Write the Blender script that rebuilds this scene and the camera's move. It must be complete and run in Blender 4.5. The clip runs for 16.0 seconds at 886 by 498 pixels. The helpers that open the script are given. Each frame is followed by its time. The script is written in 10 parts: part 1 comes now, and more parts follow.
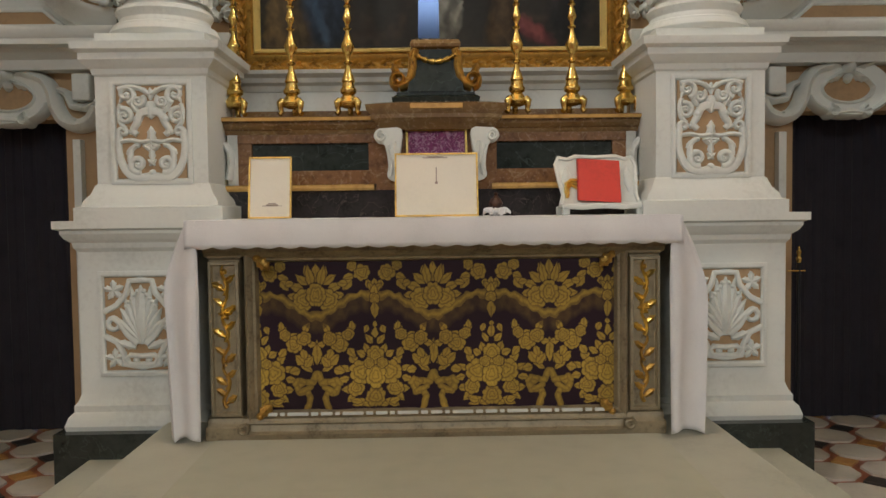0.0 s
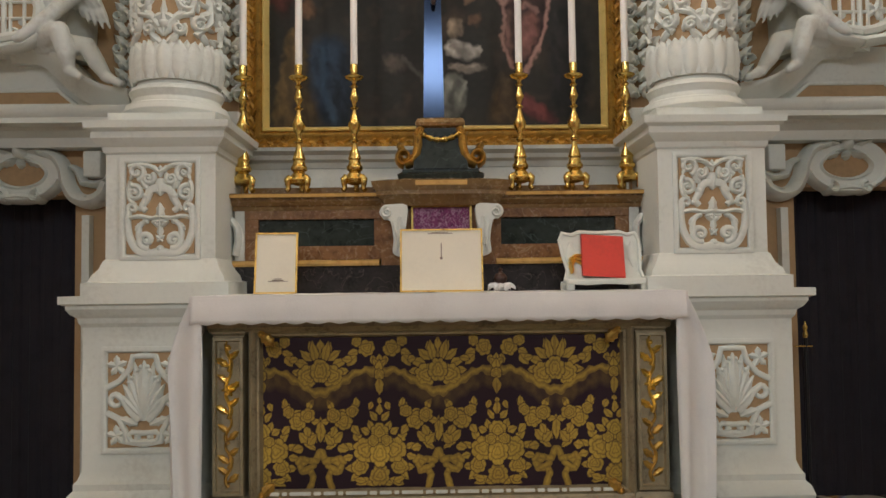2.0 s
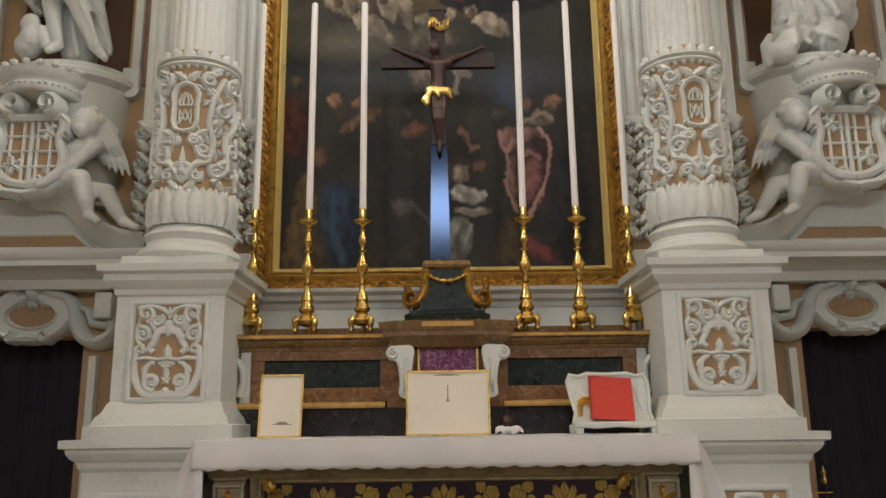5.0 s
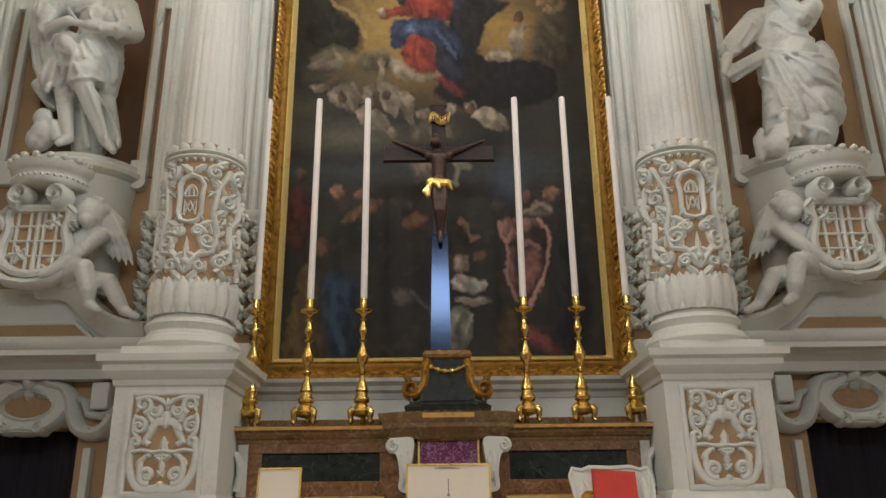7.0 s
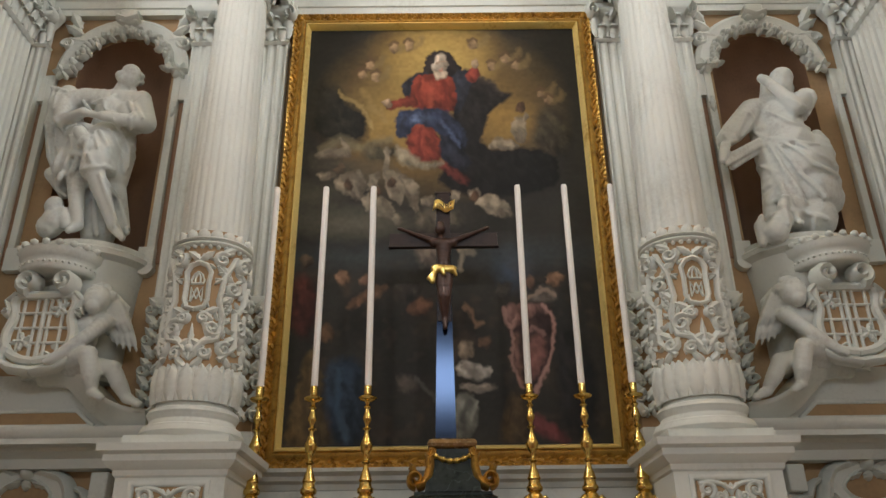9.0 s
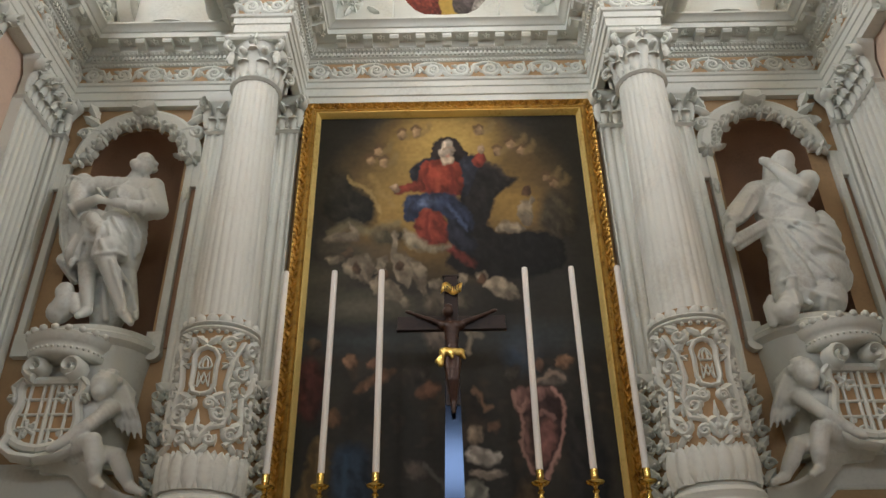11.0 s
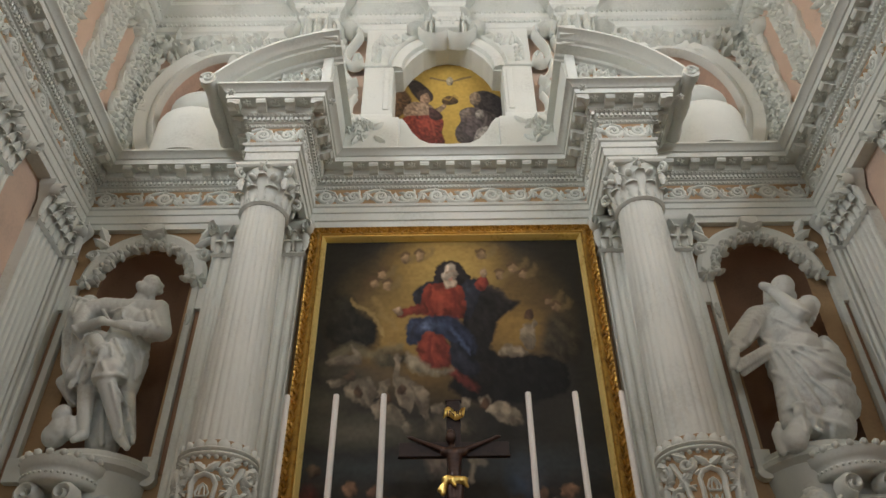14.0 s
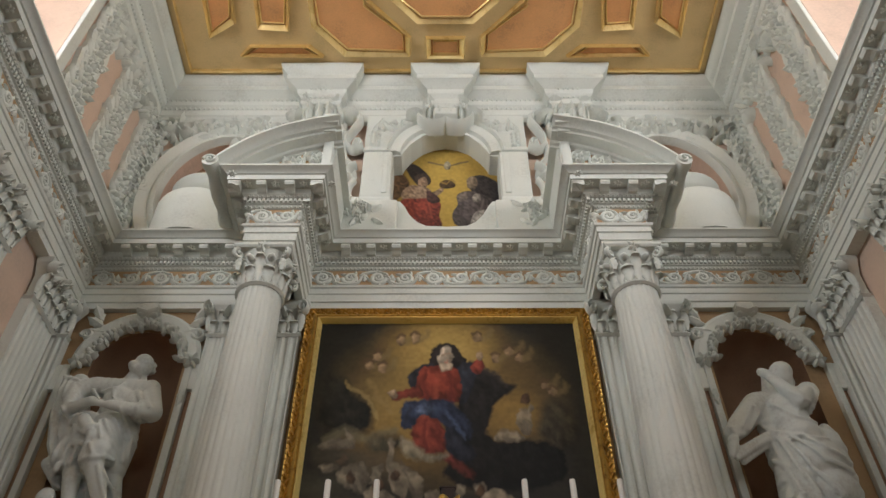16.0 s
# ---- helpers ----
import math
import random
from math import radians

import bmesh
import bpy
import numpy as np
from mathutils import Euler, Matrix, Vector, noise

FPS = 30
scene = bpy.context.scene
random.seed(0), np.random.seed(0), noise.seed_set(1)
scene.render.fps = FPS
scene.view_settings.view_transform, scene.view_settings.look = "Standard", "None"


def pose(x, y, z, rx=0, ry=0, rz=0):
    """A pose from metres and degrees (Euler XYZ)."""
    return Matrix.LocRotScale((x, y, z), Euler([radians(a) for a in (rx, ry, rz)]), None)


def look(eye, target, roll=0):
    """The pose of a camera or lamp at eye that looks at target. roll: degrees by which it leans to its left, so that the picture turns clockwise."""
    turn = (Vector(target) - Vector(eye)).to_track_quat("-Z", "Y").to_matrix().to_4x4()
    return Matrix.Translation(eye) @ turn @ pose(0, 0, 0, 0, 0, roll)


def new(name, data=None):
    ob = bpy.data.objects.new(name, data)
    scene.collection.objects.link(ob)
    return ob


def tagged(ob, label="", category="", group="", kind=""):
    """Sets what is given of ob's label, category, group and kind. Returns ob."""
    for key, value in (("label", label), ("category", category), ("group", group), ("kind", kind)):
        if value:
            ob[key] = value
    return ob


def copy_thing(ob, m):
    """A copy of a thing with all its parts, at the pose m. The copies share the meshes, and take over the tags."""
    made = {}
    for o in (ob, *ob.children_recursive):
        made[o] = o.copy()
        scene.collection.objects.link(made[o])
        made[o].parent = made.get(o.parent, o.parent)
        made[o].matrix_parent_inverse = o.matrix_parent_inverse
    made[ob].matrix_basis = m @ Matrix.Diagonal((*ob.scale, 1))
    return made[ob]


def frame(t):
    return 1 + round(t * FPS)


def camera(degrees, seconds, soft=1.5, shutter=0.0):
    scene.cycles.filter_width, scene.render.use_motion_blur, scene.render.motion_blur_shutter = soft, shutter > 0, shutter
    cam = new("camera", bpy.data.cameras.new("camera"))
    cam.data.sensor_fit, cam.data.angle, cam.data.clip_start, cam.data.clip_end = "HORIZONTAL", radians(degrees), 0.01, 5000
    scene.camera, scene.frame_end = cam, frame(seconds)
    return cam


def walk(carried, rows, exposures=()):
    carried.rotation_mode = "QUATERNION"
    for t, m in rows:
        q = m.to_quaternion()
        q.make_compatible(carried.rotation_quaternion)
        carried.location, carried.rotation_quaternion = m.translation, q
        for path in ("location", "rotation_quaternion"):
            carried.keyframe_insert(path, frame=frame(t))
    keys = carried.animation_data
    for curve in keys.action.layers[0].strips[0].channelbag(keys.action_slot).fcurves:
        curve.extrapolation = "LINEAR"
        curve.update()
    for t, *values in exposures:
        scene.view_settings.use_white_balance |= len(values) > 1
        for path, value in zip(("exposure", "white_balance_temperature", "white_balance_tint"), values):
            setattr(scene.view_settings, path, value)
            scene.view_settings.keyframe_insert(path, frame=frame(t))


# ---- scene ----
cam = camera(58.59, 16.0)
ROWS = [
    (0.0, -0.0185, 0.0796, 1.2844, 87.319, 0.725, -0.949),
    (0.5, -0.0238, 0.0771, 1.2891, 88.510, 0.662, -0.998),
    (1.0, -0.0230, 0.0733, 1.2924, 89.912, 0.648, -0.916),
    (1.5, -0.0234, 0.0689, 1.2947, 91.182, 0.709, -0.798),
    (2.0, -0.0280, 0.0688, 1.2991, 92.564, 0.716, -0.732),
    (2.5, -0.0268, 0.0566, 1.3026, 94.149, 0.732, -0.586),
    (3.0, -0.0254, 0.0477, 1.3082, 95.832, 0.735, -0.499),
    (3.5, -0.0293, 0.0465, 1.3097, 97.526, 0.768, -0.511),
    (4.0, -0.0250, 0.0430, 1.3186, 98.980, 0.777, -0.424),
    (4.5, -0.0262, 0.0402, 1.3209, 100.720, 0.752, -0.336),
    (5.0, -0.0231, 0.0414, 1.3209, 102.428, 0.710, -0.194),
    (7.5, -0.0342, 0.0123, 1.3341, 110.211, 0.669, -0.243),
    (8.0, -0.0410, 0.0063, 1.3400, 111.637, 0.692, -0.241),
    (8.5, -0.0379, -0.0010, 1.3394, 113.209, 0.667, -0.120),
    (9.0, -0.0401, -0.0067, 1.3422, 114.723, 0.664, -0.029),
    (11.5, -0.0374, -0.0160, 1.3318, 122.187, 0.779, 0.807),
    (12.0, -0.0417, -0.0174, 1.3316, 123.595, 0.794, 0.848),
    (12.5, -0.0435, -0.0214, 1.3325, 125.208, 0.710, 0.792),
    (13.0, -0.0425, -0.0330, 1.3327, 126.634, 0.633, 0.771),
    (13.5, -0.0486, -0.0428, 1.3353, 128.109, 0.574, 0.656),
    (14.0, -0.0482, -0.0473, 1.3301, 129.534, 0.467, 0.601),
    (14.5, -0.0494, -0.0506, 1.3301, 131.046, 0.321, 0.447),
    (15.0, -0.0443, -0.0468, 1.3287, 132.496, 0.212, 0.312),
    (15.5, -0.0503, -0.0465, 1.3248, 134.036, 0.214, 0.087),
    (16.0, -0.0539, -0.0539, 1.3251, 135.477, 0.203, -0.062),
]
walk(cam, [(t, pose(x, y, z, rx, ry, rz)) for t, x, y, z, rx, ry, rz in ROWS],
     exposures=[(0.0, 0.2), (4.5, 0.12), (9.0, -0.2), (12.5, -0.63), (16.0, -0.97)])

# ---- world and light ----
world = bpy.data.worlds.new("sky")
scene.world = world
world.use_nodes = True
_sky = world.node_tree.nodes.new("ShaderNodeTexSky")
_sky.sky_type, _sky.sun_disc = "NISHITA", False
_sky.sun_elevation, _sky.sun_rotation = radians(40), radians(200)
world.node_tree.links.new(_sky.outputs[0], world.node_tree.nodes["Background"].inputs[0])
world.node_tree.nodes["Background"].inputs[1].default_value = 0.1


def window_light(name, eye, target, w, h, power, color):
    d = bpy.data.lights.new(name, "AREA")
    d.shape, d.size, d.size_y, d.energy, d.color = "RECTANGLE", w, h, power, color
    ob = new(name, d)
    ob.matrix_world = look(eye, target)
    return ob


# side lamps: the two chapel windows, overpowered to stand in for more unseen ones
window_light("window_light_west", (-3.66, 1.0, 7.22), (0, 1.9, 6.7), 2.1, 1.35, 335, (0.93, 0.955, 1.0))
window_light("window_light_east", (3.66, 1.0, 7.22), (0, 1.9, 6.7), 2.1, 1.35, 285, (0.93, 0.955, 1.0))
# unseen nave lamps: outer two added as frontal fill, blue middle one for the crucifix reflection
for _x, _p, _c in ((-4.6, 188, (1.0, 0.985, 0.93)), (0.0, 95, (0.70, 0.82, 1.0)), (4.6, 188, (1.0, 0.985, 0.93))):
    window_light("nave_window_light", (_x, -10.75, 6.65), (_x * 0.2, 4.0, 2.0), 1.9, 1.2, _p, _c)


# ---- materials ----
def material(name, base, rough=0.6, metal=0.0, vary=0.12, scale=6.0, fine=60.0, bump=0.15, dark=None, veins=None, spec=0.5, sheen=0.0):
    m = bpy.data.materials.new(name)
    m.use_nodes = True
    nt = m.node_tree
    n, l = nt.nodes, nt.links
    b = n["Principled BSDF"]
    tc = n.new("ShaderNodeTexCoord")
    big = n.new("ShaderNodeTexNoise")
    big.inputs["Scale"].default_value, big.inputs["Detail"].default_value = scale, 6
    small = n.new("ShaderNodeTexNoise")
    small.inputs["Scale"].default_value, small.inputs["Detail"].default_value = fine, 4
    geo = n.new("ShaderNodeNewGeometry")
    l.new(geo.outputs["Position"], big.inputs["Vector"])
    l.new(geo.outputs["Position"], small.inputs["Vector"])
    mixn = n.new("ShaderNodeMath")
    mixn.operation = "MULTIPLY_ADD"
    mixn.inputs[1].default_value, mixn.inputs[2].default_value = 0.35, 0.0
    l.new(small.outputs["Fac"], mixn.inputs[0])
    add = n.new("ShaderNodeMath")
    add.operation = "MULTIPLY_ADD"
    add.inputs[1].default_value = 0.65
    l.new(big.outputs["Fac"], add.inputs[0])
    l.new(mixn.outputs[0], add.inputs[2])
    ramp = n.new("ShaderNodeValToRGB")
    lo = dark if dark else tuple(c * (1 - vary * 2) for c in base)
    hi = tuple(min(1.0, c * (1 + vary)) for c in base)
    ramp.color_ramp.elements[0].position, ramp.color_ramp.elements[0].color = 0.3, (*lo, 1)
    ramp.color_ramp.elements[1].position, ramp.color_ramp.elements[1].color = 0.68, (*hi, 1)
    mid = ramp.color_ramp.elements.new(0.47)
    mid.color = (*base, 1)
    l.new(add.outputs[0], ramp.inputs[0])
    col = ramp.outputs[0]
    if veins:
        vcol, vscale, width = veins
        warp = n.new("ShaderNodeTexNoise")
        warp.inputs["Scale"].default_value, warp.inputs["Detail"].default_value = vscale, 8
        warp.inputs["Distortion"].default_value = 1.5
        l.new(geo.outputs["Position"], warp.inputs["Vector"])
        vr = n.new("ShaderNodeValToRGB")
        e = vr.color_ramp.elements
        e[0].position, e[0].color = 0.5 - width, (0, 0, 0, 1)
        e[1].position, e[1].color = 0.5 + width, (0, 0, 0, 1)
        e.new(0.5).color = (1, 1, 1, 1)
        l.new(warp.outputs["Fac"], vr.inputs[0])
        mx = n.new("ShaderNodeMix")
        mx.data_type = "RGBA"
        mx.inputs[7].default_value = (*vcol, 1)
        l.new(vr.outputs[0], mx.inputs[0])
        l.new(col, mx.inputs[6])
        col = mx.outputs[2]
    l.new(col, b.inputs["Base Color"])
    rr = n.new("ShaderNodeMapRange")
    rr.inputs["To Min"].default_value, rr.inputs["To Max"].default_value = max(0.02, rough - 0.1), min(1, rough + 0.12)
    l.new(small.outputs["Fac"], rr.inputs[0])
    l.new(rr.outputs[0], b.inputs["Roughness"])
    b.inputs["Metallic"].default_value = metal
    b.inputs["Specular IOR Level"].default_value = spec
    if sheen:
        b.inputs["Sheen Weight"].default_value = sheen
    if bump:
        bp = n.new("ShaderNodeBump")
        bp.inputs["Strength"].default_value, bp.inputs["Distance"].default_value = bump, 0.01
        l.new(add.outputs[0], bp.inputs["Height"])
        l.new(bp.outputs[0], b.inputs["Normal"])
    return m


def painted(name, rough, bump=0.1, fine=120.0, spec=0.5):
    """Colour from the mesh's own paint layer, with brush or thread relief."""
    m = bpy.data.materials.new(name)
    m.use_nodes = True
    n, l = m.node_tree.nodes, m.node_tree.links
    b = n["Principled BSDF"]
    at = n.new("ShaderNodeVertexColor")
    at.layer_name = "paint"
    tx = n.new("ShaderNodeTexNoise")
    tx.inputs["Scale"].default_value = fine
    tc = n.new("ShaderNodeTexCoord")
    l.new(tc.outputs["Object"], tx.inputs["Vector"])
    bp = n.new("ShaderNodeBump")
    bp.inputs["Strength"].default_value, bp.inputs["Distance"].default_value = bump, 0.004
    l.new(tx.outputs["Fac"], bp.inputs["Height"])
    l.new(bp.outputs[0], b.inputs["Normal"])
    l.new(at.outputs[0], b.inputs["Base Color"])
    b.inputs["Roughness"].default_value = rough
    b.inputs["Specular IOR Level"].default_value = spec
    return m


STUCCO = material("white_stucco", (0.682, 0.708, 0.658), 0.62, vary=0.05, scale=3.0, fine=45, bump=0.12, dark=(0.562, 0.58, 0.53))
MARBLE = material("white_statuary", (0.69, 0.72, 0.69), 0.5, vary=0.05, scale=4.0, fine=50, bump=0.08, dark=(0.53, 0.53, 0.50))
TAN = material("tan_plaster", (0.42, 0.28, 0.15), 0.75, vary=0.09, scale=5.0, fine=40, bump=0.15)
PEACH = material("peach_plaster", (0.64, 0.48, 0.375), 0.75, vary=0.08, scale=4.0, fine=40, bump=0.15)
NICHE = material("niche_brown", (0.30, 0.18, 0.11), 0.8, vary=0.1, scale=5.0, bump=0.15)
GOLD = material("gilding", (0.86, 0.64, 0.2), 0.3, 1.0, vary=0.12, scale=14, fine=80, bump=0.2, dark=(0.42, 0.23, 0.05))
OLDGOLD = material("worn_gilding", (0.58, 0.36, 0.09), 0.36, 0.75, vary=0.25, scale=18, fine=90, bump=0.5, dark=(0.16, 0.075, 0.025))
# highlight of the frame's inner moulding as colour: paler, less metallic than the gilding
HIGHLITGILT = material("highlit_gilding", (0.95, 0.73, 0.26), 0.34, 0.4, vary=0.05, scale=5, fine=40, bump=0.02, dark=(0.7, 0.45, 0.1))
BRASS = material("brass", (0.72, 0.52, 0.16), 0.22, 1.0, vary=0.1, scale=20, fine=90, bump=0.05, dark=(0.5, 0.3, 0.06))
SILVERED = material("tarnished_giltwood", (0.30, 0.25, 0.16), 0.5, 0.35, vary=0.25, scale=14, fine=70, bump=0.5, dark=(0.13, 0.10, 0.06))
SIENA = material("brown_marble", (0.21, 0.125, 0.05), 0.24, vary=0.2, scale=9, fine=45, bump=0.02, dark=(0.12, 0.065, 0.028), veins=((0.3, 0.21, 0.1), 5.0, 0.012))
REDM = material("red_brown_marble", (0.235, 0.12, 0.052), 0.24, vary=0.25, scale=22, fine=60, bump=0.02, dark=(0.12, 0.055, 0.025), veins=((0.34, 0.22, 0.12), 3.5, 0.012))
YELLOWM = material("yellow_marble", (0.55, 0.33, 0.10), 0.22, vary=0.2, scale=12, fine=40, bump=0.02, dark=(0.36, 0.18, 0.05))
VERDE = material("green_marble", (0.026, 0.033, 0.027), 0.2, vary=0.3, scale=10, fine=40, bump=0.02, veins=((0.05, 0.07, 0.06), 5.0, 0.012))
BLACKM = material("black_marble", (0.035, 0.03, 0.03), 0.2, vary=0.3, scale=10, bump=0.02, veins=((0.1, 0.08, 0.07), 7.0, 0.012))
STEP = material("grey_stone", (0.46, 0.46, 0.375), 0.5, vary=0.08, scale=5, fine=60, bump=0.06)
CARPET = material("grey_carpet", (0.40, 0.40, 0.29), 0.95, vary=0.05, scale=9, fine=300, bump=0.3, sheen=0.3)
LINEN = material("white_linen", (0.73, 0.73, 0.73), 0.85, vary=0.03, scale=10, fine=160, bump=0.15)
WAX = material("candle_wax", (0.84, 0.81, 0.76), 0.45, vary=0.03, scale=10, bump=0.03)
PAPER = material("cream_paper", (0.80, 0.76, 0.64), 0.7, vary=0.03, bump=0.02)
INK = material("faded_ink", (0.30, 0.24, 0.2), 0.8, bump=0.0)
RED = material("red_book_cloth", (0.62, 0.05, 0.035), 0.55, vary=0.1, bump=0.05)
BROWNWOOD = material("dark_walnut", (0.03, 0.015, 0.011), 0.35, vary=0.3, scale=20, bump=0.1)
CORPUS = material("brown_bronze", (0.055, 0.026, 0.018), 0.35, 0.2, vary=0.25, scale=25, bump=0.1)
PURPLE = material("purple_brocade", (0.20, 0.035, 0.13), 0.6, vary=0.4, scale=45, bump=0.1, veins=((0.5, 0.3, 0.42), 30.0, 0.05))
# near-black that stands for the shade inside the door openings
DARKDOOR = material("doorway_dark", (0.022, 0.02, 0.027), 0.9, vary=0.15, scale=8, bump=0.2)
STEEL = material("polished_steel", (0.042, 0.055, 0.082), 0.26, 1.0, vary=0.005, scale=10, bump=0.0)
for _l in list(STEEL.node_tree.nodes["Principled BSDF"].inputs["Roughness"].links):
    STEEL.node_tree.links.remove(_l)
STEEL.node_tree.nodes["Principled BSDF"].inputs["Roughness"].default_value = 0.13
IRON = material("dark_iron", (0.03, 0.03, 0.032), 0.45, 0.6, vary=0.2, bump=0.05)
FLOORW = material("white_floor_stone", (0.52, 0.49, 0.42), 0.35, vary=0.12, scale=10, bump=0.03)
FLOORR = material("red_floor_stone", (0.26, 0.085, 0.04), 0.35, vary=0.18, scale=10, bump=0.03)
FLOORY = material("ochre_floor_stone", (0.38, 0.2, 0.06), 0.35, vary=0.18, scale=10, bump=0.03)
FLOORB = material("black_floor_stone", (0.04, 0.035, 0.03), 0.35, vary=0.2, scale=10, bump=0.03)
CEILGILT = material("pale_ceiling_gilding", (0.86, 0.66, 0.3), 0.34, 0.75, vary=0.08, scale=8, fine=60, bump=0.06, dark=(0.68, 0.46, 0.16))
CEILGOLD = material("ochre_ceiling_paint", (0.70, 0.52, 0.26), 0.6, vary=0.1, scale=4, bump=0.08)
CEILORANGE = material("orange_coffer_paint", (0.72, 0.37, 0.15), 0.6, vary=0.14, scale=3, bump=0.05)
NAVE = material("nave_plaster", (0.57, 0.56, 0.52), 0.8, vary=0.06, scale=2, bump=0.1)
GLASSY = material("window_pane", (0.8, 0.85, 0.9), 0.1, vary=0.02, bump=0.0)
_b = GLASSY.node_tree.nodes["Principled BSDF"]
_b.inputs["Emission Color"].default_value, _b.inputs["Emission Strength"].default_value = (0.80, 0.88, 1.0, 1), 1.1
FRESCO = painted("fresco_paint", 0.75)
CANVAS = painted("oil_canvas", 0.55, bump=0.06, fine=90.0, spec=0.25)
DAMASK = painted("damask_silk", 0.65, bump=0.3, fine=420.0, spec=0.3)


# ---- mesh helpers ----
def part(name, bm, mat, parent=None, label="", smooth=False):
    me = bpy.data.meshes.new(name)
    bmesh.ops.recalc_face_normals(bm, faces=bm.faces)
    bm.to_mesh(me)
    bm.free()
    me.materials.append(mat)
    if smooth:
        me.shade_smooth()
        me.set_sharp_from_angle(angle=radians(smooth if smooth > 1 else 40))
    ob = new(name, me)
    if parent:
        ob.parent = parent
    if label:
        ob["label"] = label
    return ob


def thing(name, at, label, category, group="", kind=""):
    ob = new(name)
    ob.empty_display_size = 0.1
    ob.location = at
    bpy.context.view_layer.update()
    return tagged(ob, label, category, group, kind)


def sub(name, bm, mat, parent, label="", smooth=False):
    """A part given in world coordinates under a thing that stands somewhere else."""
    top = parent
    off = Vector((0, 0, 0))
    while top:
        off += top.location
        top = top.parent
    bmesh.ops.translate(bm, verts=bm.verts, vec=-off)
    return part(name, bm, mat, parent, label, smooth)


def pieces(name, bm, mat, parent, label="", smooth=False):
    """Every connected piece of bm becomes a part of its own."""
    seen = set()
    for v in list(bm.verts):
        if v in seen:
            continue
        stack, comp = [v], []
        seen.add(v)
        while stack:
            q = stack.pop()
            comp.append(q)
            for e in q.link_edges:
                o = e.other_vert(q)
                if o not in seen:
                    seen.add(o)
                    stack.append(o)
        nb = bmesh.new()
        mp = {q: nb.verts.new(q.co) for q in comp}
        for f in {f for q in comp for f in q.link_faces}:
            nb.faces.new([mp[q] for q in f.verts])
        sub(name, nb, mat, parent, label, smooth)
    bm.free()


def box(bm, x0, x1, y0, y1, z0, z1, bevel=0.0):
    g = bmesh.ops.create_cube(bm, size=1.0)["verts"]
    bmesh.ops.scale(bm, verts=g, vec=(abs(x1 - x0), abs(y1 - y0), abs(z1 - z0)))
    bmesh.ops.translate(bm, verts=g, vec=((x0 + x1) / 2, (y0 + y1) / 2, (z0 + z1) / 2))
    if bevel:
        es = list({e for v in g for e in v.link_edges})
        bmesh.ops.bevel(bm, geom=es, offset=bevel, segments=2, affect="EDGES", profile=0.5)
    return bm


def sweep(bm, path, prof, closed=False):
    """Runs a moulding profile [(out, z)] along a path [(x, y)]; out goes to the right hand of the way."""
    n = len(path)
    rings = []
    for i in range(n):
        p = Vector(path[i])
        a = Vector(path[i - 1]) if (i > 0 or closed) else None
        c = Vector(path[(i + 1) % n]) if (i < n - 1 or closed) else None
        d1 = (p - a).normalized() if a is not None else None
        d2 = (c - p).normalized() if c is not None else None
        d1 = d1 if d1 is not None else d2
        d2 = d2 if d2 is not None else d1
        n1, n2 = Vector((d1.y, -d1.x)), Vector((d2.y, -d2.x))
        m = (n1 + n2)
        m = m / max(0.2, m.dot(n1)) if m.length > 1e-6 else n1
        rings.append([bm.verts.new((p.x + m.x * o, p.y + m.y * o, z)) for o, z in prof])
    for i in range(n if closed else n - 1):
        r, s = rings[i], rings[(i + 1) % n]
        for j in range(len(prof) - 1):
            bm.faces.new((r[j], r[j + 1], s[j + 1], s[j]))
    if not closed:
        for r in (rings[0], rings[-1]):
            if len(r) > 2:
                bm.faces.new(r)
    return rings


def block(bm, cx, cy, hx, hy, prof):
    """A four-sided body with a moulded profile [(out, z)], capped above and below."""
    path = [(cx - hx, cy + hy), (cx - hx, cy - hy), (cx + hx, cy - hy), (cx + hx, cy + hy)]
    path.reverse()
    path = path[::-1]
    # anticlockwise from above, so that the right hand is outside
    rings = sweep(bm, path, prof, closed=True)
    bm.faces.new([r[0] for r in rings])
    bm.faces.new([r[-1] for r in rings])


def lathe(bm, cx, cy, prof, n=32, cap=True, flute=0, deep=0.0, a0=0.0, a1=2 * math.pi):
    full = abs(a1 - a0 - 2 * math.pi) < 1e-6
    k = n if full else n + 1
    rings = []
    for r, z in prof:
        ring = []
        for i in range(k):
            a = a0 + (a1 - a0) * i / n
            q = r - (deep * max(0.0, math.sin(a * flute)) if flute else 0)
            ring.append(bm.verts.new((cx + q * math.cos(a), cy + q * math.sin(a), z)))
        rings.append(ring)
    for r, s in zip(rings, rings[1:]):
        for i in range(n):
            j = (i + 1) % k
            bm.faces.new((r[i], r[j], s[j], s[i]))
    if cap and full:
        bm.faces.new(rings[0])
        bm.faces.new(rings[-1])


def tube(bm, pts, radii, n=10):
    """A bent, tapering tube through 3D points, closed at both ends."""
    rings = []
    for i, p in enumerate(pts):
        p = Vector(p)
        d = (Vector(pts[min(i + 1, len(pts) - 1)]) - Vector(pts[max(i - 1, 0)])).normalized()
        a = d.cross(Vector((0.3, 0.9, 0.1))).normalized()
        b = d.cross(a)
        rings.append([bm.verts.new(p + (a * math.cos(2 * math.pi * k / n) + b * math.sin(2 * math.pi * k / n)) * radii[i]) for k in range(n)])
    for r, q in zip(rings, rings[1:]):
        for k in range(n):
            bm.faces.new((r[k], r[(k + 1) % n], q[(k + 1) % n], q[k]))
    bm.faces.new(rings[0])
    bm.faces.new(rings[-1])


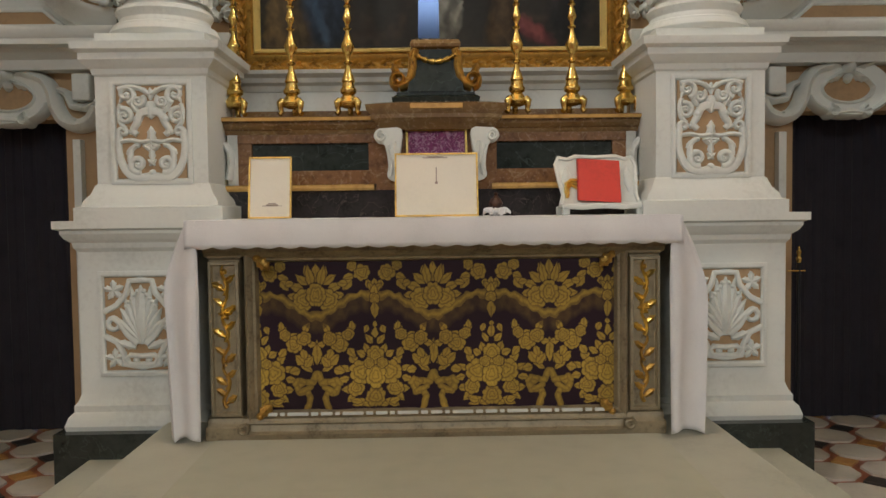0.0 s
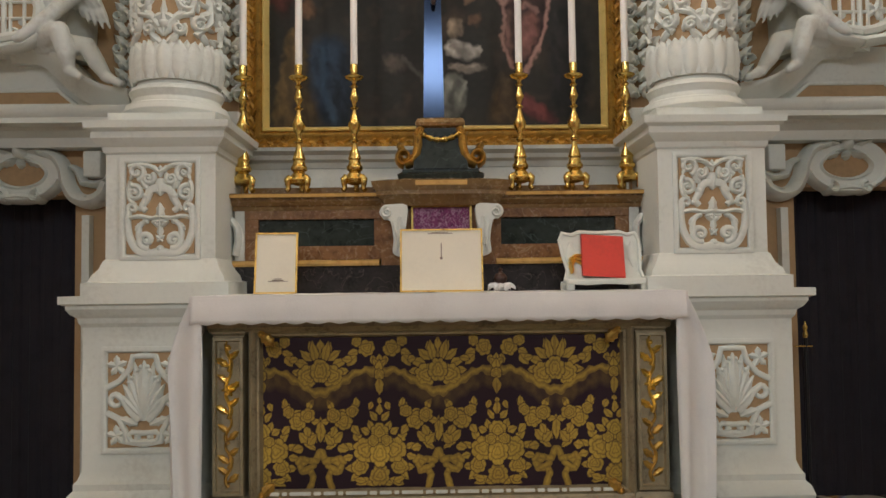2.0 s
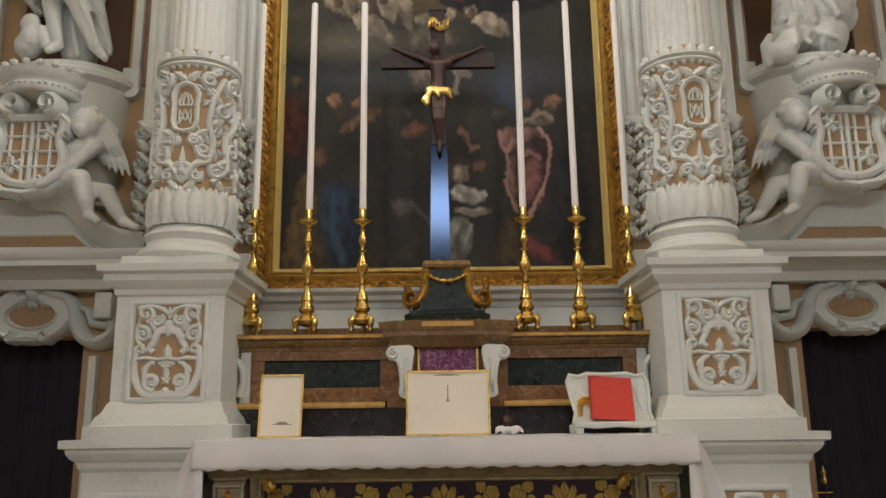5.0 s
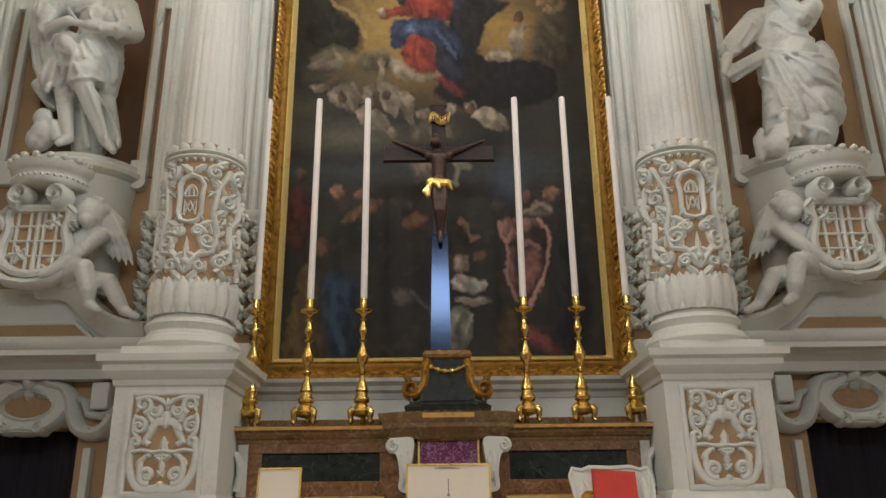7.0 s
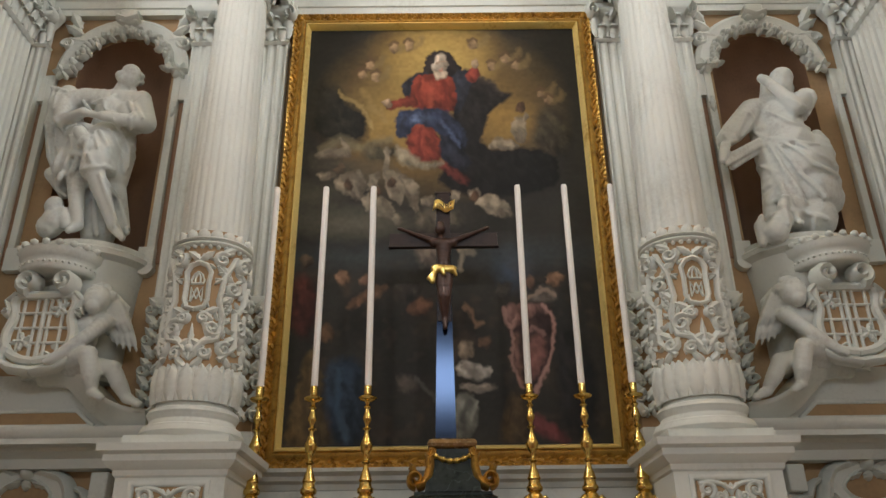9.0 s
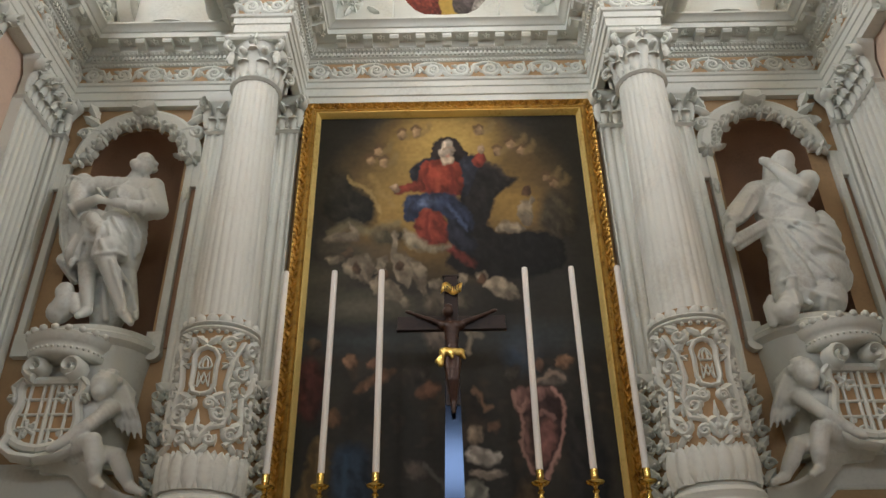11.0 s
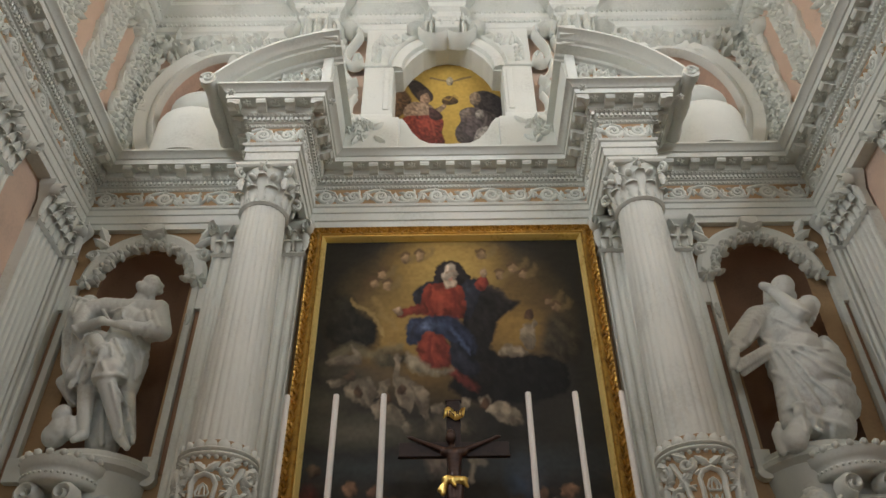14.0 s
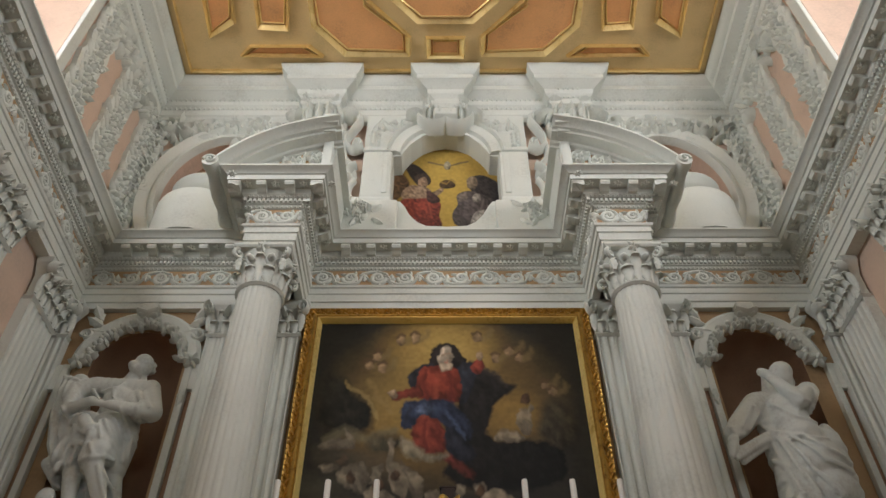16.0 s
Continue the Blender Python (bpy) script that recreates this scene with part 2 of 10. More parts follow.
def curve_profile(pts, steps=5):
    """Rounds a profile: pairs (r, z) joined by smooth cosine steps."""
    out = []
    for (r0, z0), (r1, z1) in zip(pts, pts[1:]):
        for i in range(steps):
            f = i / steps
            out.append((r0 + (r1 - r0) * (0.5 - 0.5 * math.cos(f * math.pi)), z0 + (z1 - z0) * f))
    return out + [pts[-1]]


def smooth_line(pts, k=6):
    """Catmull-Rom through points."""
    out = []
    n = len(pts)
    for i in range(n - 1):
        p0, p1, p2, p3 = pts[max(0, i - 1)], pts[i], pts[i + 1], pts[min(n - 1, i + 2)]
        for j in range(k):
            t = j / k
            out.append(tuple(0.5 * (2 * b + (c - a) * t + (2 * a - 5 * b + 4 * c - d) * t * t + (3 * b - a - 3 * c + d) * t ** 3) for a, b, c, d in zip(p0, p1, p2, p3)))
    return out + [pts[-1]]


def extrude_curve(bm, pts, y0, y1):
    """A flat closed outline (x, z) given thickness from y0 (front) to y1."""
    F = [bm.verts.new((x, y0, z)) for x, z in pts]
    K = [bm.verts.new((x, y1, z)) for x, z in pts]
    n = len(pts)
    bm.faces.new(F)
    bm.faces.new(K)
    for i in range(n):
        j = (i + 1) % n
        bm.faces.new((F[i], F[j], K[j], K[i]))


# ---- relief carving: strokes, leaves and bosses laid on a surface by a map (u, v, h) -> point ----
def stroke(bm, pts, w, h, mp, w1=None):
    w1 = w if w1 is None else w1
    n = len(pts)
    rows = []
    for i, p in enumerate(pts):
        a, c = pts[max(0, i - 1)], pts[min(n - 1, i + 1)]
        dx, dy = c[0] - a[0], c[1] - a[1]
        q = math.hypot(dx, dy) or 1e-9
        nx, ny = -dy / q, dx / q
        ww = w + (w1 - w) * i / max(1, n - 1)
        rows.append([bm.verts.new(mp(p[0] + nx * ww * o, p[1] + ny * ww * o, h * k)) for o, k in ((-1, -0.1), (-0.75, 0.75), (0, 1.0), (0.75, 0.75), (1, -0.1))])
    for r, s in zip(rows, rows[1:]):
        for j in range(4):
            bm.faces.new((r[j], r[j + 1], s[j + 1], s[j]))
    bm.faces.new(rows[0])
    bm.faces.new(rows[-1])


def spiral(cx, cy, r0, r1, a0, turns, n=18):
    return [(cx + (r0 + (r1 - r0) * i / n) * math.cos(a0 + turns * 2 * math.pi * i / n), cy + (r0 + (r1 - r0) * i / n) * math.sin(a0 + turns * 2 * math.pi * i / n)) for i in range(n + 1)]


def boss(bm, x, y, r, h, mp, n=8, rows=3):
    prev = None
    for k in range(rows + 1):
        f = k / rows * math.pi / 2
        rr, hh = r * math.cos(f), h * math.sin(f)
        if k == rows:
            tip = bm.verts.new(mp(x, y, h))
            for i in range(n):
                bm.faces.new((prev[i], prev[(i + 1) % n], tip))
        else:
            ring = [bm.verts.new(mp(x + rr * math.cos(2 * math.pi * i / n), y + rr * math.sin(2 * math.pi * i / n), hh - 0.1 * h)) for i in range(n)]
            if prev:
                for i in range(n):
                    bm.faces.new((prev[i], prev[(i + 1) % n], ring[(i + 1) % n], ring[i]))
            prev = ring


def leaf(bm, x, y, ang, length, width, h, mp, lobes=3, curl=0.0, n=9):
    c, s = math.cos(ang), math.sin(ang)
    rows = []
    for i in range(n + 1):
        f = i / n
        w = width * math.sin(math.pi * min(1, f * 0.93 + 0.07)) ** 0.7 * (1 - 0.28 * abs(math.sin(f * math.pi * lobes)))
        if i == n:
            w = width * 0.06
        hh = h * (0.35 + 0.65 * math.sin(math.pi * (0.15 + 0.7 * f)))
        bend = curl * f * f * length
        row = []
        for o, k in ((-1, -0.1), (-0.8, 0.55), (-0.35, 0.75), (0, 1.0), (0.35, 0.75), (0.8, 0.55), (1, -0.1)):
            lx, ly = f * length, o * w + bend
            row.append(bm.verts.new(mp(x + lx * c - ly * s, y + lx * s + ly * c, hh * k)))
        rows.append(row)
    for r, q in zip(rows, rows[1:]):
        for j in range(6):
            bm.faces.new((r[j], r[j + 1], q[j + 1], q[j]))
    bm.faces.new(rows[0])
    bm.faces.new(rows[-1])


def flower(bm, x, y, r, h, mp, petals=6, a0=0.0):
    for i in range(petals):
        leaf(bm, x, y, a0 + 2 * math.pi * i / petals, r, r * 0.38, h, mp, lobes=1, n=5)
    boss(bm, x, y, r * 0.28, h * 1.5, mp)


def flat_map(x0, y0, z0, s=1):
    return lambda u, v, h: (x0 + s * u, y0 - h, z0 + v)


def round_map(cx, cy, z0, r):
    return lambda u, v, h: (cx + (r + h) * math.sin(u / r), cy - (r + h) * math.cos(u / r), z0 + v)


def side_map(x0, y0, z0, s):
    """On a side wall: u runs towards the nave, h into the chapel (s is the wall's side)."""
    return lambda u, v, h: (x0 - s * h, y0 - u, z0 + v)


def grid_paint(name, x0, x1, z0, z1, y, nx, nz, fn, mat, parent=None, label="", bulge=None):
    """A fine flat sheet that carries a painted colour layer: fn(u, v) with arrays from 0 to 1 gives rgb."""
    gx, gz = np.meshgrid(np.linspace(0, 1, nx + 1), np.linspace(0, 1, nz + 1))
    co = np.zeros(((nx + 1) * (nz + 1), 3))
    co[:, 0], co[:, 1], co[:, 2] = x0 + (x1 - x0) * gx.ravel(), y, z0 + (z1 - z0) * gz.ravel()
    if bulge is not None:
        co[:, 1] += bulge(gx.ravel(), gz.ravel())
    i = np.arange(nx * nz)
    a = (i // nx) * (nx + 1) + i % nx
    quads = np.stack([a, a + 1, a + nx + 2, a + nx + 1], -1)
    me = bpy.data.meshes.new(name)
    me.vertices.add(len(co))
    me.vertices.foreach_set("co", co.ravel())
    me.loops.add(quads.size)
    me.loops.foreach_set("vertex_index", quads.ravel())
    me.polygons.add(len(quads))
    me.polygons.foreach_set("loop_start", np.arange(len(quads)) * 4)
    me.update(calc_edges=True)
    rgb = fn(gx.ravel(), gz.ravel())
    col = np.ones((len(co), 4))
    col[:, :3] = np.clip(rgb, 0, 1)
    at = me.color_attributes.new("paint", "FLOAT_COLOR", "POINT")
    at.data.foreach_set("color", col.ravel())
    me.materials.append(mat)
    me.shade_smooth()
    ob = new(name, me)
    if parent:
        ob.parent = parent
        ob.location = -parent.location
    if label:
        ob["label"] = label
    return ob


def value_noise(u, v, seed):
    """Smooth noise over arrays, about -1 to 1."""
    rng = np.random.RandomState(seed)
    t = rng.rand(64, 64) * 2 - 1
    iu, iv = np.floor(u).astype(int), np.floor(v).astype(int)
    fu, fv = u - iu, v - iv
    fu, fv = fu * fu * (3 - 2 * fu), fv * fv * (3 - 2 * fv)
    g = lambda a, b: t[a % 64, b % 64]
    return (g(iu, iv) * (1 - fu) + g(iu + 1, iv) * fu) * (1 - fv) + (g(iu, iv + 1) * (1 - fu) + g(iu + 1, iv + 1) * fu) * fv


# ---- the large structure ----
WALL = 4.65      # face of the back wall
SIDE = 3.0       # faces of the side walls
CORN = 6.05      # top of the great cornice
CEIL = 8.55


def floor_and_steps():
    bm = bmesh.new()
    box(bm, -8, 8, -11, 6.0, -0.2, -0.012)
    tagged(part("floor", bm, FLOORR), "floor of red, ochre, black and white inlaid stone", "floor", kind="structure")
    bm = bmesh.new()
    box(bm, -1.62, 1.62, 1.0, 3.9, -0.01, 0.155, 0.008)
    tagged(part("altar_step_lower", bm, STEP), "worn grey stone altar step", "step", kind="structure")
    bm = bmesh.new()
    box(bm, -1.27, 1.27, 1.3, 3.9, 0.155, 0.31, 0.008)
    tagged(part("altar_step_upper", bm, STEP), "worn grey stone platform before the altar", "step", kind="structure")
    bm = bmesh.new()
    box(bm, -0.955, 0.96, 1.4, 3.44, 0.31, 0.318, 0.003)
    tagged(part("carpet", bm, CARPET), "thin grey-beige carpet laid before the altar", "carpet")


floor_and_steps()


def walls():
    # back wall with two door openings and two statue niches, in boxes round the openings
    for s in (-1, 1):
        nm = "wall_north_%s" % ("west" if s < 0 else "east")
        bm = bmesh.new()
        X = lambda a, b: (min(s * a, s * b), max(s * a, s * b))
        box(bm, *X(0.0, 2.09), WALL, WALL + 0.3, 0, 3.3)
        box(bm, *X(2.87, 3.3), WALL, WALL + 0.3, 0, 3.3)
        box(bm, *X(2.09, 2.87), WALL, WALL + 0.3, 1.84, 3.3)
        box(bm, *X(0.0, 1.955), WALL, WALL + 0.3, 3.3, CORN)
        box(bm, *X(2.635, 3.3), WALL, WALL + 0.3, 3.3, CORN)
        # arched top of the niche opening
        cx, hw, zs = 2.295, 0.34, 4.86
        pts = [(cx + hw * math.cos(a), zs + hw * math.sin(a)) for a in [math.pi * i / 16 for i in range(17)]]
        for y in (WALL,):
            for (xa, za), (xb, zb) in zip(pts, pts[1:]):
                q = [bm.verts.new((s * xx, y, zz)) for xx, zz in ((xa, za), (xb, zb), (xb, CORN), (xa, CORN))]
                bm.faces.new(q)
        box(bm, *X(1.9, 2.7), WALL + 0.42, WALL + 0.5, 3.2, 5.4)
        tagged(part(nm, bm, TAN), "tan plastered end wall of the chapel", "wall", kind="structure")
        # the niche's hollow
        bm = bmesh.new()
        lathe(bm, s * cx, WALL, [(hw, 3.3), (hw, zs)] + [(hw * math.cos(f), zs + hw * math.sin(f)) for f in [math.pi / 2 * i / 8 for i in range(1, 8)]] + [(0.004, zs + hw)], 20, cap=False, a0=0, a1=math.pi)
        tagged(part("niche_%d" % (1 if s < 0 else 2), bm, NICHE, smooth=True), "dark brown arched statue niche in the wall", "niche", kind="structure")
        # side wall, with a window above the cornice
        bm = bmesh.new()
        box(bm, *X(SIDE, SIDE + 0.85), -1.6, WALL + 0.3, 0, CORN)
        box(bm, *X(SIDE, SIDE + 0.85), -1.6, WALL + 0.3, CORN, 6.45)
        box(bm, *X(SIDE, SIDE + 0.85), 3.13, WALL + 0.3, 6.45, CEIL + 0.4)
        # opening lengthened towards the nave, out of view, to carry the added lamp
        box(bm, *X(SIDE, SIDE + 0.85), -1.6, -0.25, 6.45, CEIL + 0.4)
        box(bm, *X(SIDE, SIDE + 0.85), -0.25, 3.13, 8.0, CEIL + 0.4)
        tagged(part("wall_%s" % ("west" if s < 0 else "east"), bm, PEACH), "peach plastered side wall with white stucco", "wall", kind="structure")
        win = thing("window_%d" % (1 if s < 0 else 2), (s * (SIDE + 0.75), 1.44, 6.45), "clear window with cool daylight, lengthened out of view for its added lamp", "window", kind="structure")
        bm = bmesh.new()
        box(bm, *X(SIDE + 0.75, SIDE + 0.76), -0.22, 3.1, 6.48, 7.97)
        p = sub("pane", bm, GLASSY, win)
        bm = bmesh.new()
        for y in (-0.25, 0.42, 1.08, 1.75, 2.41, 3.08):
            box(bm, *X(SIDE + 0.71, SIDE + 0.75), y, y + 0.05, 6.45, 8.0, 0.006)
        for z in (6.45, 6.95, 7.45, 7.95):
            box(bm, *X(SIDE + 0.712, SIDE + 0.748), -0.25, 3.13, z, z + 0.05, 0.006)
        sub("window_frame", bm, STUCCO, win)
    # assumed nave closing the unseen space behind the camera, outer openings added for the lamps
    bm = bmesh.new()
    for s in (-1, 1):
        box(bm, min(s * 7.6, s * 8), max(s * 7.6, s * 8), -11.2, -1.6, 0, 10)
        box(bm, min(s * 3.0, s * 8), max(s * 3.0, s * 8), -1.6, -1.2, 0, 10)
    for x0, x1 in ((-8, -5.6), (-3.6, -1.0), (1.0, 3.6), (5.6, 8)):
        box(bm, x0, x1, -11.2, -10.9, 0, 10)
    box(bm, -8, 8, -11.21, -10.9, 0, 6.0)
    box(bm, -8, 8, -11.21, -10.9, 7.3, 10)
    box(bm, -3.2, 3.2, -1.6, -1.2, CEIL, 10)
    tagged(part("wall_south", bm, NAVE), "unseen pale plastered nave walls with assumed window openings", "wall", kind="structure")
    bm = bmesh.new()
    box(bm, -8, 8, -11.2, -1.2, 10, 10.3)
    tagged(part("ceiling_nave", bm, NAVE), "pale plastered nave ceiling", "ceiling", kind="structure")


walls()


def dark_door(s):
    # added folded sheet: its near-black colour replaces the unlit depth of the doorway
    d = thing("doorway_curtain", (s * 2.48, WALL + 0.2, 0), "near-black sheet standing in for the unlit doorway beside the altar", "curtain", "doorway curtains")
    bm = bmesh.new()
    n = 60
    rows = []
    for i in range(n + 1):
        x = s * (2.09 + 0.78 * i / n)
        y = WALL + 0.2 + 0.007 * math.sin(i * 0.9) + 0.004 * math.sin(i * 2.3)
        rows.append((bm.verts.new((x, y, 0.0)), bm.verts.new((x, y + 0.004, 1.84)), bm.verts.new((x, y + 0.03, 0.0)), bm.verts.new((x, y + 0.034, 1.84))))
    for a, b in zip(rows, rows[1:]):
        bm.faces.new((a[0], b[0], b[1], a[1]))
        bm.faces.new((a[2], a[3], b[3], b[2]))
    sub("cloth", bm, DARKDOOR, d, smooth=True)
    # jamb strip
    bm = bmesh.new()
    X = lambda a, b: (min(s * a, s * b), max(s * a, s * b))
    box(bm, *X(1.985, 2.03), WALL - 0.06, WALL, 0.0, 1.72, 0.004)
    tagged(part("jamb_%d" % (1 if s < 0 else 2), bm, STUCCO), "white stucco strip beside the doorway", "trim", kind="structure")


for _s in (-1, 1):
    dark_door(_s)

PED = 1.36      # centre of the pedestals and columns
COLY = 4.2


def pedestal(s):
    t = thing("pedestal", (s * PED, COLY, 0), "tall white stucco pedestal with carved panels on a dark green base", "pedestal", "column pedestals")
    cx = s * PED
    bm = bmesh.new()
    block(bm, cx, COLY, 0.45, 0.35, [(0.02, -0.01), (0.02, 0.25)])
    sub("plinth", bm, VERDE, t, "dark green marble plinth")
    bm = bmesh.new()
    low = [(0.06, 0.25), (0.065, 0.27), (0.05, 0.31), (0.03, 0.33), (0.03, 0.36), (0.015, 0.38), (0.0, 0.42), (0.0, 1.11), (0.015, 1.13), (0.02, 1.155), (0.045, 1.175), (0.06, 1.20), (0.06, 1.215), (0.085, 1.225), (0.085, 1.262)]
    block(bm, cx, COLY, 0.375, 0.25, low)
    sub("lower_body", bm, STUCCO, t, smooth=25)
    bm = bmesh.new()
    upp = [(0.085, 1.262), (0.085, 1.325), (0.06, 1.33), (0.05, 1.36), (0.025, 1.39), (0.01, 1.43), (0.0, 1.44), (0.0, 1.955), (0.01, 1.965), (0.015, 1.99), (0.04, 2.01), (0.055, 2.03), (0.055, 2.06), (0.08, 2.075), (0.085, 2.11), (0.0, 2.112)]
    block(bm, cx, COLY, 0.268, 0.25, upp)
    sub("upper_body", bm, STUCCO, t, smooth=25)
    return t


PEDS = {s: pedestal(s) for s in (-1, 1)}


def column(s):
    cx = s * PED
    t = thing("column", (cx, COLY, 2.11), "white fluted stucco column with carved lower drum and leafy capital", "column", "columns flanking the painting")
    bm = bmesh.new()
    block(bm, cx, COLY, 0.265, 0.245, [(0, 2.112), (0, 2.165)])
    lathe(bm, cx, COLY, curve_profile([(0.255, 2.165), (0.27, 2.19), (0.255, 2.225), (0.232, 2.235), (0.222, 2.26), (0.232, 2.28), (0.24, 2.295), (0.23, 2.315), (0.205, 2.325), (0.2, 2.35)], 3), 40)
    sub("base", bm, STUCCO, t, smooth=30)
    bm = bmesh.new()
    lathe(bm, cx, COLY, [(0.205, 2.35), (0.21, 2.6), (0.208, 3.0), (0.2, 3.32)], 40)
    sub("drum", bm, TAN, t, "tan carved lower drum", smooth=30)
    bm = bmesh.new()
    pr = []
    for i in range(9):
        f = i / 8
        pr.append((0.192 - 0.036 * f ** 1.5, 3.3 + (5.05 - 3.3) * f))
    lathe(bm, cx, COLY, pr, 144, flute=24, deep=0.006)
    sub("shaft", bm, STUCCO, t, smooth=50)
    bm = bmesh.new()
    lathe(bm, cx, COLY, curve_profile([(0.165, 5.04), (0.182, 5.055), (0.165, 5.07), (0.155, 5.08), (0.16, 5.2), (0.2, 5.36)], 4), 32)
    block(bm, cx, COLY, 0.2, 0.2, [(0.0, 5.36), (0.012, 5.375), (0.012, 5.40)])
    sub("capital", bm, STUCCO, t, smooth=30)
    return t


COLS = {s: column(s) for s in (-1, 1)}

# the line of the entablature: along the west wall, the end wall with its breaks over the columns, the east wall
FRIEZE = WALL - 0.05
BREAK = 1.296    # middle of the breaks over the columns
BREAKY = 3.93    # their frieze face


def entablature_path():
    xs = [(BREAK - 0.18, FRIEZE), (BREAK - 0.18, BREAKY), (BREAK + 0.18, BREAKY), (BREAK + 0.18, FRIEZE), (SIDE - 0.1, FRIEZE), (SIDE - 0.1, -1.2)]
    return [(-x, y) for x, y in reversed(xs)] + xs


ENT_PROF = [(0.0, 5.40), (0.0, 5.455), (0.012, 5.46), (0.012, 5.53), (0.022, 5.535), (0.022, 5.585), (0.034, 5.592), (0.04, 5.612), (0.005, 5.616), (0.005, 5.795), (0.018, 5.80), (0.03, 5.82),
            (0.045, 5.825), (0.045, 5.862), (0.068, 5.868), (0.085, 5.89), (0.09, 5.94), (0.187, 5.942), (0.187, 5.99), (0.2, 5.994), (0.213, 6.012), (0.238, 6.026), (0.25, 6.032), (0.25, CORN), (0.0, CORN + 0.008), (-0.3, CORN + 0.01), (-0.3, 5.40), (0.0, 5.40)]


def entablature():
    bm = bmesh.new()
    path = entablature_path()
    sweep(bm, path, ENT_PROF)
    ob = tagged(part("entablature", bm, STUCCO, smooth=25), "white stucco entablature with carved frieze and deep bracketed cornice", "entablature", kind="structure")
    return ob


ENT = entablature()


def ceiling():
    bm = bmesh.new()
    box(bm, -3.4, 3.4, -1.6, WALL + 0.4, CEIL, CEIL + 0.3)
    tagged(part("ceiling", bm, CEILGOLD), "ochre and gold coffered ceiling with orange panels", "ceiling", kind="structure")


ceiling()

# ---- the altar ----
def rect_frame(bm, x0, x1, z0, z1, y, prof):
    """A mitred picture-frame moulding: prof is [(inset, height)]."""
    rings = [[bm.verts.new((xx, y - h, zz)) for xx, zz in ((x0 + i, z0 + i), (x1 - i, z0 + i), (x1 - i, z1 - i), (x0 + i, z1 - i))] for i, h in prof]
    for r, s in zip(rings, rings[1:]):
        for k in range(4):
            bm.faces.new((r[k], r[(k + 1) % 4], s[(k + 1) % 4], s[k]))


def ell(u, v, cx, cy, rx, ry, rot=0.0, soft=0.25):
    """Soft ellipse mask over arrays."""
    c, s = math.cos(rot), math.sin(rot)
    a, b = (u - cx), (v - cy)
    d = np.sqrt(((a * c + b * s) / rx) ** 2 + ((-a * s + b * c) / ry) ** 2)
    return np.clip((1 + soft - d) / (2 * soft), 0, 1)


def blob_mask(u, v, pts, soft):
    """Soft mask of a closed outline over arrays, corners rounded off."""
    pts = smooth_ring(pts)
    inside = np.zeros(len(u), bool)
    near = np.full(len(u), 9.0)
    for (x0, y0), (x1, y1) in zip(pts, pts[1:] + pts[:1]):
        dx, dy = x1 - x0, y1 - y0
        t = np.clip(((u - x0) * dx + (v - y0) * dy) / (dx * dx + dy * dy + 1e-12), 0, 1)
        near = np.minimum(near, (u - x0 - t * dx) ** 2 + (v - y0 - t * dy) ** 2)
        cut = (y0 > v) != (y1 > v)
        if dy:
            inside ^= cut & (u < x0 + (v - y0) * dx / dy)
    d = np.sqrt(near) * np.where(inside, 1, -1)
    return np.clip(0.5 + d / soft, 0, 1), d


def smooth_ring(pts, k=3):
    """Catmull-Rom round a closed outline."""
    out, n = [], len(pts)
    for i in range(n):
        p0, p1, p2, p3 = pts[i - 1], pts[i], pts[(i + 1) % n], pts[(i + 2) % n]
        for j in range(k):
            t = j / k
            out.append(tuple(0.5 * (2 * b + (c - a) * t + (2 * a - 5 * b + 4 * c - d) * t * t + (3 * b - a - 3 * c + d) * t ** 3) for a, b, c, d in zip(p0, p1, p2, p3)))
    return out


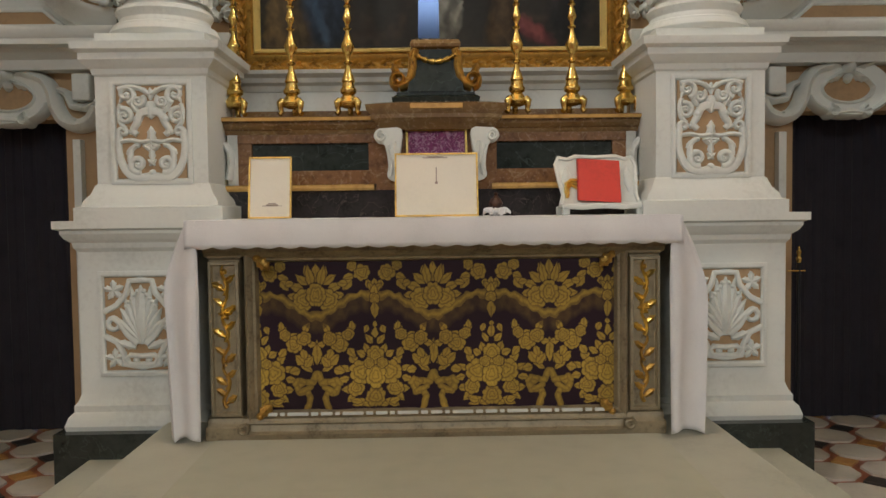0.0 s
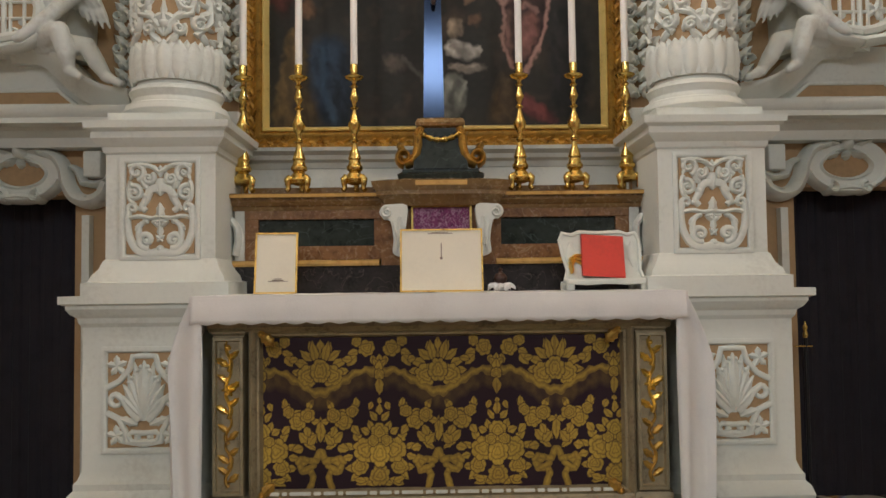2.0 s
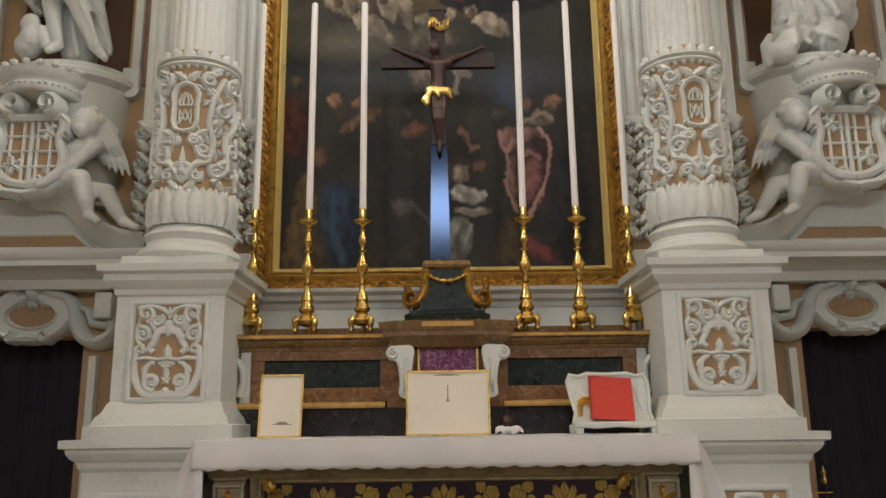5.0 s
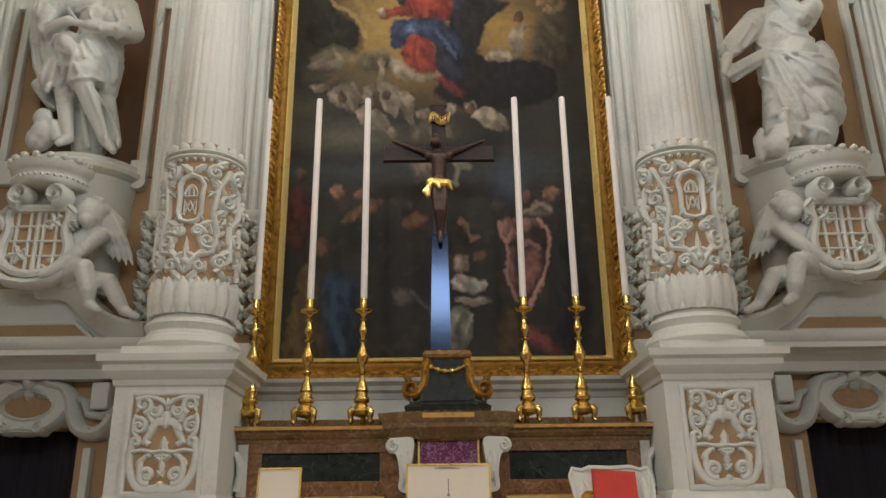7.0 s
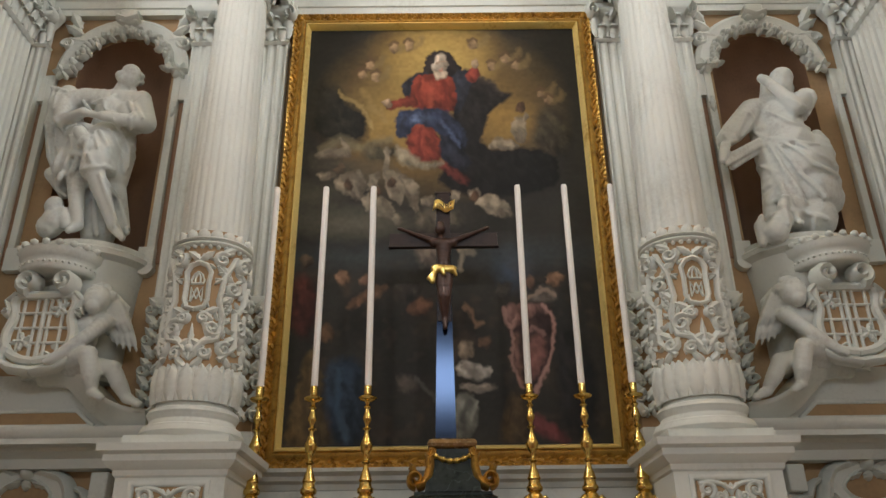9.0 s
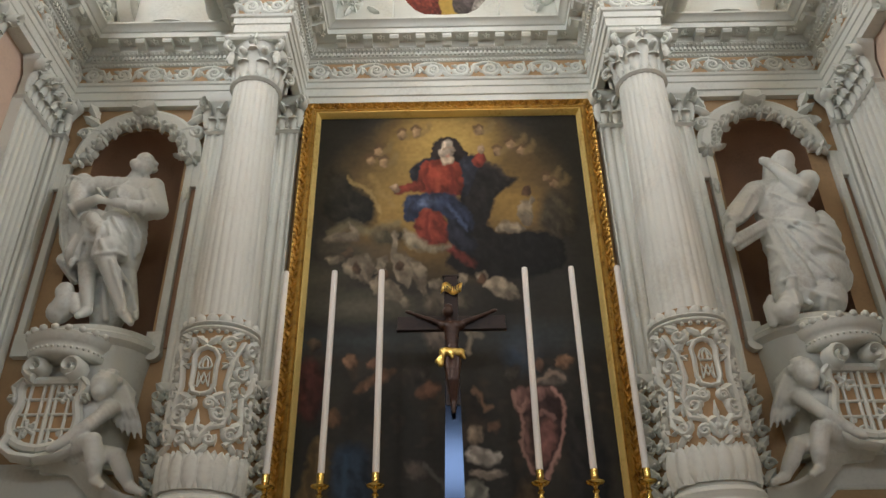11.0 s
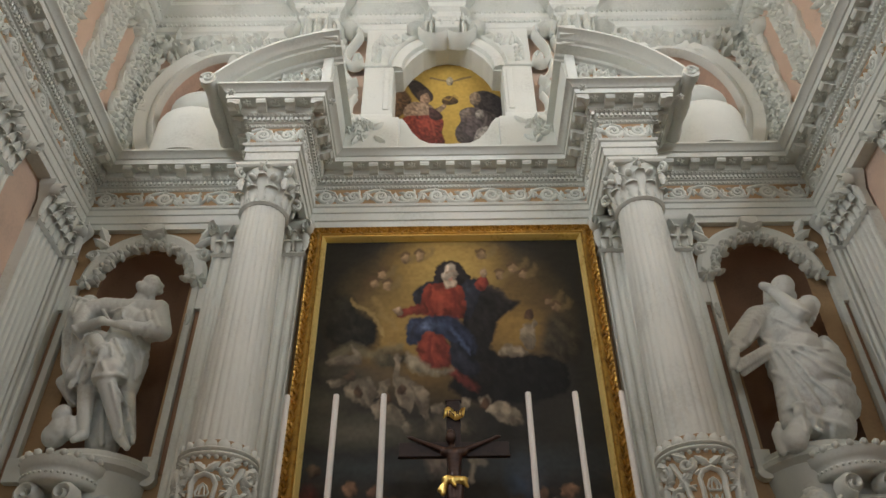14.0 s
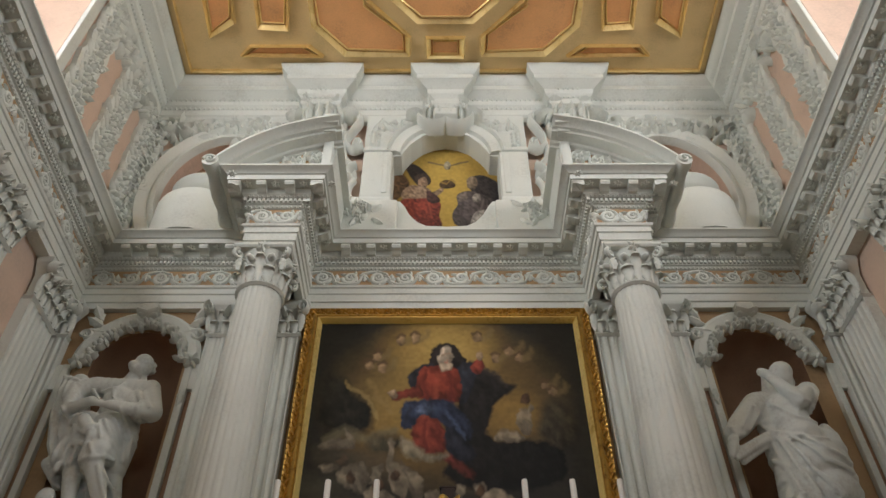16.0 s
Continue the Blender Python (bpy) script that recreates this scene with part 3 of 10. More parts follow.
def damask(u, v):
    """Gold bouquets, sprays, scrolls and a waving swag on dark purple silk; metres across and up."""
    x, z = u * 1.57, v * 0.66
    n1 = value_noise(x * 60, z * 60, 3) * 0.003 + value_noise(x * 25, z * 25, 4) * 0.003
    per = 0.51
    xm = np.abs(((x - 0.507 + per / 2) % per) - per / 2) + n1      # mirrored about each great bouquet
    zz = z + value_noise(x * 60 + 9, z * 60 + 3, 5) * 0.003
    g = np.zeros_like(x)
    tone = np.zeros_like(x)

    def lay(m, shade, edge=None):
        nonlocal g, tone
        if edge is not None:
            g = g * (1 - 0.8 * edge)
        tone = np.where(m > 0.4, shade, tone)
        g = np.maximum(g, m)

    def rose(cx, cz, r, lobes=7, light=1.0, a0=0.0, squash=1.0):
        """Petals in three rings with dark lines between them."""
        dx, dz = xm - cx, (zz - cz) / squash
        d, th = np.hypot(dx, dz), np.arctan2(dz, dx)
        e = r * (1 + 0.13 * np.abs(np.sin(th * lobes / 2 + a0)) - 0.06)
        m = np.clip((e - d) / 0.004 + 0.5, 0, 1)
        q = d / e
        wob = q + 0.07 * np.sin(th * 3 + cx * 70)
        rings = 1.05 - 0.6 * np.exp(-((wob - 0.62) / 0.07) ** 2) - 0.5 * np.exp(-((wob - 0.3) / 0.06) ** 2)
        cut = 1 - 0.45 * (wob > 0.62) * np.exp(-(np.sin(th * lobes / 2 + a0) / 0.2) ** 2)
        lay(m, light * rings * cut, np.clip((e + 0.006 - d) / 0.004, 0, 1))

    def petal(cx, cz, length, width, ang, light=1.0):
        """A pointed leaf from its foot, with a dark midrib."""
        c, s = math.cos(ang), math.sin(ang)
        a, b = (xm - cx) * c + (zz - cz) * s, -(xm - cx) * s + (zz - cz) * c
        f = np.clip(a / length, 0, 1)
        w = width * np.sin(math.pi * f ** 0.8) * (1 - 0.12 * np.abs(np.sin(f * 9)))
        m = np.clip((w - np.abs(b)) / 0.003 + 0.5, 0, 1) * (a > 0) * (a < length)
        lay(m, light * (0.55 + 0.5 * np.clip(np.abs(b) / 0.004, 0, 1)), np.clip((w + 0.005 - np.abs(b)) / 0.003, 0, 1) * (a > -0.003) * (a < length + 0.003))

    def scroll(pts, w, light=0.95):
        for (x0, z0), (x1, z1) in zip(pts, pts[1:]):
            dx, dz = x1 - x0, z1 - z0
            t = np.clip(((xm - x0) * dx + (zz - z0) * dz) / (dx * dx + dz * dz), 0, 1)
            d = np.hypot(xm - x0 - t * dx, zz - z0 - t * dz)
            lay(np.clip((w - d) / 0.003 + 0.5, 0, 1), light * (0.6 + 0.5 * np.clip(1 - d / w, 0, 1)))

    # the swag that runs in waves across the cloth, with its soft shaded fringe
    wave = 0.458 + 0.046 * np.cos(2 * math.pi * (xm - 0.055) / 0.4) + 0.004 * np.sin(xm * 130)
    dz = zz - wave
    fringe = np.clip((dz + 0.085) / 0.03, 0, 1) * np.clip(-dz / 0.01, 0, 1) * (0.5 + 0.3 * value_noise(x * 45, z * 30, 17))
    # great bouquet
    for sx, sz, L, w, a in ((0.0, 0.31, 0.06, 0.016, 1.57), (0.012, 0.29, 0.05, 0.015, 0.9), (0.03, 0.245, 0.05, 0.017, 1.2), (0.045, 0.235, 0.045, 0.017, 0.5), (0.08, 0.2, 0.06, 0.018, 0.9), (0.11, 0.17, 0.05, 0.016, 0.5), (0.115, 0.14, 0.05, 0.016, -0.2),
                            (0.1, 0.09, 0.05, 0.018, 0.0), (0.09, 0.07, 0.05, 0.016, -0.8), (0.04, 0.04, 0.07, 0.018, -0.35), (0.0, 0.035, 0.06, 0.018, -0.3), (0.06, 0.03, 0.05, 0.015, 0.3)):
        petal(sx, sz, L, w, a)
    rose(0.085, 0.095, 0.034, 7, 0.95)
    rose(0.0, 0.055, 0.042, 9, 0.85)
    rose(0.062, 0.165, 0.05, 8, 1.0)
    rose(0.0, 0.15, 0.04, 8, 1.1, 0.4, 1.4)
    rose(0.0, 0.24, 0.036, 7, 1.05, 0.2, 1.1)
    rose(0.03, 0.205, 0.022, 6, 0.95)
    # sprays and scrolls between the bouquets
    for sx, sz, L, w, a in ((0.255, 0.2, 0.11, 0.02, 1.57), (0.24, 0.2, 0.08, 0.014, 2.2), (0.235, 0.17, 0.07, 0.014, 2.6), (0.2, 0.2, 0.06, 0.022, 2.3), (0.2, 0.19, 0.06, 0.02, 0.9), (0.18, 0.18, 0.05, 0.02, 3.4), (0.13, 0.31, 0.05, 0.018, 0.6), (0.12, 0.34, 0.05, 0.018, 2.4), (0.2, 0.34, 0.05, 0.016, 1.0),
                            (0.12, 0.27, 0.05, 0.018, -2.2), (0.19, 0.27, 0.05, 0.018, -1.2), (0.1, 0.35, 0.04, 0.014, 1.57), (0.215, 0.29, 0.04, 0.016, 0.0), (0.03, 0.37, 0.04, 0.014, -1.2), (0.0, 0.36, 0.03, 0.012, 1.57)):
        petal(sx, sz, L, w, a)
    rose(0.155, 0.29, 0.036, 7, 1.0)
    rose(0.2, 0.315, 0.03, 6, 0.9)
    rose(0.115, 0.33, 0.024, 6, 0.9)
    scroll([(0.25, 0.16), (0.235, 0.12), (0.2, 0.125), (0.165, 0.1), (0.175, 0.075), (0.21, 0.08), (0.222, 0.055), (0.205, 0.0)], 0.014)
    scroll([(0.2, 0.125), (0.17, 0.135), (0.155, 0.115)], 0.011)
    scroll([(0.18, 0.08), (0.225, 0.1)], 0.012)
    # upper bouquets and sprays
    for sx, sz, L, w, a in ((0.255, 0.56, 0.09, 0.022, 1.57), (0.24, 0.56, 0.08, 0.02, 2.0), (0.225, 0.55, 0.075, 0.02, 2.5), (0.2, 0.53, 0.07, 0.02, 2.8), (0.18, 0.5, 0.05, 0.018, 3.1), (0.24, 0.54, 0.1, 0.018, 1.8),
                            (0.06, 0.6, 0.05, 0.018, 0.6), (0.09, 0.59, 0.05, 0.018, -0.4), (0.1, 0.57, 0.06, 0.02, -0.9), (0.03, 0.57, 0.05, 0.016, -1.8), (0.09, 0.62, 0.04, 0.014, 0.9), (0.12, 0.55, 0.04, 0.016, 0.2), (0.0, 0.53, 0.05, 0.016, 1.57), (0.0, 0.52, 0.045, 0.014, 0.8)):
        petal(sx, sz, L, w, a, 0.85)
    rose(0.205, 0.485, 0.045, 8, 0.9)
    rose(0.255, 0.505, 0.04, 8, 0.85, 0.3, 1.2)
    rose(0.055, 0.6, 0.034, 7, 0.85)
    rose(0.1, 0.63, 0.022, 6, 0.8)
    band = np.clip((0.019 + 0.005 * np.sin(xm * 60) - np.abs(dz)) / 0.003, 0, 1)
    g = np.where(fringe > g, np.maximum(g, fringe * 0.6), np.where((dz < 0) & (dz > -0.06), np.minimum(g, 0.45), g))
    tone = np.where((fringe > 0.1) & (tone == 0), 0.45, tone)
    lay(band, 0.62 + 0.22 * np.sin(dz * 190 + 1.2))
    petal(0.0, 0.5, 0.05, 0.018, 1.57)
    rose(0.0, 0.487, 0.022, 5, 0.9)
    petal(0.0, 0.47, 0.075, 0.02, -1.57, 0.8)
    thread = 0.88 + 0.12 * np.sin(z * 2600) * np.sin(x * 1900)
    vein = 0.88 + 0.14 * value_noise(x * 140, z * 100, 11)
    gold = np.array([0.52, 0.345, 0.055])
    dark = np.array([0.022, 0.008, 0.016])
    k = (g * np.clip(tone, 0.3, 1.25) * thread * vein)[:, None]
    worn = (1 + 0.22 * value_noise(x * 5, z * 7, 8))[:, None]
    return (dark * (1 - np.clip(k, 0, 1)) + gold * k) * worn


def altar():
    t = thing("altar", (0, 3.75, 0.31), "stone altar with black and gold damask front in gilt frame", "altar")
    bm = bmesh.new()
    box(bm, -0.97, 0.97, 3.56, 4.1, 0.312, 1.16)
    sub("body", bm, STEP, t)
    bm = bmesh.new()
    box(bm, -1.03, 1.03, 3.40, 4.1, 1.16, 1.25, 0.008)
    sub("table_slab", bm, STEP, t)
    fr = sub("front_frame", rect_bm(), SILVERED, t, smooth=35)
    grid_paint("damask_front", -0.775, 0.8, 0.42, 1.085, 3.53, 700, 300, damask, DAMASK, t, "dark purple silk with gold woven flowers",
               bulge=lambda u, v: 0.004 * np.sin(u * 22 + 1.5 * v) + 0.003 * np.sin(u * 51))
    for s in (-1, 1):
        cx = s * 0.905
        bm = bmesh.new()
        block(bm, cx, 3.53, 0.06, 0.05, [(0.03, 0.312), (0.03, 0.368), (0.024, 0.375), (0.015, 0.385), (0.012, 0.405), (0.0, 0.41)])
        foot = sub("pillar_base", bm, SILVERED, t, smooth=35)
        bm = bmesh.new()
        stroke(bm, spiral(-0.07 * s, -0.03, 0.012, 0.022, 0, 1.2), 0.009, 0.02, flat_map(cx, 3.455, 0.39))
        sub("curl", bm, SILVERED, foot, smooth=35)
        bm = bmesh.new()
        box(bm, cx - 0.065, cx + 0.065, 3.475, 3.6, 0.41, 1.09)
        pil = sub("pillar", bm, SILVERED, t, smooth=35)
        bm = bmesh.new()
        rect_frame(bm, cx - 0.066, cx + 0.066, 0.415, 1.085, 3.474, [(0, 0.0), (0.002, 0.02), (0.014, 0.022), (0.02, 0.006), (0.03, 0.006)])
        sub("pillar_moulding", bm, SILVERED, pil, smooth=35)
        bm = bmesh.new()
        block(bm, cx, 3.53, 0.06, 0.05, [(0.0, 1.09), (0.012, 1.1), (0.016, 1.12), (0.024, 1.13), (0.025, 1.155)])
        sub("pillar_cap", bm, SILVERED, t, smooth=35)
        mp = flat_map(cx, 3.475, 0.42)
        bm = bmesh.new()
        for z0, fl in ((0.57, 1), (0.47, -1), (0.37, 1)):
            stroke(bm, [(0.012 * fl * math.sin(f * 6), z0 - 0.05 + 0.13 * f) for f in [i / 10 for i in range(11)]], 0.009, 0.02, mp, 0.004)
            leaf(bm, 0.0, z0 - 0.03, 1.0 * fl + 1.57, 0.07, 0.018, 0.022, mp)
            leaf(bm, 0.0, z0, -0.9 * fl + 1.57, 0.06, 0.016, 0.02, mp)
        flower(bm, 0.0, 0.44, 0.03, 0.02, mp)
        boss(bm, 0, 0.62, 0.012, 0.02, mp)
        part_up = sub("gilt_carving", bm, GOLD, pil, "gilt leaf carving", smooth=50)
        bm = bmesh.new()
        for z0, fl in ((0.26, -1), (0.16, 1), (0.08, -1)):
            stroke(bm, [(0.014 * fl * math.sin(f * 6), z0 - 0.05 + 0.12 * f) for f in [i / 10 for i in range(11)]], 0.009, 0.014, mp, 0.004)
            leaf(bm, 0.0, z0 - 0.03, 0.9 * fl + 1.57, 0.06, 0.018, 0.014, mp)
            leaf(bm, 0.0, z0, -0.9 * fl + 1.57, 0.06, 0.016, 0.014, mp)
        pieces("worn_leaf", bm, OLDGOLD, pil, "", smooth=50)
        bm = bmesh.new()
        for zz, k in ((1.095, -1), (0.41, 1)):
            mq = flat_map(s * 0.765, 3.478, zz)
            leaf(bm, 0, 0, math.radians(90 + s * 45 if k > 0 else -90 - s * 45), 0.075, 0.03, 0.03, mq)
            boss(bm, 0, 0, 0.018, 0.03, mq)
        pieces("corner_leaf", bm, OLDGOLD, fr, "gilt corner leaf")
    bm = bmesh.new()
    i = 0
    x = -0.74
    while x < 0.76:
        w = (0.05, 0.02, 0.09, 0.03)[i % 4]
        box(bm, x, x + w, 3.463, 3.475, 0.412, 0.426, 0.002)
        x += w + 0.012
        i += 1
    sub("silver_beading", bm, STUCCO, fr, "pale worn beading along the bottom rail")
    return t


def rect_bm():
    bm = bmesh.new()
    rect_frame(bm, -0.82, 0.835, 0.375, 1.125, 3.56, [(0, 0.0), (0.0, 0.085), (0.012, 0.095), (0.022, 0.085), (0.03, 0.065), (0.04, 0.06), (0.05, 0.03)])
    sweep(bm, [(-0.99, 3.53), (0.99, 3.53)], [(0, 0.312), (0.075, 0.312), (0.08, 0.335), (0.06, 0.345), (0.05, 0.37), (0.065, 0.38), (0.06, 0.4), (0.03, 0.41), (0, 0.41)])
    sweep(bm, [(-0.99, 3.53), (0.99, 3.53)], [(0, 1.10), (0.06, 1.105), (0.08, 1.125), (0.08, 1.155), (0, 1.16)])
    return bm


ALTAR = altar()


def altar_cloth():
    t = thing("altar_cloth", (0, 3.72, 1.25), "white linen altar cloth with scalloped hem draped over the altar", "cloth")
    nx, ny = 120, 14
    bm = bmesh.new()
    rows = []
    rng = random.Random(5)
    for j in range(-9, ny + 1):
        row = []
        for i in range(nx + 1):
            x = -1.045 + 2.09 * i / nx
            if j >= 0:
                y = 3.385 + (4.08 - 3.385) * j / ny
                z = 1.262 + 0.004 * noise.noise((x * 5, y * 5, 0)) + 0.003 * noise.noise((x * 14, y * 3, 4))
            else:
                f = -j / 9
                z = 1.258 - 0.108 * f - (0.01 * abs(math.sin(x * 34)) if j == -9 else 0)
                y = 3.385 - 0.012 * math.sin(f * 2.2) - 0.006 * f * math.sin(x * 19) - 0.006 * f * noise.noise((x * 8, f, 3))
            row.append(bm.verts.new((x, y, z)))
        rows.append(row)
    for a, b in zip(rows, rows[1:]):
        for i in range(nx):
            bm.faces.new((a[i], a[i + 1], b[i + 1], b[i]))
    top = sub("top_sheet", bm, LINEN, t, smooth=70)
    for s in (-1, 1):
        bm = bmesh.new()
        rows = []
        nz, nd = 40, 36
        for k in range(nz + 1):
            f = k / nz
            row = []
            for j in range(nd + 1):
                g = j / nd
                fold = math.sin(g * 15 + 2.0 * f + s) * 0.02 + math.sin(g * 29 + 1.3) * 0.008
                swing = math.sin(min(1, f * 2.4) * math.pi / 2)
                inner = 1.0 - 0.015 * swing * (1 - 0.75 * f)
                outer = 1.045 + 0.125 * swing - 0.05 * max(0, f - 0.3)
                e = min(1, g / 0.3)
                x = inner + (outer - inner) * e + fold * min(1, f * 2.5) * e
                y = 3.383 + 0.035 * e - 0.018 * math.sin(e * 7) * min(1, f * 3) + max(0, g - 0.3) / 0.7 * 0.58
                z = 1.262 - 0.935 * f + 0.015 * math.sin(g * 12) * f
                row.append(bm.verts.new((s * x, y, z)))
            rows.append(row)
        for a, b in zip(rows, rows[1:]):
            for i in range(nd):
                bm.faces.new((a[i], a[i + 1], b[i + 1], b[i]))
        o = sub("side_drop", bm, LINEN, t, "hanging folded side of the cloth", smooth=70)
        sol = o.modifiers.new("thick", "SOLIDIFY")
        sol.thickness = 0.003
    sol = top.modifiers.new("thick", "SOLIDIFY")
    sol.thickness = 0.003


altar_cloth()


def gradine():
    t = thing("altar_shelf", (0, 4.3, 1.25), "stepped marble shelf behind the altar, brown, yellow and green", "shelf")
    bm = bmesh.new()
    box(bm, -1.09, 1.09, 4.12, 4.6, 1.2, 1.40)
    sub("lower_step", bm, BLACKM, t, "black veined marble step")
    for s in (-1, 1):
        bm = bmesh.new()
        X = lambda a, b: (min(s * a, s * b), max(s * a, s * b))
        xa, xb = s * 0.3, s * 1.09
        sweep(bm, [(min(xa, xb), 4.2), (max(xa, xb), 4.2)], [(0, 1.40), (0.1, 1.40), (0.105, 1.412), (0.1, 1.425), (0.07, 1.432), (0, 1.435)])
        sub("yellow_ledge", bm, YELLOWM, t, "yellow marble ledge")
        bm = bmesh.new()
        box(bm, *X(0.28, 1.0), 4.17, 4.6, 1.435, 1.505)
        box(bm, *X(0.93, 1.0), 4.17, 4.6, 1.505, 1.645)
        box(bm, *X(0.28, 0.33), 4.17, 4.6, 1.505, 1.645)
        box(bm, *X(0.28, 1.02), 4.165, 4.6, 1.645, 1.705, 0.003)
        sub("brown_panel", bm, REDM, t, "brown veined marble framing")
        bm = bmesh.new()
        box(bm, *X(0.33, 0.93), 4.19, 4.6, 1.505, 1.645)
        sub("green_panel", bm, VERDE, t, "dark green marble inset panel")
        bm = bmesh.new()
        xa, xb = s * 0.28, s * 1.09
        sweep(bm, [(min(xa, xb), 4.2), (max(xa, xb), 4.2)], [(0, 1.69), (0.035, 1.69), (0.04, 1.7), (0.042, 1.712), (0.055, 1.716), (0.075, 1.735), (0.08, 1.748), (0.10, 1.75), (0.105, 1.775), (0.0, 1.785), (-0.4, 1.785), (-0.4, 1.69)])
        sub("top_ledge", bm, SIENA, t, "brown and yellow marble cornice")
        bm = bmesh.new()
        sweep(bm, [(min(xa, xb), 4.2), (max(xa, xb), 4.2)], [(0.08, 1.752), (0.108, 1.754), (0.109, 1.77), (0.08, 1.774)])
        sub("yellow_edge", bm, YELLOWM, t)
        bm = bmesh.new()
        mq = lambda u, v, h: (s * (1.03 + u), 4.16 - h, 1.44 + v)
        stroke(bm, [(0.015 + 0.0, 0.02), (0.0, 0.1), (0.005, 0.16), (0.03, 0.2), (0.055, 0.215), (0.075, 0.19), (0.06, 0.165), (0.045, 0.185)], 0.02, 0.04, mq, 0.018)
        box(bm, *X(1.0, 1.05), 4.16, 4.5, 1.435, 1.69)
        sub("end_console", bm, STUCCO, t, "white marble scrolled end console", smooth=50)
        # narrow upper step behind the candlesticks
        bm = bmesh.new()
        box(bm, *X(0.3, 1.0), 4.36, 4.6, 1.785, 1.835, 0.004)
        sub("back_step", bm, SIENA, t)
    return t


gradine()


def tabernacle():
    t = thing("tabernacle", (0.02, 4.3, 1.40), "marble tabernacle with purple curtain, white consoles and gilt scrolls", "tabernacle")
    c = 0.02
    bm = bmesh.new()
    box(bm, c - 0.31, c + 0.30, 4.122, 4.6, 1.401, 1.72)
    sub("body", bm, REDM, t)
    bm = bmesh.new()
    n = 24
    rows = []
    for i in range(n + 1):
        x = c - 0.145 + 0.29 * i / n
        y = 4.112 + 0.006 * math.sin(i * 1.4)
        rows.append((bm.verts.new((x, y, 1.43)), bm.verts.new((x, y, 1.70))))
    for a, b in zip(rows, rows[1:]):
        bm.faces.new((a[0], b[0], b[1], a[1]))
    sub("curtain", bm, PURPLE, t, "purple brocade curtain", smooth=60)
    bm = bmesh.new()
    box(bm, c - 0.15, c + 0.15, 4.098, 4.115, 1.695, 1.705, 0.002)
    for x in (-0.15, 0.15):
        box(bm, c + x - 0.006, c + x + 0.006, 4.098, 4.115, 1.43, 1.705, 0.002)
    sub("gilt_edge", bm, GOLD, t)
    for s in (-1, 1):
        bm = bmesh.new()
        mq = lambda u, v, h: (c + s * (0.225 + u), 4.09 - h, 1.44 + v)
        # bracket with a rolled shoulder turned outwards and a tapering foot
        rim = smooth_ring([(-0.05, 0.26), (0.02, 0.265), (0.07, 0.258), (0.088, 0.225), (0.07, 0.195), (0.04, 0.188), (0.026, 0.15), (0.018, 0.08), (0.022, 0.02), (-0.02, 0.0), (-0.045, 0.01), (-0.035, 0.1), (-0.048, 0.18)])
        extrude_curve(bm, [(c + s * (0.225 + u), 1.44 + v) for u, v in rim], 4.03, 4.14)
        my = lambda u, v, h: mq(u, v, h + 0.055)
        stroke(bm, spiral(0.05, 0.225, 0.03, 0.006, 1.57, -1.4), 0.011, 0.02, my, 0.006)
        stroke(bm, smooth_line([(0.02, 0.18), (0.0, 0.1), (0.004, 0.03)]), 0.012, 0.016, my, 0.008)
        leaf(bm, -0.015, 0.2, -1.57, 0.15, 0.03, 0.025, my)
        sub("console", bm, STUCCO, t, "white marble scroll console", smooth=45)
    bm = bmesh.new()
    prof = [(0, 1.70), (0.01, 1.715), (0.03, 1.74), (0.05, 1.755), (0.05, 1.775), (0.07, 1.80), (0.075, 1.825), (0.0, 1.84)]
    y1 = 4.5
    path = [(c - 0.28, y1), (c - 0.28, 4.1), (c - 0.17, 4.07), (c + 0.17, 4.07), (c + 0.28, 4.1), (c + 0.28, y1)]
    r = sweep(bm, path, prof)
    bm.faces.new([q[-1] for q in r])
    sub("cornice", bm, SIENA, t, "brown marble projecting cornice", smooth=30)
    bm = bmesh.new()
    box(bm, c - 0.13, c + 0.13, 3.995, 4.03, 1.796, 1.822, 0.003)
    sub("yellow_inset", bm, YELLOWM, t)
    bm = bmesh.new()
    block(bm, c, 4.28, 0.2, 0.13, [(0.02, 1.84), (0.025, 1.87), (0.0, 1.885), (0.0, 1.9)])
    block(bm, c, 4.28, 0.105, 0.1, [(0.04, 1.9), (0.03, 1.96), (0.01, 2.04), (0.0, 2.12)])
    sub("upper_body", bm, VERDE, t, "green marble upper body", smooth=30)
    bm = bmesh.new()
    block(bm, c, 4.28, 0.21, 0.135, [(0.0, 1.868), (0.004, 1.874), (0.0, 1.88)])
    sub("yellow_fillet", bm, YELLOWM, t)
    bm = bmesh.new()
    block(bm, c, 4.28, 0.10, 0.1, [(0.0, 2.12), (0.025, 2.13), (0.03, 2.145), (0.02, 2.165), (0.0, 2.175)])
    sub("cap", bm, SIENA, t, "brown marble cap", smooth=30)
    for s in (-1, 1):
        bm = bmesh.new()
        mq = lambda u, v, h: (c + s * u, 4.2 - h, v)
        stroke(bm, [(0.10, 2.12), (0.115, 2.08), (0.115, 2.03), (0.125, 1.98), (0.15, 1.945), (0.19, 1.93)], 0.022, 0.06, mq, 0.03)
        stroke(bm, spiral(0.19, 1.965, 0.042, 0.008, -1.57, 1.3), 0.018, 0.07, mq, 0.008)
        stroke(bm, spiral(0.11, 2.1, 0.024, 0.006, 0, -1.3), 0.012, 0.06, mq, 0.006)
        leaf(bm, 0.2, 1.99, 1.3, 0.06, 0.025, 0.06, mq)
        sub("scroll", bm, OLDGOLD, t, "gilt scroll volute", smooth=50)
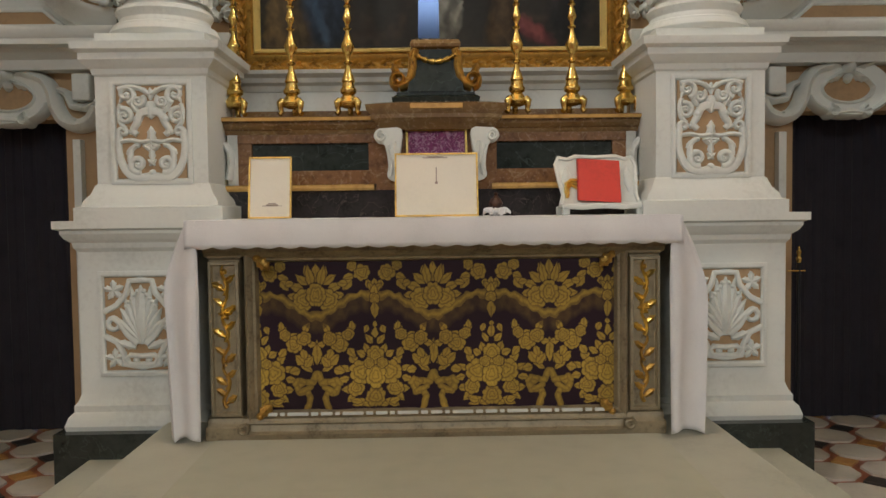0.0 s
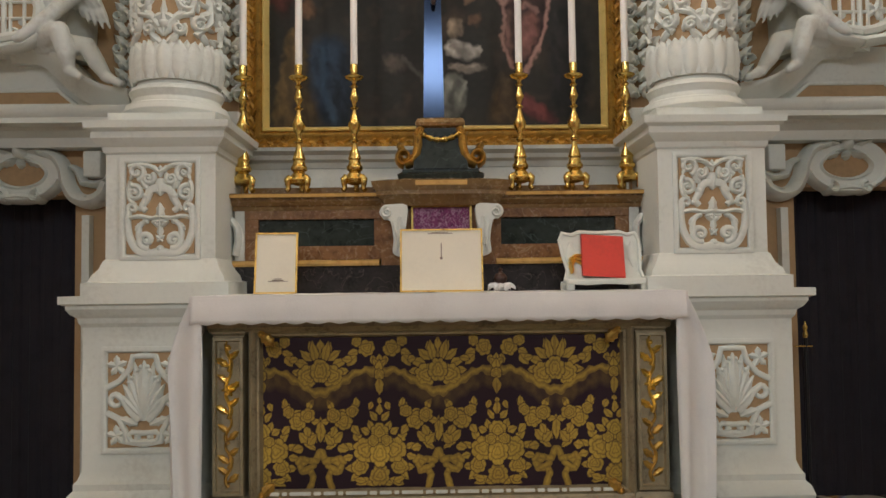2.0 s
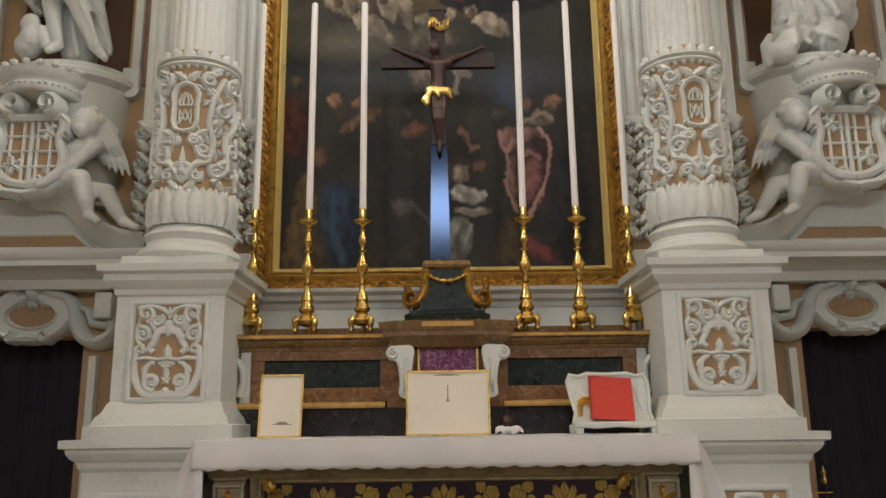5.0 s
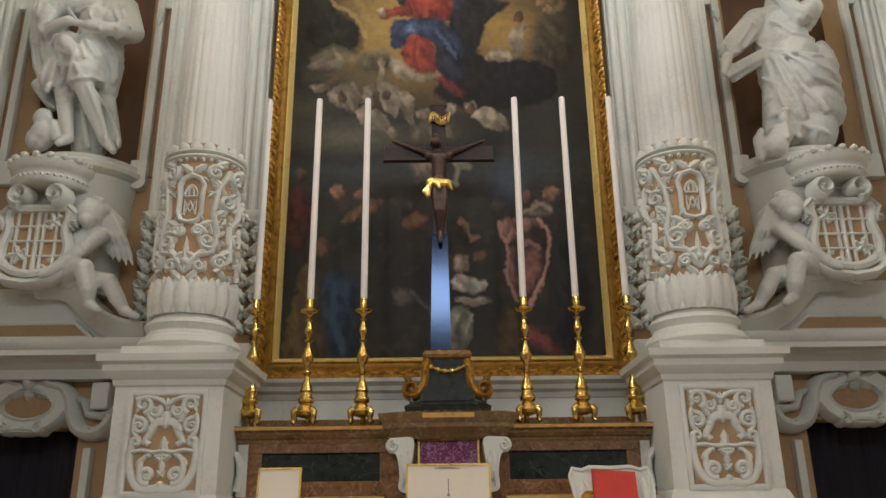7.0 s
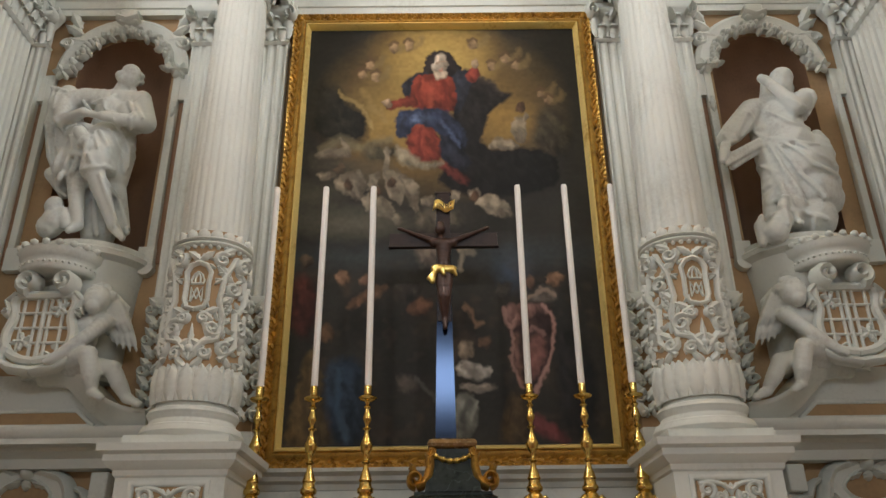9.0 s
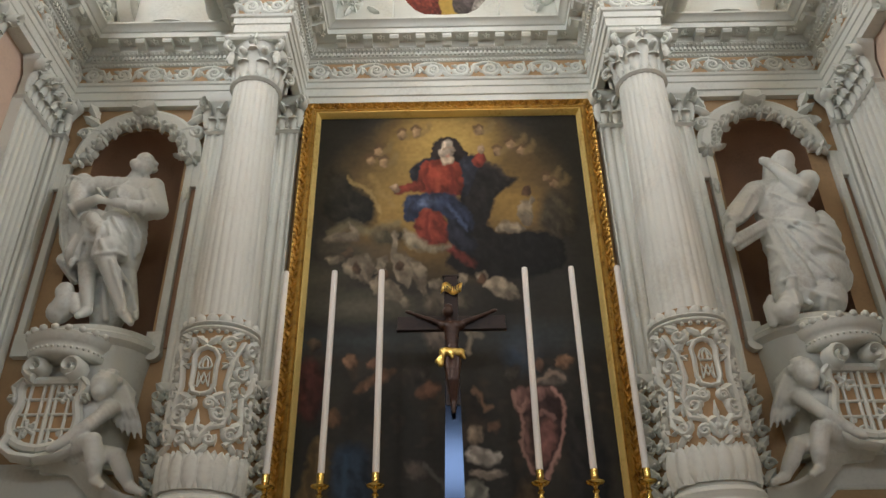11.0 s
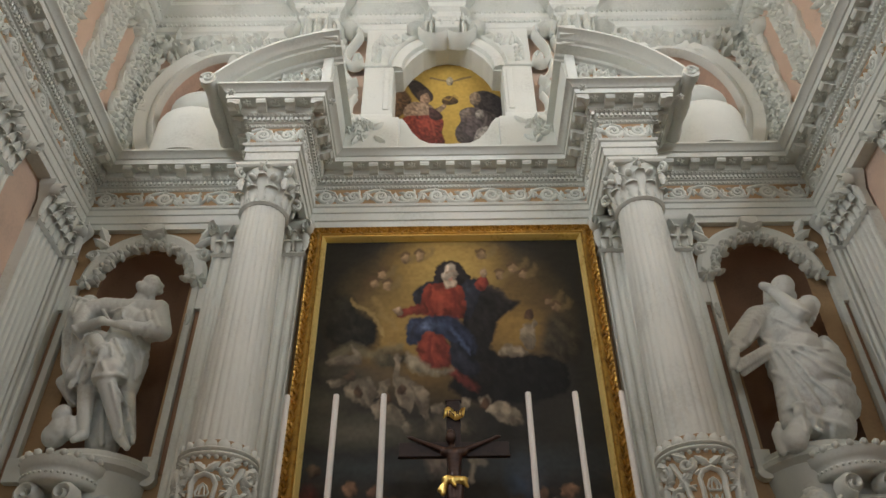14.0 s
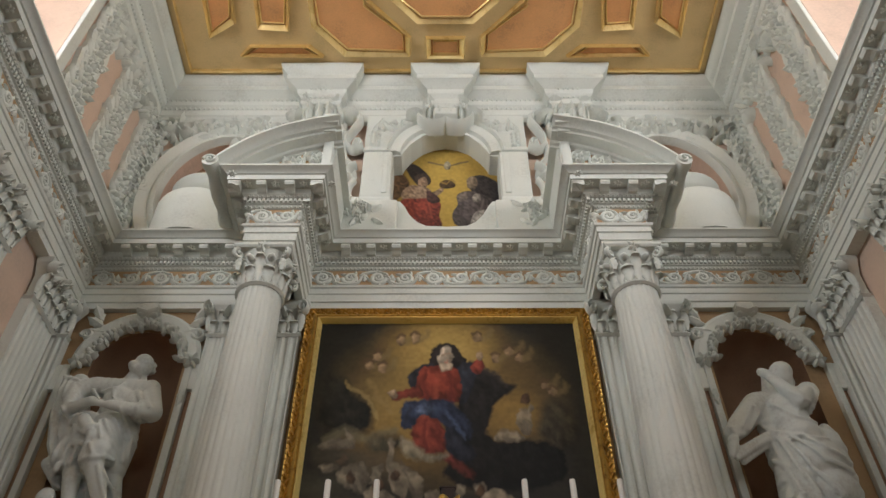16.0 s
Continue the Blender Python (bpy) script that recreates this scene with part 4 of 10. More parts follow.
    bm = bmesh.new()
    mq = lambda u, v, h: (c + u, 4.165 - h, v)
    for i in range(17):
        a = -0.1 + 0.2 * i / 16
        boss(bm, a, 2.055 + 3.4 * a * a, 0.013 + 0.004 * math.sin(i * 2.1), 0.022, mq)
    sub("garland", bm, GOLD, t, "gilt fruit garland", smooth=60)
    return t


tabernacle()


# ---- figures: capsules and balls fused into one carved mesh ----
def blob_figure(name, bones, voxel, mat, at, label, category, group="", folds=(), parent=None, shrink=0.6, s=1):
    """bones: (p, q, r0, r1) tapered limbs in local metres, mirrored by s in x."""
    bm = bmesh.new()
    for p, q, r0, r1 in list(bones) + list(folds):
        p, q = Vector((s * p[0], p[1], p[2])), Vector((s * q[0], q[1], q[2]))
        L = (q - p).length
        steps = max(1, int(L / max(0.008, min(r0, r1) * 0.6)))
        for i in range(steps + 1):
            f = i / steps
            r = r0 + (r1 - r0) * f
            bmesh.ops.create_icosphere(bm, subdivisions=2 if r > 0.03 else 1, radius=r, matrix=Matrix.Translation(p.lerp(q, f)))
    if parent is not None:
        bmesh.ops.translate(bm, verts=bm.verts, vec=Vector(at))
        ob = sub(name, bm, mat, parent, label)
    else:
        ob = tagged(part(name, bm, mat), label, category, group)
        ob.location = at
    rm = ob.modifiers.new("fuse", "REMESH")
    rm.mode, rm.voxel_size, rm.use_smooth_shade = "VOXEL", voxel, True
    sm = ob.modifiers.new("soften", "SMOOTH")
    sm.factor, sm.iterations = shrink, 4
    return ob


def crucifix():
    t = thing("crucifix", (-0.01, 4.24, 2.175), "tall dark crucifix with brown figure and gilt loincloth", "crucifix")
    x, y = -0.012, 4.24
    bm = bmesh.new()
    a, b = [], []
    for z, w in ((2.175, 0.056), (2.95, 0.042), (3.67, 0.042)):
        for lst, yy in ((a, y - 0.014), (b, y + 0.014)):
            lst.append((bm.verts.new((x - w, yy, z)), bm.verts.new((x + w, yy, z))))
    for lst in (a, b):
        for p, q in zip(lst, lst[1:]):
            bm.faces.new((p[0], p[1], q[1], q[0]))
    for k in (0, 1):
        for i in range(2):
            bm.faces.new((a[i][k], a[i + 1][k], b[i + 1][k], b[i][k]))
    bm.faces.new((a[0][0], a[0][1], b[0][1], b[0][0]))
    bm.faces.new((a[2][0], a[2][1], b[2][1], b[2][0]))
    sub("post", bm, STEEL, t, "polished metal-faced post")
    bm = bmesh.new()
    box(bm, x - 0.32, x + 0.32, y - 0.016, y + 0.012, 3.31, 3.395, 0.003)
    sub("crossbar", bm, BROWNWOOD, t, "dark wooden crossbar")
    bm = bmesh.new()
    box(bm, x - 0.325, x + 0.325, y - 0.022, y + 0.014, 3.303, 3.315, 0.002)
    box(bm, x - 0.05, x + 0.05, y - 0.022, y + 0.014, 3.66, 3.672, 0.002)
    box(bm, x - 0.04, x + 0.04, y - 0.02, y - 0.012, 2.84, 3.66, 0.002)
    sub("wood_edge", bm, BROWNWOOD, t)
    bm = bmesh.new()
    rows = []
    for i in range(13):
        f = i / 12
        xx = x - 0.06 + 0.12 * f
        yy = y - 0.035 - 0.008 * math.sin(f * 9)
        rows.append((bm.verts.new((xx, yy, 3.535 + 0.012 * math.sin(f * 7))), bm.verts.new((xx + 0.01, yy, 3.595 + 0.012 * math.sin(f * 7 + 0.4)))))
    for p, q in zip(rows, rows[1:]):
        bm.faces.new((p[0], q[0], q[1], p[1]))
    o = sub("title_scroll", bm, GOLD, t, "gilt title scroll", smooth=60)
    o.modifiers.new("thick", "SOLIDIFY").thickness = 0.004
    cu = bpy.data.curves.new("letters", "FONT")
    cu.body, cu.size, cu.extrude, cu.align_x = "INRI", 0.05, 0.001, "CENTER"
    cu.materials.append(BROWNWOOD)
    tx = new("letters", cu)
    tx.parent = t
    tx.matrix_basis = Matrix.Translation((x + 0.005 + 0.01, y - 0.0475 - 4.24, 3.547 - 2.175)) @ pose(0, 0, 0, 90, 0, 0)
    B = [((-0.02, 0, 0.30), (-0.018, 0, 0.33), 0.034, 0.03), ((-0.012, 0.02, 0.25), (-0.015, 0.01, 0.29), 0.02, 0.02),
         ((-0.05, 0.02, 0.22), (0.05, 0.02, 0.22), 0.032, 0.032), ((0, 0.02, 0.2), (0, 0.015, 0.1), 0.05, 0.038), ((0, 0.015, 0.1), (0, 0.01, 0.03), 0.04, 0.042),
         ((-0.06, 0.02, 0.235), (-0.15, 0.03, 0.275), 0.022, 0.017), ((-0.15, 0.03, 0.275), (-0.245, 0.03, 0.315), 0.016, 0.012), ((-0.245, 0.03, 0.315), (-0.265, 0.03, 0.322), 0.016, 0.012),
         ((0.06, 0.02, 0.235), (0.15, 0.03, 0.275), 0.022, 0.017), ((0.15, 0.03, 0.275), (0.245, 0.03, 0.315), 0.016, 0.012), ((0.245, 0.03, 0.315), (0.265, 0.03, 0.322), 0.016, 0.012),
         ((-0.022, 0.01, 0.02), (-0.014, -0.02, -0.13), 0.036, 0.026), ((0.022, 0.01, 0.02), (0.018, -0.02, -0.13), 0.036, 0.026),
         ((-0.012, -0.02, -0.13), (0.0, 0.01, -0.27), 0.025, 0.016), ((0.016, -0.02, -0.13), (0.008, 0.01, -0.27), 0.025, 0.016), ((0.003, 0.0, -0.27), (0.003, -0.01, -0.315), 0.018, 0.015)]
    blob_figure("figure", B, 0.006, CORPUS, (x, y - 0.055, 3.1), "dark brown carved figure", "figure", parent=t, shrink=0.5)
    F = [((-0.05, -0.01, 0.04), (0.05, -0.01, 0.035), 0.03, 0.03), ((-0.05, -0.02, 0.03), (-0.065, -0.02, -0.04), 0.016, 0.02), ((-0.06, -0.02, 0.02), (-0.085, -0.015, -0.02), 0.012, 0.016), ((-0.02, -0.03, 0.03), (0.0, -0.03, 0.0), 0.014, 0.012), ((0.05, -0.02, 0.03), (0.07, -0.015, 0.0), 0.016, 0.012), ((0.03, 0, 0.05), (-0.04, -0.02, 0.05), 0.02, 0.018)]
    blob_figure("loincloth", F, 0.005, GOLD, (x, y - 0.06, 3.1), "bright gilt loincloth", "figure", parent=t, shrink=0.4)


crucifix()


def candlesticks():
    xs = (-1.025, -0.73, -0.435, 0.445, 0.735, 1.015)
    first = None
    candle = None
    for x in xs:
        if first is None:
            t = thing("candlestick", (0, 0, 0), "tall turned brass altar candlestick on three claw feet", "candlestick", "altar candlesticks")
            bm = bmesh.new()
            pr = [(0.02, 0.045), (0.05, 0.055), (0.058, 0.075), (0.04, 0.1), (0.03, 0.115), (0.042, 0.125), (0.044, 0.14), (0.034, 0.155), (0.03, 0.175), (0.036, 0.185), (0.03, 0.2), (0.016, 0.245), (0.012, 0.265), (0.024, 0.277), (0.011, 0.292), (0.013, 0.31), (0.03, 0.345), (0.034, 0.37), (0.022, 0.4), (0.012, 0.43), (0.01, 0.445), (0.022, 0.456), (0.01, 0.468), (0.012, 0.48), (0.024, 0.51), (0.016, 0.54), (0.01, 0.56), (0.02, 0.572), (0.01, 0.585), (0.014, 0.6), (0.044, 0.612), (0.052, 0.622), (0.048, 0.627), (0.016, 0.63), (0.02, 0.64), (0.02, 0.668)]
            lathe(bm, 0, 0, curve_profile(pr, 3), 24)
            sub("stem", bm, BRASS, t, smooth=40)
            for k in range(3):
                bm = bmesh.new()
                a = math.radians(-90 + 120 * k + 60)
                c, s2 = math.cos(a), math.sin(a)
                pts = [(0.045, 0.085), (0.062, 0.07), (0.06, 0.045), (0.055, 0.025), (0.068, 0.013)]
                tube(bm, [(r * c, r * s2, z) for r, z in pts], [0.02, 0.02, 0.015, 0.013, 0.015])
                sub("foot", bm, BRASS, t, smooth=70)
            first = t
            t.matrix_basis = pose(x, 4.24, 1.786)
            cd = thing("candle", (0, 0, 0), "long white wax candle standing in a brass candlestick", "candle", "altar candles")
            bm = bmesh.new()
            lathe(bm, 0, 0, [(0.019, 0), (0.019, 0.03), (0.0185, 1.26), (0.016, 1.275), (0.004, 1.28)], 16)
            sub("wax", bm, WAX, cd, smooth=40)
            bm = bmesh.new()
            lathe(bm, 0, 0, [(0.0215, -0.012), (0.0215, 0.028), (0.0195, 0.03)], 16)
            sub("collar", bm, BRASS, cd, smooth=40)
            candle = cd
            cd.matrix_basis = pose(x, 4.24, 1.786 + 0.66)
        else:
            copy_thing(first, pose(x, 4.24, 1.786, 0, 0, 7 * x))
            tilt = {-0.73: -0.2, 0.735: 0.15}.get(x, 0.0)
            copy_thing(candle, pose(x, 4.24, 1.786 + 0.66, 0, -tilt, 0))


candlesticks()


def altar_card(x0, x1, z1, label, bars):
    t = thing("altar_card", ((x0 + x1) / 2, 3.9, 1.264), label, "card", "altar cards")
    lean = 0.05
    yy = lambda z: 3.86 + lean * (z - 1.264) / 0.28
    bm = bmesh.new()
    for a, b, c, d in ((x0, x0 + 0.008, 1.264, z1), (x1 - 0.008, x1, 1.264, z1), (x0, x1, 1.264, 1.272), (x0, x1, z1 - 0.008, z1)):
        vs = [bm.verts.new((xx, yy(zz) + dy, zz)) for dy in (-0.006, 0.008) for xx, zz in ((a, c), (b, c), (b, d), (a, d))]
        for q in ((0, 1, 2, 3), (7, 6, 5, 4), (0, 4, 5, 1), (1, 5, 6, 2), (2, 6, 7, 3), (3, 7, 4, 0)):
            bm.faces.new([vs[k] for k in q])
    sub("frame", bm, OLDGOLD, t, "thin gilt frame")
    bm = bmesh.new()
    v = [bm.verts.new((xx, yy(zz) + dy, zz)) for dy in (0.0, 0.006) for xx, zz in ((x0 + 0.006, 1.27), (x1 - 0.006, 1.27), (x1 - 0.006, z1 - 0.006), (x0 + 0.006, z1 - 0.006))]
    for q in ((0, 1, 2, 3), (7, 6, 5, 4), (0, 4, 5, 1), (1, 5, 6, 2), (2, 6, 7, 3), (3, 7, 4, 0)):
        bm.faces.new([v[k] for k in q])
    sub("sheet", bm, PAPER, t, "cream printed sheet")
    bm = bmesh.new()
    for a, b, za, zb in bars:
        vs = [bm.verts.new((xx, yy(zz) - 0.0015, zz)) for xx, zz in ((a, za), (b, za), (b, zb), (a, zb))]
        bm.faces.new(vs)
    sub("print_bars", bm, INK, t, "faint printed lines")


_bars = [(-0.80, -0.745, 1.325, 1.331), (-0.79, -0.755, 1.333, 1.337), (-0.82, -0.725, 1.322, 1.325)]
altar_card(-0.885, -0.68, 1.56, "small framed altar card of cream paper on the altar", _bars)
altar_card(-0.185, 0.215, 1.57, "large framed altar card of cream paper on the altar", [(-0.05, 0.07, 1.545, 1.549), (-0.03, 0.05, 1.551, 1.554), (0.012, 0.017, 1.42, 1.50), (0.008, 0.021, 1.42, 1.432)])


def book_stand():
    t = thing("book_stand", (0.8, 3.9, 1.264), "white painted carved wooden book stand on the altar", "book stand")
    tilt = lambda u, v, h: (0.8 + u, 3.86 + 0.12 * v / 0.24 - h, 1.31 + v)
    bm = bmesh.new()
    out = [(-0.19, 0.0), (-0.175, 0.05), (-0.19, 0.12), (-0.2, 0.2), (-0.185, 0.235), (-0.14, 0.225), (-0.1, 0.24), (0.0, 0.235), (0.1, 0.24), (0.14, 0.225), (0.175, 0.235), (0.19, 0.2), (0.185, 0.12), (0.175, 0.05), (0.19, 0.0)]
    F = [bm.verts.new(tilt(u, v, 0.0)) for u, v in out]
    K = [bm.verts.new(tilt(u, v, -0.015)) for u, v in out]
    bm.faces.new(F)
    bm.faces.new(K)
    for i in range(len(out)):
        j = (i + 1) % len(out)
        bm.faces.new((F[i], F[j], K[j], K[i]))
    stroke(bm, out, 0.01, 0.014, tilt)
    for s in (-1, 1):
        leaf(bm, s * 0.15, 0.06, 1.57, 0.13, 0.03, 0.012, tilt)
    sub("back_board", bm, STUCCO, t, smooth=50)
    bm = bmesh.new()
    box(bm, 0.6, 1.0, 3.79, 3.87, 1.295, 1.318, 0.006)
    stroke(bm, [(-0.19, -0.005), (-0.1, -0.012), (0, -0.006), (0.1, -0.012), (0.19, -0.005)], 0.012, 0.01, lambda u, v, h: (0.8 + u, 3.79 - h, 1.31 + v))
    sub("ledge", bm, STUCCO, t, smooth=50)
    for x in (0.625, 0.975):
        for y in (3.81, 3.98):
            bm = bmesh.new()
            box(bm, x - 0.018, x + 0.018, y - 0.018, y + 0.018, 1.262, 1.305, 0.006)
            sub("leg", bm, STUCCO, t)
    b = thing("missal", (0.79, 3.86, 1.32), "red cloth-bound book resting on the white stand", "book")
    rot = math.radians(-4)
    tb = lambda u, v, h: tilt(-0.01 + u * math.cos(rot) - v * math.sin(rot), 0.015 + v * math.cos(rot) + u * math.sin(rot), h)

    def slab(u0, u1, v0, v1, h0, h1, bm):
        vs = [bm.verts.new(tb(u, v, h)) for h in (h0, h1) for u, v in ((u0, v0), (u1, v0), (u1, v1), (u0, v1))]
        for q in ((0, 1, 2, 3), (7, 6, 5, 4), (0, 4, 5, 1), (1, 5, 6, 2), (2, 6, 7, 3), (3, 7, 4, 0)):
            bm.faces.new([vs[k] for k in q])
    bm = bmesh.new()
    slab(-0.1, 0.1, 0.0, 0.205, 0.045, 0.05, bm)
    slab(-0.1, 0.1, 0.0, 0.205, 0.016, 0.02, bm)
    slab(-0.102, -0.096, 0.0, 0.205, 0.016, 0.05, bm)
    sub("cover", bm, RED, b)
    bm = bmesh.new()
    slab(-0.095, 0.096, 0.004, 0.2, 0.02, 0.045, bm)
    sub("pages", bm, PAPER, b)
    bm = bmesh.new()
    for k, (du, col) in enumerate(((-0.15, 0), (-0.135, 1), (-0.12, 2))):
        stroke(bm, [(-0.1, 0.06 + 0.02 * k), (-0.13, 0.075 + 0.012 * k), (-0.155, 0.04 + 0.02 * k), (-0.145, 0.01 + 0.01 * k)], 0.009, 0.02 + 0.006 * k, tb)
    sub("ribbon", bm, GOLD, b, "yellow marker ribbons")


book_stand()


def altar_bell():
    t = thing("hand_bell", (0.30, 3.9, 1.264), "small bronze bell wrapped in white cloth on the altar", "bell")
    bm = bmesh.new()
    lathe(bm, 0.30, 3.9, curve_profile([(0.03, 1.266), (0.026, 1.29), (0.03, 1.31), (0.034, 1.325), (0.024, 1.345), (0.012, 1.352), (0.008, 1.362), (0.012, 1.37), (0.004, 1.378)], 3), 20)
    sub("bell", bm, CORPUS, t, smooth=40)
    bm = bmesh.new()
    for k in range(7):
        a = k * 0.9
        leaf(bm, 0.0, 0.0, a, 0.07, 0.03, 0.022, lambda u, v, h: (0.30 + u, 3.87 + v * 0.5, 1.264 + h + 0.35 * max(0, abs(u) - 0.02) * 0 + 0.02 * abs(math.sin(a + u * 40))))
    sub("wrapping", bm, LINEN, t, "crumpled white cloth")


altar_bell()

# ---- the painting ----
def canvas_paint(u, v):
    """A dark oil painting in soft shapes: a glory with a red and blue form above, pale clouds, a shadowed crowd below."""
    a = u + value_noise(u * 14, v * 22, 21) * 0.003 + value_noise(u * 34, v * 50, 22) * 0.0045 + value_noise(u * 90, v * 135, 28) * 0.004
    b = v + value_noise(u * 14 + 5, v * 22 + 7, 23) * 0.002 + value_noise(u * 34 + 3, v * 50, 24) * 0.0035 + value_noise(u * 90 + 3, v * 135, 29) * 0.003
    rgb = np.zeros((len(u), 3)) + np.array([0.024, 0.022, 0.017])
    rgb *= (1 + 0.35 * value_noise(u * 9, v * 12, 25))[:, None]
    gold, glow = (0.27, 0.165, 0.045), (0.46, 0.31, 0.09)
    pale, flesh = (0.33, 0.27, 0.19), (0.42, 0.29, 0.19)

    def dab(cx, cy, rx, ry, col, k=1.0, soft=0.6, rot=0.0):
        nonlocal rgb
        m = (ell(a, b, cx, cy, rx, ry, rot, soft) * k)[:, None]
        rgb = rgb * (1 - m) + np.array(col) * m

    def blob(pts, col, shade=0.35, soft=0.008, k=1.0):
        """A modelled form: lit from the upper left, turning dark at its lower right edge, with brushy folds."""
        nonlocal rgb
        xs, ys = [q[0] for q in pts], [q[1] for q in pts]
        near = np.nonzero((a > min(xs) - 0.05) & (a < max(xs) + 0.05) & (b > min(ys) - 0.05) & (b < max(ys) + 0.05))[0]
        if not len(near):
            return
        aa, bb = a[near], b[near]
        m, d = blob_mask(aa, bb, pts, soft)
        cx, cy = sum(xs) / len(xs), sum(ys) / len(ys)
        ex, ey = max(xs) - min(xs) + 1e-6, max(ys) - min(ys) + 1e-6
        turn = np.clip(0.5 + 0.55 * ((bb - cy) / ey - (aa - cx) / ex), 0, 1)
        round_ = np.clip(d / (0.3 * min(ex, ey)), 0, 1)
        fold = 0.14 * value_noise(aa * 70 + bb * 25, bb * 45, 61) + 0.1 * value_noise(aa * 150, bb * 150 + aa * 60, 62)
        lit = (shade + (1.25 - shade) * turn) * (0.72 + 0.28 * round_) + fold
        lit = lit * np.clip(0.9 + 0.45 * value_noise(aa * 48 + 7, bb * 60 + aa * 20, 63), 0.4, 1.25)
        m = (m * k)[:, None]
        rgb[near] = rgb[near] * (1 - m) + np.array(col) * np.clip(lit, 0.12, 1.4)[:, None] * m

    def line(pts, col, w, k=0.8):
        nonlocal rgb
        near = np.full(len(a), 9.0)
        for (x0, y0), (x1, y1) in zip(pts, pts[1:]):
            dx, dy = x1 - x0, y1 - y0
            t = np.clip(((a - x0) * dx + (b - y0) * dy) / (dx * dx + dy * dy + 1e-9), 0, 1)
            near = np.minimum(near, np.hypot(a - x0 - t * dx, b - y0 - t * dy))
        m = (np.clip(1.3 - near / w, 0, 1) * k)[:, None]
        rgb = rgb * (1 - m) + np.array(col) * m

    # glory
    dab(0.489, 0.77, 0.3, 0.16, gold, 0.8, 0.6)
    dab(0.33, 0.68, 0.14, 0.06, gold, 0.7, 0.7)
    dab(0.471, 0.94, 0.17, 0.07, gold, 0.9, 0.6)
    dab(0.487, 0.898, 0.13, 0.075, glow, 0.95, 0.8)
    dab(0.729, 0.73, 0.09, 0.05, gold, 0.8, 0.5)
    dab(0.308, 0.756, 0.1, 0.08, glow, 0.35, 0.8)
    blob([(0.04, 0.836), (0.122, 0.82), (0.155, 0.785), (0.207, 0.764), (0.233, 0.723), (0.211, 0.681), (0.113, 0.674), (0.04, 0.712)], (0.028, 0.025, 0.017), 0.2, 0.03, 1)
    line([(0.123, 0.812), (0.165, 0.791), (0.206, 0.775), (0.228, 0.741), (0.249, 0.717)], (0.34, 0.24, 0.09), 0.008, 0.7)
    line([(0.204, 0.819), (0.236, 0.795), (0.227, 0.772)], (0.3, 0.2, 0.07), 0.01, 0.5)
    line([(0.237, 0.772), (0.278, 0.756), (0.288, 0.733)], (0.32, 0.22, 0.08), 0.01, 0.5)
    line([(0.074, 0.664), (0.132, 0.682), (0.212, 0.663), (0.31, 0.68)], (0.2, 0.17, 0.1), 0.016, 0.6)
    blob([(0.212, 0.663), (0.261, 0.673), (0.33, 0.665), (0.34, 0.636), (0.272, 0.622), (0.223, 0.632)], (0.1, 0.085, 0.05), 0.3, 0.03, 1)
    blob([(0.841, 0.752), (0.902, 0.759), (0.946, 0.706), (0.919, 0.646), (0.841, 0.654), (0.816, 0.699)], (0.075, 0.06, 0.035), 0.3, 0.03, 1)
    # dark cloak and the cloud below it
    blob([(0.594, 0.868), (0.665, 0.845), (0.71, 0.811), (0.746, 0.803), (0.716, 0.781), (0.674, 0.759), (0.653, 0.729), (0.63, 0.681), (0.664, 0.657), (0.783, 0.659), (0.888, 0.635), (0.87, 0.56), (0.715, 0.537), (0.562, 0.546), (0.477, 0.58), (0.526, 0.62), (0.557, 0.678), (0.529, 0.754), (0.541, 0.833)], (0.018, 0.016, 0.016), 0.15, 0.012, 1)
    line([(0.61, 0.864), (0.671, 0.838), (0.71, 0.806)], (0.05, 0.04, 0.035), 0.01, 0.6)
    # veil, mantle, dress
    blob([(0.433, 0.895), (0.45, 0.918), (0.485, 0.928), (0.525, 0.921), (0.549, 0.894), (0.567, 0.868), (0.544, 0.845), (0.47, 0.849), (0.429, 0.859)], (0.032, 0.025, 0.024), 0.3, 0.006, 1)
    blob([(0.351, 0.834), (0.388, 0.856), (0.439, 0.869), (0.445, 0.84), (0.404, 0.818), (0.392, 0.777), (0.372, 0.793), (0.351, 0.815)], (0.035, 0.04, 0.055), 0.35, 0.006, 1)
    blob([(0.532, 0.858), (0.598, 0.874), (0.61, 0.848), (0.588, 0.808), (0.56, 0.762), (0.529, 0.76)], (0.03, 0.034, 0.048), 0.35, 0.008, 1)
    blob([(0.396, 0.847), (0.462, 0.864), (0.526, 0.855), (0.543, 0.817), (0.533, 0.759), (0.469, 0.759), (0.394, 0.774), (0.382, 0.808)], (0.29, 0.052, 0.03), 0.45, 0.007, 1)
    line([(0.418, 0.842), (0.412, 0.81), (0.424, 0.774)], (0.12, 0.02, 0.014), 0.008, 0.7)
    line([(0.501, 0.849), (0.51, 0.809), (0.501, 0.762)], (0.12, 0.02, 0.014), 0.01, 0.7)
    line([(0.459, 0.833), (0.453, 0.77)], (0.38, 0.08, 0.045), 0.012, 0.5)
    blob([(0.392, 0.808), (0.408, 0.783), (0.336, 0.768), (0.295, 0.765), (0.307, 0.784), (0.352, 0.799)], (0.26, 0.05, 0.03), 0.4, 0.006, 1)
    blob([(0.277, 0.783), (0.303, 0.793), (0.315, 0.777), (0.295, 0.768)], flesh, 0.3, 0.005, 1)
